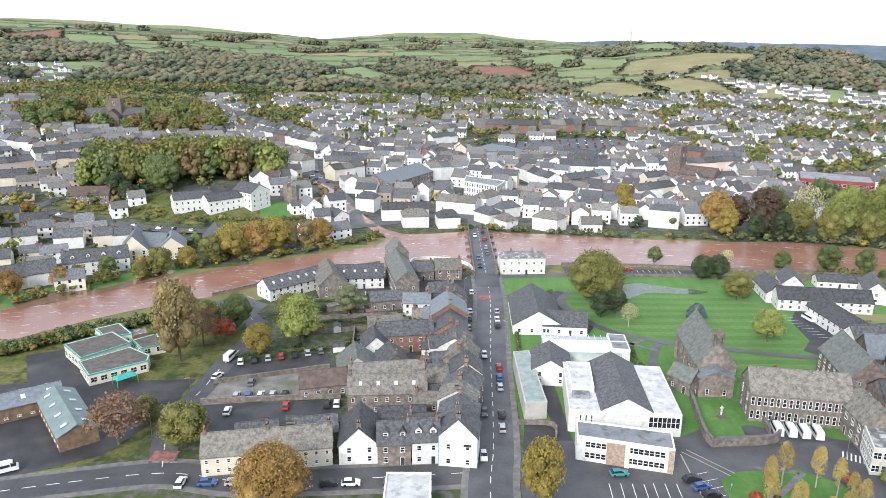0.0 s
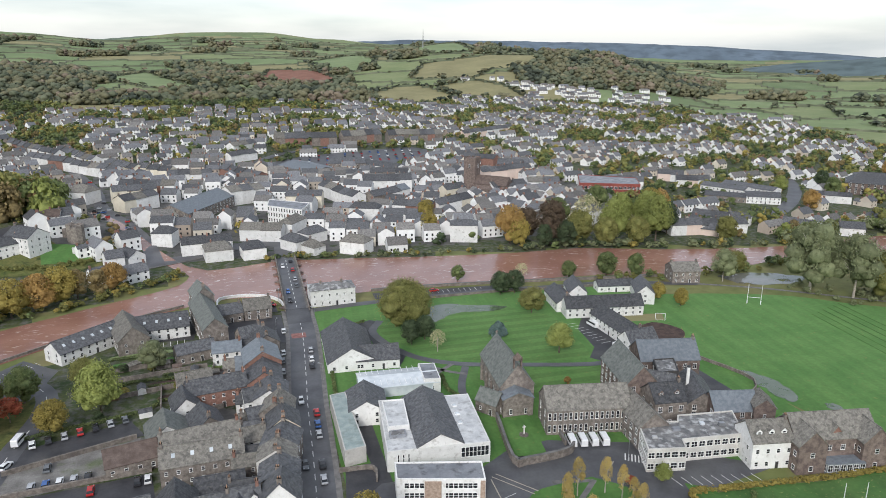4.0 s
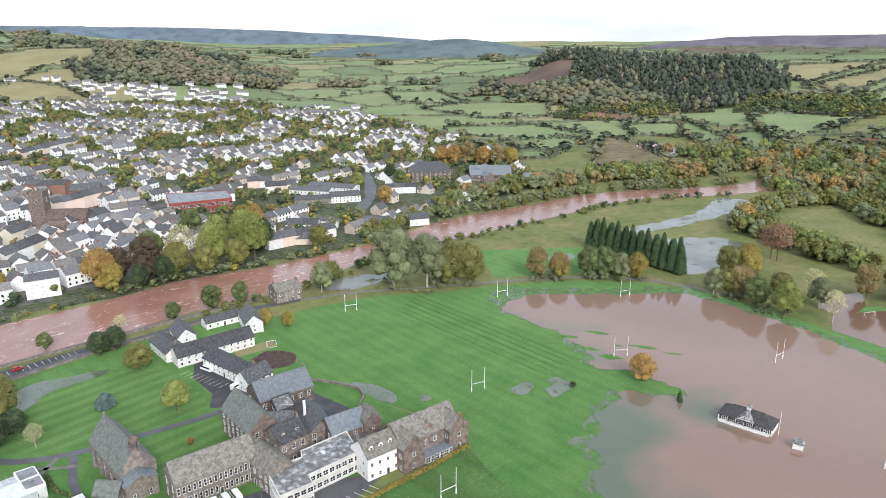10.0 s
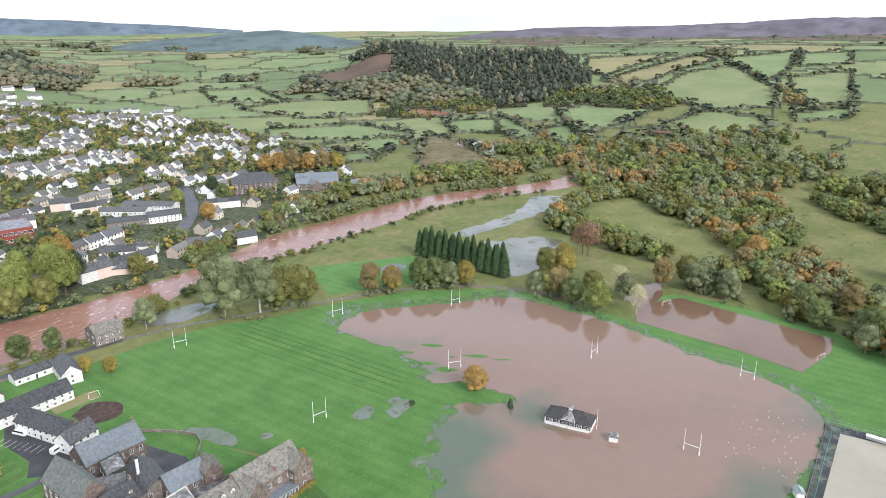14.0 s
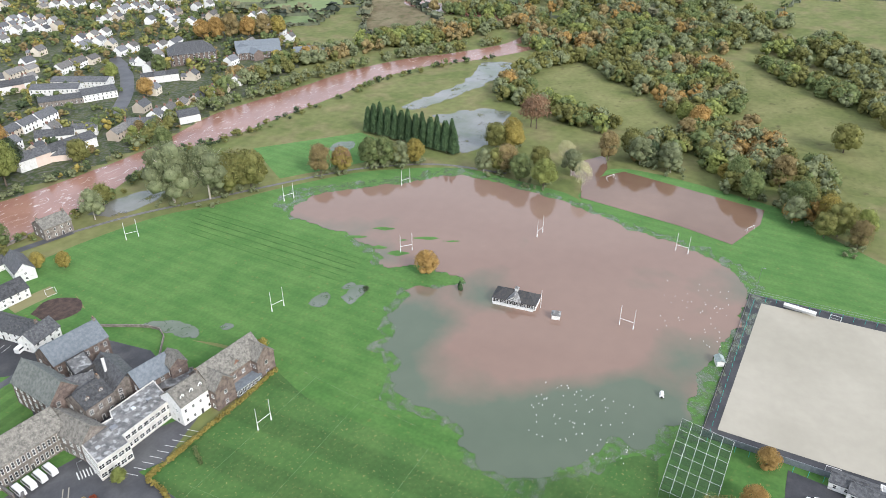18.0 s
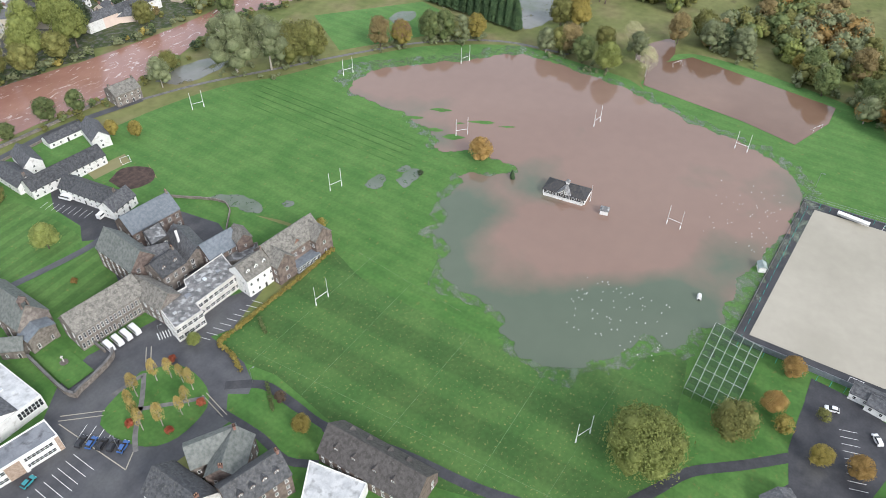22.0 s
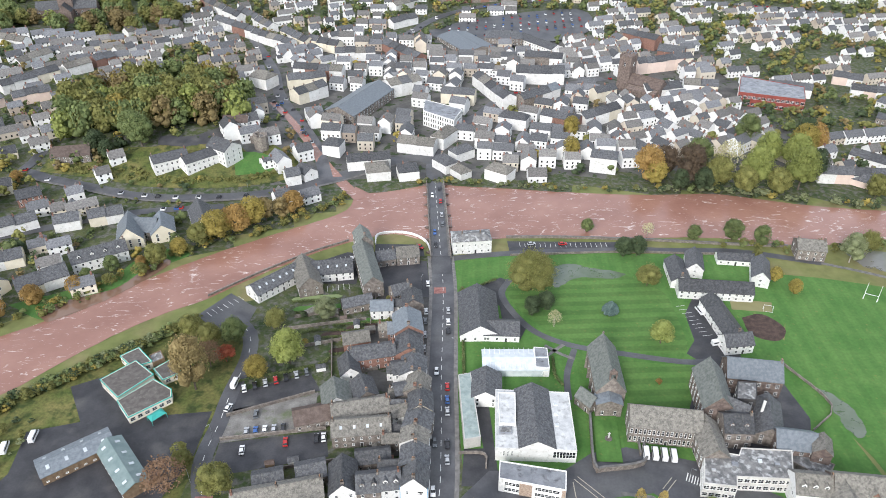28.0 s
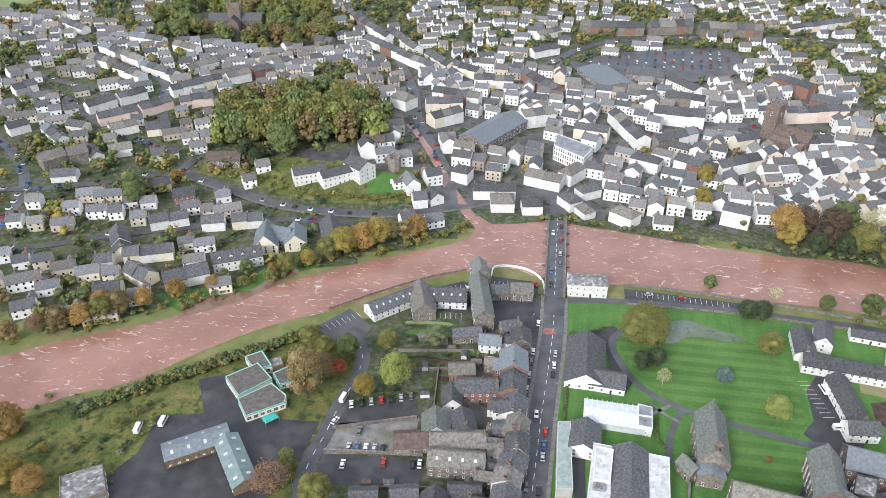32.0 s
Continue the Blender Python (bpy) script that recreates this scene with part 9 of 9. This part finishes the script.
# sheds and boundary walls in the back gardens
SHEDS = [(-44, 226, 10), (-36, 229, 100), (-31, 247, 12), (-26, 243, 8), (-20, 239, 95), (-14, 235, 5), (-12, 221, 10), (-33, 212, 12), (-41, 249, 40), (-46, 164, 5), (-38, 165, 8), (-9, 168, 95)]
for i, (x, y, a) in enumerate(SHEDS):
    sd = thing("garden_shed", pose(x, y, terrain(x, y), 0, 0, a), ("brown timber garden shed with felt roof", "pale garden shed with grey roof", "small weathered shed in a back garden")[i % 3], "shed", "garden sheds")
    k = 2.0 + (i % 3) * 0.5
    put("wall", wall_mesh(k * 1.5, k, 1.9, 2.6, M[("timber", "white", "stone")[i % 3]]), sd)
    put("roof", roof_mesh(k * 1.5, k, 1.9, 2.6, M[("brown_tile", "slate", "old_slate")[i % 3]], 0.0, 0.15, 0.15, 0.08), sd)
for line in ([(-52, 224), (-24, 230)], [(-50, 238), (-16, 243)], [(-48, 246), (-28, 250)], [(-12, 262), (-14, 240)], [(-28, 204), (-30, 230)], [(-22, 208), (-10, 211)], [(-50, 161), (-22, 165)], [(-30, 152), (-32, 165)]):
    wall_line("garden_wall", line, 1.5, 0.3, "stone", "stone wall between back gardens", "stone", step=6)

# ---- sports ground ----
def rugby_posts(a, b):
    """White rugby posts, feet at a and b."""
    L = math.dist(a, b)
    t = thing("rugby_posts", pose((a[0] + b[0]) / 2, (a[1] + b[1]) / 2, 0.05, 0, 0, math.degrees(math.atan2(b[1] - a[1], b[0] - a[0]))), "white H-shaped rugby goal posts on the field", "rugby posts", "rugby posts")
    for s in (-1, 1):
        put("post", Mesh().tube(s * 2.8, 0, 0, 9.0, 0.11, 0.08, 8).mesh("post", M["white_metal"]), t)
        put("post_pad", Mesh().tube(s * 2.8, 0, 0, 1.6, 0.22, 0.22, 8).mesh("post_pad", M["white_metal"]), t)
    put("crossbar", Mesh().rod((-2.8, 0, 3), (2.8, 0, 3), 0.09).mesh("crossbar", M["white_metal"]), t)


for a, b in (((135, 115), (140, 114)), ((128, 16), (132, 14)), ((211, 247), (216, 244)), ((276, 203), (280, 201)), ((191, 150), (196, 148)), ((318, 156), (322, 154)), ((254, 124), (257, 121)), ((293, 72), (298, 71)), ((307, 11), (306, 4)), ((239, 22), (238, 16))):
    rugby_posts(a, b)


def football_goal(x, y, ang, w=6.0):
    g = thing("football_goal", pose(x, y, 0.05, 0, 0, ang), "white football goal frame on the flooded pitch", "goal", "football goals")
    for s in (-1, 1):
        put("post", Mesh().tube(s * w / 2, 0, 0, 2.4, 0.07).mesh("post", M["white_metal"]), g)
        put("stay", Mesh().rod((s * w / 2, 0, 2.4), (s * w / 2, 1.6, 0), 0.04).mesh("stay", M["white_metal"]), g)
    put("crossbar", Mesh().rod((-w / 2, 0, 2.4), (w / 2, 0, 2.4), 0.07).mesh("crossbar", M["white_metal"]), g)
    put("ground_bar", Mesh().rod((-w / 2, 1.6, 0.05), (w / 2, 1.6, 0.05), 0.05).mesh("ground_bar", M["white_metal"]), g)


football_goal(372, 55, 150)
football_goal(341, -20, -30)
football_goal(164, 241, 160, 4)
football_goal(320, 206, -35)
football_goal(380, 200, 145)

pav = thing("pavilion", pose(237.5, 63.5, 0, 0, 0, -87), "white cricket pavilion with dark hipped roof, standing in flood water", "pavilion")
put("wall", Mesh().box(-9, -4, -0.5, 9, 4, 3.0).mesh("wall", M["white"]), pav)
put("roof", roof_mesh(18, 8, 3.0, 5.6, M["dark_paint"], 4.0, 0.5), pav)
put("gablet", Mesh().add([(-2.6, -5.0, 3.2), (2.6, -5.0, 3.2), (0, -5.0, 5.4), (0, 0, 5.6), (-2.6, -4.2, 3.2), (2.6, -4.2, 3.2)], [(0, 1, 2)]).add([(-3, -5.2, 3.1), (0, -5.2, 5.6), (0, 0, 5.9), (-3, -1, 3.4), (3, -5.2, 3.1), (3, -1, 3.4)], [(0, 1, 2, 3), (1, 4, 5, 2)], 1).mesh("gablet", [M["white"], M["flat_dark"]]), pav, None, "white front gablet")
# a dark panel puts the shade of the open veranda into colour
put("veranda_front", Mesh().box(-8.7, -4.08, 0.9, 8.7, -4.0, 2.9).mesh("veranda_front", M["dark_paint"]), pav, None, "dark panel painted as the shade of the veranda front")
put("balustrade", Mesh().box(-8.5, -4.98, 0.15, 8.5, -4.86, 0.95).mesh("balustrade", M["white"]), pav, None, "white boarded balustrade")
put("gable_timber", Mesh().box(-1.9, -5.24, 3.25, 1.9, -5.2, 3.5).box(-0.12, -5.24, 3.5, 0.12, -5.2, 5.1).box(-1.2, -5.24, 4.1, 1.2, -5.2, 4.25).mesh("gable_timber", M["dark_paint"]), pav, None, "dark timbers on the gable")
for i in range(7):
    put("veranda_post", Mesh().box(-0.08, -0.08, 0, 0.08, 0.08, 3).mesh("veranda_post", M["white"]), pav, pose(-8.4 + i * 2.8, -4.9, 0))
for i in range(6):
    put("window", window_mesh(1.5, 1.4), pav, pose(-7 + i * 2.8, -4.09, 1.0))
put("clock_turret", Mesh().box(-0.7, -0.7, 5.2, 0.7, 0.7, 6.6).add([(-0.9, -0.9, 6.6), (0.9, -0.9, 6.6), (0.9, 0.9, 6.6), (-0.9, 0.9, 6.6), (0, 0, 7.8)], [(0, 1, 4), (1, 2, 4), (2, 3, 4), (3, 0, 4)], 1).mesh("clock_turret", [M["white"], M["flat_dark"]]), pav)
hut = thing("scorebox", pose(233, 45.5, 0, 0, 0, -80), "small white score hut standing in flood water", "hut")
put("wall", Mesh().box(-1.6, -1.4, -0.3, 1.6, 1.4, 2.4).mesh("wall", M["white"]), hut)
put("roof", roof_mesh(3.2, 2.8, 2.4, 3.3, M["flat_dark"], 1.2, 0.3), hut)
flag = thing("flagpole", pose(237, 53, 0), "white flagpole beside the pavilion", "flagpole")
put("pole", Mesh().tube(0, 0, 0, 9, 0.09, 0.05).mesh("pole", M["white_metal"]), flag)
shed = thing("shed", pose(230, -16, 0, 0, 0, 20), "small pale groundsman's shed", "shed")
put("wall", Mesh().box(-1.8, -1.3, 0, 1.8, 1.3, 2.2).mesh("wall", M["white"]), shed)
put("roof", roof_mesh(3.6, 2.6, 2.2, 2.9, M["copper"]), shed)
sh2 = thing("screen_block", pose(237, 88, 0, 0, 0, 30), "pair of dark upright conifers by the flood's edge", "bush")
for x in (-1, 1):
    put("crown", TREES["fir"][1], sh2, pose(x, 0, 0) @ Matrix.Diagonal((0.3, 0.3, 0.2, 1)))
sq = thing("sight_screen", pose(204, 0, 0.1, 0, 0, 10), "small white covered roller in the water", "roller")
put("cover", Mesh().box(-1.2, -0.8, 0.2, 1.2, 0.8, 1.5, 0, 0.3).mesh("cover", M["white"]), sq)
for s in (-1, 1):
    put("wheel", Mesh().rod((s * 1.2, 0, 0.35), (s * 1.4, 0, 0.35), 0.35, 0.35, 10).mesh("wheel", M["rubber"]), sq)

# gulls' resting floats: small white specks on the water
specks = Mesh()
rng = random.Random(44)
for _ in range(120):
    x, y = (rng.uniform(168, 196), rng.uniform(5, 42)) if rng.random() < 0.6 else (rng.uniform(238, 282), rng.uniform(-16, 10))
    specks.box(x - 0.2, y - 0.12, 0.17, x + 0.2, y + 0.12, 0.36, 0, 0.05)
tagged(put("floating_debris", specks.mesh("floating_debris", M["white"])), "small pale specks floating on the flood water", "debris", "", "stuff")

# sand-dressed hockey pitch
ASTRO = [(279, -26), (277, -96), (189, -92), (192, -52), (194, -17)]
sheet("hockey_pitch", [(277, -28), (275, -94), (191, -90), (195, -19)], M["sand_turf"], 0.2, 0.0, None, "pale sand-dressed hockey pitch", "pitch")
sheet("pitch_surround", [(283, -23), (281, -100), (186, -96), (190, -14)], M["tarmac"], 0.12, 0.0, None, "dark border round the hockey pitch", "pitch")
fence = thing("pitch_fence", pose(0, 0, 0.1), "low mesh fence and kickboards round the hockey pitch", "fence")
for (x0, y0), (x1, y1), hgt, mat in (((282, -23.5), (280, -100), 2.6, "metal"), ((282, -23.5), (190.5, -14.5), 1.2, "timber"), ((190.5, -14.5), (187, -60), 2.4, "blue_slate")):
    n = int(math.dist((x0, y0), (x1, y1)) / 4)
    ang = math.degrees(math.atan2(y1 - y0, x1 - x0))
    for i in range(n + 1):
        put("post", Mesh().tube(0, 0, 0, hgt, 0.06, 0.06, 6).mesh("post", M["metal"]) if i == 0 else bpy.data.meshes["post"], fence, pose(x0 + (x1 - x0) * i / n, y0 + (y1 - y0) * i / n, 0))
    L = math.dist((x0, y0), (x1, y1))
    put("board", Mesh().box(0, -0.04, 0.02, L, 0.04, 2.2 if mat == "blue_slate" else 0.5).mesh("board", M[mat]), fence, pose(x0, y0, 0, 0, 0, ang), "fence boards")
    for z in (hgt - 0.05, hgt * 0.6):
        put("rail", Mesh().rod((0, 0, z), (L, 0, z), 0.04).mesh("rail", M["metal"]), fence, pose(x0, y0, 0, 0, 0, ang))
dug = thing("team_shelter", pose(276, -42, 0.2, 0, 0, -100), "long white team shelter beside the pitch", "shelter")
put("roof", Mesh().box(-6, -1.0, 2.1, 6, 1.0, 2.25).mesh("roof", M["white"]), dug)
put("back", Mesh().box(-6, 0.9, 0, 6, 1.0, 2.1).mesh("back", M["white"]), dug)
football_goal(276, -55, -100, 4)
football_goal(190, -52, 85, 4)
ph = house((184, -56), (181, -68), 6, 3, 4.6, "white", "slate", "low white hockey clubhouse with grey roof", "clubhouse", 0)
flat_building([(183, -70), (186, -80), (178, -82), (176, -72)], 3.2, "white", "flat_white", "white clubhouse annexe with pale flat roof", "annexe")

# cricket nets
nets = thing("cricket_nets", pose(0, 0, 0.1), "cage of pale cricket practice nets on posts", "nets")
A, B, C, D = Vector((192, -8)), Vector((188, -24)), Vector((158, -21)), Vector((160, -6))
post_me = Mesh().tube(0, 0, 0, 3.2, 0.05, 0.05, 6).mesh("net_post", M["metal"])
for i in range(7):
    for j in range(6):
        u, v = i / 6, j / 5
        p = (A * (1 - u) + D * u) * (1 - v) + (B * (1 - u) + C * u) * v
        put("net_post", post_me, nets, pose(p.x, p.y, 0))
for j in range(6):
    v = j / 5
    p, q = A * (1 - v) + B * v, D * (1 - v) + C * v
    put("net_cable", Mesh().rod((p.x, p.y, 3.2), (q.x, q.y, 3.2), 0.04, 0.04, 4).mesh("net_cable", M["white_metal"]), nets)
for i in range(7):
    u = i / 6
    p, q = A * (1 - u) + D * u, B * (1 - u) + C * u
    put("net_cable", Mesh().rod((p.x, p.y, 3.2), (q.x, q.y, 3.2), 0.04, 0.04, 4).mesh("net_cable", M["white_metal"]), nets)
net = Mesh()
for p0, p1, p2, p3, z in ((A, B, C, D, 3.15),):
    net.add([(p0.x, p0.y, z), (p1.x, p1.y, z), (p2.x, p2.y, z), (p3.x, p3.y, z)], [(0, 1, 2, 3)])
for p0, p1 in [(A, B), (B, C), (C, D), (D, A)] + [(A * (1 - u) + D * u, B * (1 - u) + C * u) for u in (1 / 6, 1 / 3, 0.5, 2 / 3, 5 / 6)]:
    net.add([(p0.x, p0.y, 0.05), (p1.x, p1.y, 0.05), (p1.x, p1.y, 3.15), (p0.x, p0.y, 3.15)], [(0, 1, 2, 3)])
put("netting", net.mesh("netting", M["net"]), nets, None, "fine green netting")


# ---- vehicles ----
CAR = {}
for key, a in (("white", (0.75, 0.75, 0.75)), ("silver", (0.42, 0.43, 0.45)), ("black", (0.03, 0.03, 0.035)), ("grey", (0.14, 0.15, 0.16)), ("red", (0.42, 0.03, 0.03)), ("blue", (0.05, 0.12, 0.32)), ("teal", (0.04, 0.25, 0.28))):
    CAR[key] = material(f"{key}_car_paint", a, tuple(c * 1.08 for c in a), 2.0, 0.25, 0.03, rand=0.03, spec=0.5)


def loft(profile, half, inset=0.0):
    """A closed side profile (x, z), drawn out to a width; the top is drawn in by inset."""
    n, zs = len(profile), [z for _, z in profile]
    lo, hi = min(zs), max(zs)
    b = Mesh()
    v = []
    for s in (-1, 1):
        v += [(x, s * (half - inset * (z - lo) / (hi - lo)), z) for x, z in profile]
    b.add(v, [(i, (i + 1) % n, n + (i + 1) % n, n + i) for i in range(n)] + [tuple(reversed(range(n))), tuple(range(n, 2 * n))])
    return b


BODY = [(-2.1, 0.28), (-2.15, 0.6), (-2.05, 0.88), (-1.2, 0.95), (0.9, 0.95), (1.9, 0.82), (2.1, 0.62), (2.08, 0.28)]
CABIN = [(-1.95, 0.92), (-1.45, 1.40), (0.1, 1.46), (1.0, 0.93)]
ROOF = [(-1.5, 1.38), (-1.35, 1.47), (0.0, 1.52), (0.2, 1.42)]
VAN_BODY = [(-2.9, 0.35), (-2.95, 2.2), (-2.8, 2.45), (1.3, 2.45), (1.9, 2.2), (2.6, 1.25), (2.95, 1.1), (3.0, 0.35)]
VAN_GLASS = [(1.45, 2.25), (1.95, 2.1), (2.5, 1.35), (1.45, 1.35)]
wheel_me = Mesh().rod((0, -0.11, 0), (0, 0.11, 0), 0.32, 0.32, 12).mesh("wheel", M["rubber"])
lamp_me = Mesh().box(-0.04, -0.18, -0.07, 0.04, 0.18, 0.07).mesh("headlight", M["roof_light"])
VEHICLE = {}


def vehicle(kind, colour, x, y, ang, z=0.2):
    key = (kind, colour)
    m = pose(x, y, terrain(x, y) + z, 0, 0, ang)
    if key in VEHICLE:
        return copy_thing(VEHICLE[key], m)
    name = "minibus" if kind == "van" else "car"
    v = thing(name, m, f"{colour} {'minibus' if kind == 'van' else 'car'} on the wet tarmac", name, "vehicles")
    if kind == "van":
        put("body", loft(VAN_BODY, 1.0, 0.12).mesh("body", CAR[colour]), v)
        put("windscreen", loft(VAN_GLASS, 0.97, 0.06).mesh("windscreen", M["glass"]), v, pose(0.03, 0, 0.02), "dark windscreen")
        for s in (-1, 1):
            put("side_window", Mesh().box(-2.6, -0.02, 1.45, 1.3, 0.02, 2.1).mesh("side_window", M["glass"]), v, pose(0, s * 0.935, 0, -3.5 * s), "dark side glass")
        wx, front = 1.9, 2.97
    else:
        put("body", loft(BODY, 0.88, 0.05).mesh("body", CAR[colour]), v)
        put("glasshouse", loft(CABIN, 0.80, 0.16).mesh("glasshouse", M["glass"]), v, None, "dark car windows")
        put("roof", loft(ROOF, 0.66, 0.06).mesh("roof", CAR[colour]), v)
        wx, front = 1.3, 2.08
    for sx in (-1, 1):
        for s in (-1, 1):
            put("wheel", wheel_me, v, pose(sx * wx, s * 0.82, 0.32))
    for s in (-1, 1):
        put("headlight", lamp_me, v, pose(front, s * 0.6, 0.68))
    VEHICLE[key] = v
    return v


for i in range(4):
    vehicle("van", "white", 86 + i * 3.1, 162.6 - i * 0.6, 80)
vehicle("van", "white", 133, 219, 10, 0.12)
vehicle("van", "white", 133, 241, 100, 0.12)
vehicle("van", "white", -142, 176, 100, 0.1)
vehicle("van", "white", -134, 181, 95, 0.1)
vehicle("van", "white", -66, 205, 80, 0.2)
vehicle("van", "white", -100, 143, 30, 0.15)
rng = random.Random(8)
COLOURS = ("white", "silver", "black", "grey", "silver", "blue", "red", "white", "black")
for i, (d, y) in enumerate(((-2.2, 150), (2.3, 163), (2.3, 170), (-2.2, 171), (2.3, 186), (2.3, 192), (2.4, 199), (-2.0, 208), (2.4, 233), (2.4, 239), (2.4, 247), (-2.2, 300), (2.2, 320), (2.2, 330), (-2.2, 312), (2.2, 345), (-2.2, 352), (2.2, 360))):
    x = np.interp(y, [135, 155, 182, 205, 228, 264, 400], [11, 13, 14.5, 15.5, 17, 19, 19])
    vehicle("car", COLOURS[i % 9], x + d, y, 90 if d > 0 else -90, 0.2 if y < 291 else 1.33)
for i in range(7):
    vehicle("car", COLOURS[(i * 2) % 9], -62 + i * 3.9, 202 + i * 1.35, 105)
for i in range(5):
    vehicle("car", COLOURS[(i * 4 + 1) % 9], -57 + i * 3.3, 179.5 + i * 0.3, 95)
for x, y, c in ((-57, 171, "white"), (-42, 174, "red"), (-31, 175, "black"), (-28.5, 175.5, "white"), (-55, 188, "grey")):
    vehicle("car", c, x, y, 95)
for i, x in enumerate((-58, -52, -46, -32, -25, -20, -12)):
    vehicle("car", COLOURS[(i * 5) % 9], x, 138.5 + 0.05 * i, 4 if i % 3 else 90)
for i in range(5):
    vehicle("car", COLOURS[(i * 3 + 2) % 9], 57 + i * 1.2, 141 - i * 3.0, 15)
for x, y, a, c in ((41, 143, 5, "teal"), (-25, 291, 95, "white"), (9, 300, -50, "red"), (66, 300, 10, "silver"), (82, 299, 5, "red"), (12, 268, 90, "white"), (10.5, 247, 92, "white"), (9.5, 231, 90, "silver"), (10, 240, 90, "grey"), (8.5, 212, 90, "black"), (9, 222, 88, "silver"), (176, -47, 100, "white"), (171, -60, 30, "white"), (30, 113, 20, "teal"), (-66, 192, 70, "white")):
    vehicle("car", c, x, y, a, 0.22)
# bay lines
lines = Mesh()
for x0, y0, dx, dy, n, lx, ly in ((38, 140, 2.6, -0.1, 4, -0.6, -9), (48, 140, 2.6, -0.1, 3, -0.6, -9), (57, 143, 1.1, -2.7, 6, 5, 1.6), (104, 140, 2.7, -0.5, 9, 0.8, -4), (128, 246, 0.6, -2.6, 9, -4.5, -0.6), (60, 298, 2.6, -0.15, 18, 0.2, 4.2), (-40, 286, 2.4, 0.8, 7, -1, 4.5), (-12, 296, 2.4, 0.1, 8, 0, 4.5), (-88, 252, 2.0, 1.9, 7, 3, -3), (170, -50, -2.4, -0.6, 9, 1.2, -4.8), (-40, 264, 2.5, 0.4, 7, -0.5, 4.5)):
    for i in range(n):
        a = Vector((x0 + dx * i, y0 + dy * i))
        b = a + Vector((lx, ly))
        s = (b - a).normalized()
        s = Vector((-s.y, s.x)) * 0.08
        lines.add([(a.x + s.x, a.y + s.y, 0.115), (a.x - s.x, a.y - s.y, 0.115), (b.x - s.x, b.y - s.y, 0.115), (b.x + s.x, b.y + s.y, 0.115)], [(0, 1, 2, 3)])
tagged(put("bay_markings", lines.mesh("bay_markings", M["paint"])), "white painted parking bay lines", "road marking", "", "stuff")
# town car park, cars too many to count
park = {"white": Mesh(), "black": Mesh(), "silver": Mesh(), "blue": Mesh(), "red": Mesh()}
for i in range(16):
    for j in range(13):
        x, y = 40 + i * 8.6 + j * 0.8, 634 + j * 6.2 + i * 2.4
        if inside(x, y, [(24, 650), (79, 692), (175, 718), (168, 657), (118, 624), (54, 618)]) and rng.random() < 0.8 and j % 3 != 2:
            b, z = park[rng.choice(tuple(park))], terrain(x, y) + 1.3
            b.box(x - 0.85, y - 2.0, z + 0.2, x + 0.85, y + 2.0, z + 0.9, 0, 0.08).box(x - 0.75, y - 1.2, z + 0.9, x + 0.75, y + 1.0, z + 1.45, 1, 0.2)
for line in STREETS:
    for p in smooth_line(line, 7.0):
        if rng.random() < 0.55 and (p.x < -60 or p.y > 470):
            b, z, side = park[rng.choice(tuple(park))], terrain(p.x, p.y) + 0.2, rng.choice((-2.4, 2.4))
            b.box(p.x - 1.4 + side, p.y - 1.4, z + 0.2, p.x + 1.4 + side, p.y + 1.4, z + 0.9, 0, 0.1).box(p.x - 1.0 + side, p.y - 1.0, z + 0.9, p.x + 1.0 + side, p.y + 1.0, z + 1.45, 1, 0.2)
for c, b in park.items():
    if b.v:
        tagged(put("parked_cars", b.mesh("parked_cars", [CAR[c], M["glass"]])), f"{c} cars parked in the town car park and streets", "cars", "", "stuff")

# ---- street lamps ----
lamp_list = [(8.5, 170), (22, 220), (9, 265), (25, 275), (-69, 178), (-72, 158), (60, 128), (98, 112), (97, 150), (-88, 358), (-140, 354), (294, -26), (12, 300), (26, 318)]
proto = None
for x, y in lamp_list:
    if proto is None:
        proto = thing("street_lamp", pose(x, y, terrain(x, y)), "slim grey street lamp on a steel column", "street lamp", "street lamps")
        put("column", Mesh().tube(0, 0, 0, 7, 0.09, 0.06, 8).mesh("column", M["metal"]), proto)
        put("arm", Mesh().rod((0, 0, 6.9), (1.1, 0, 7.2), 0.04).mesh("arm", M["metal"]), proto)
        put("lantern", Mesh().box(0.9, -0.15, 7.12, 1.6, 0.15, 7.3, 0, 0.04).mesh("lantern", M["metal"]), proto)
    else:
        copy_thing(proto, pose(x, y, terrain(x, y), 0, 0, (x * 7) % 360))
mast = thing("radio_mast", pose(735, 2900, terrain(735, 2900)), "thin lattice radio mast on the far hill", "mast")
put("lattice", Mesh().rod((-3, 0, 0), (0, 0, 75), 0.7, 0.4).rod((3, 0, 0), (0, 0, 75), 0.7, 0.4).rod((0, 4, 0), (0, 0, 75), 0.7, 0.4).mesh("lattice", M["metal"]), mast)
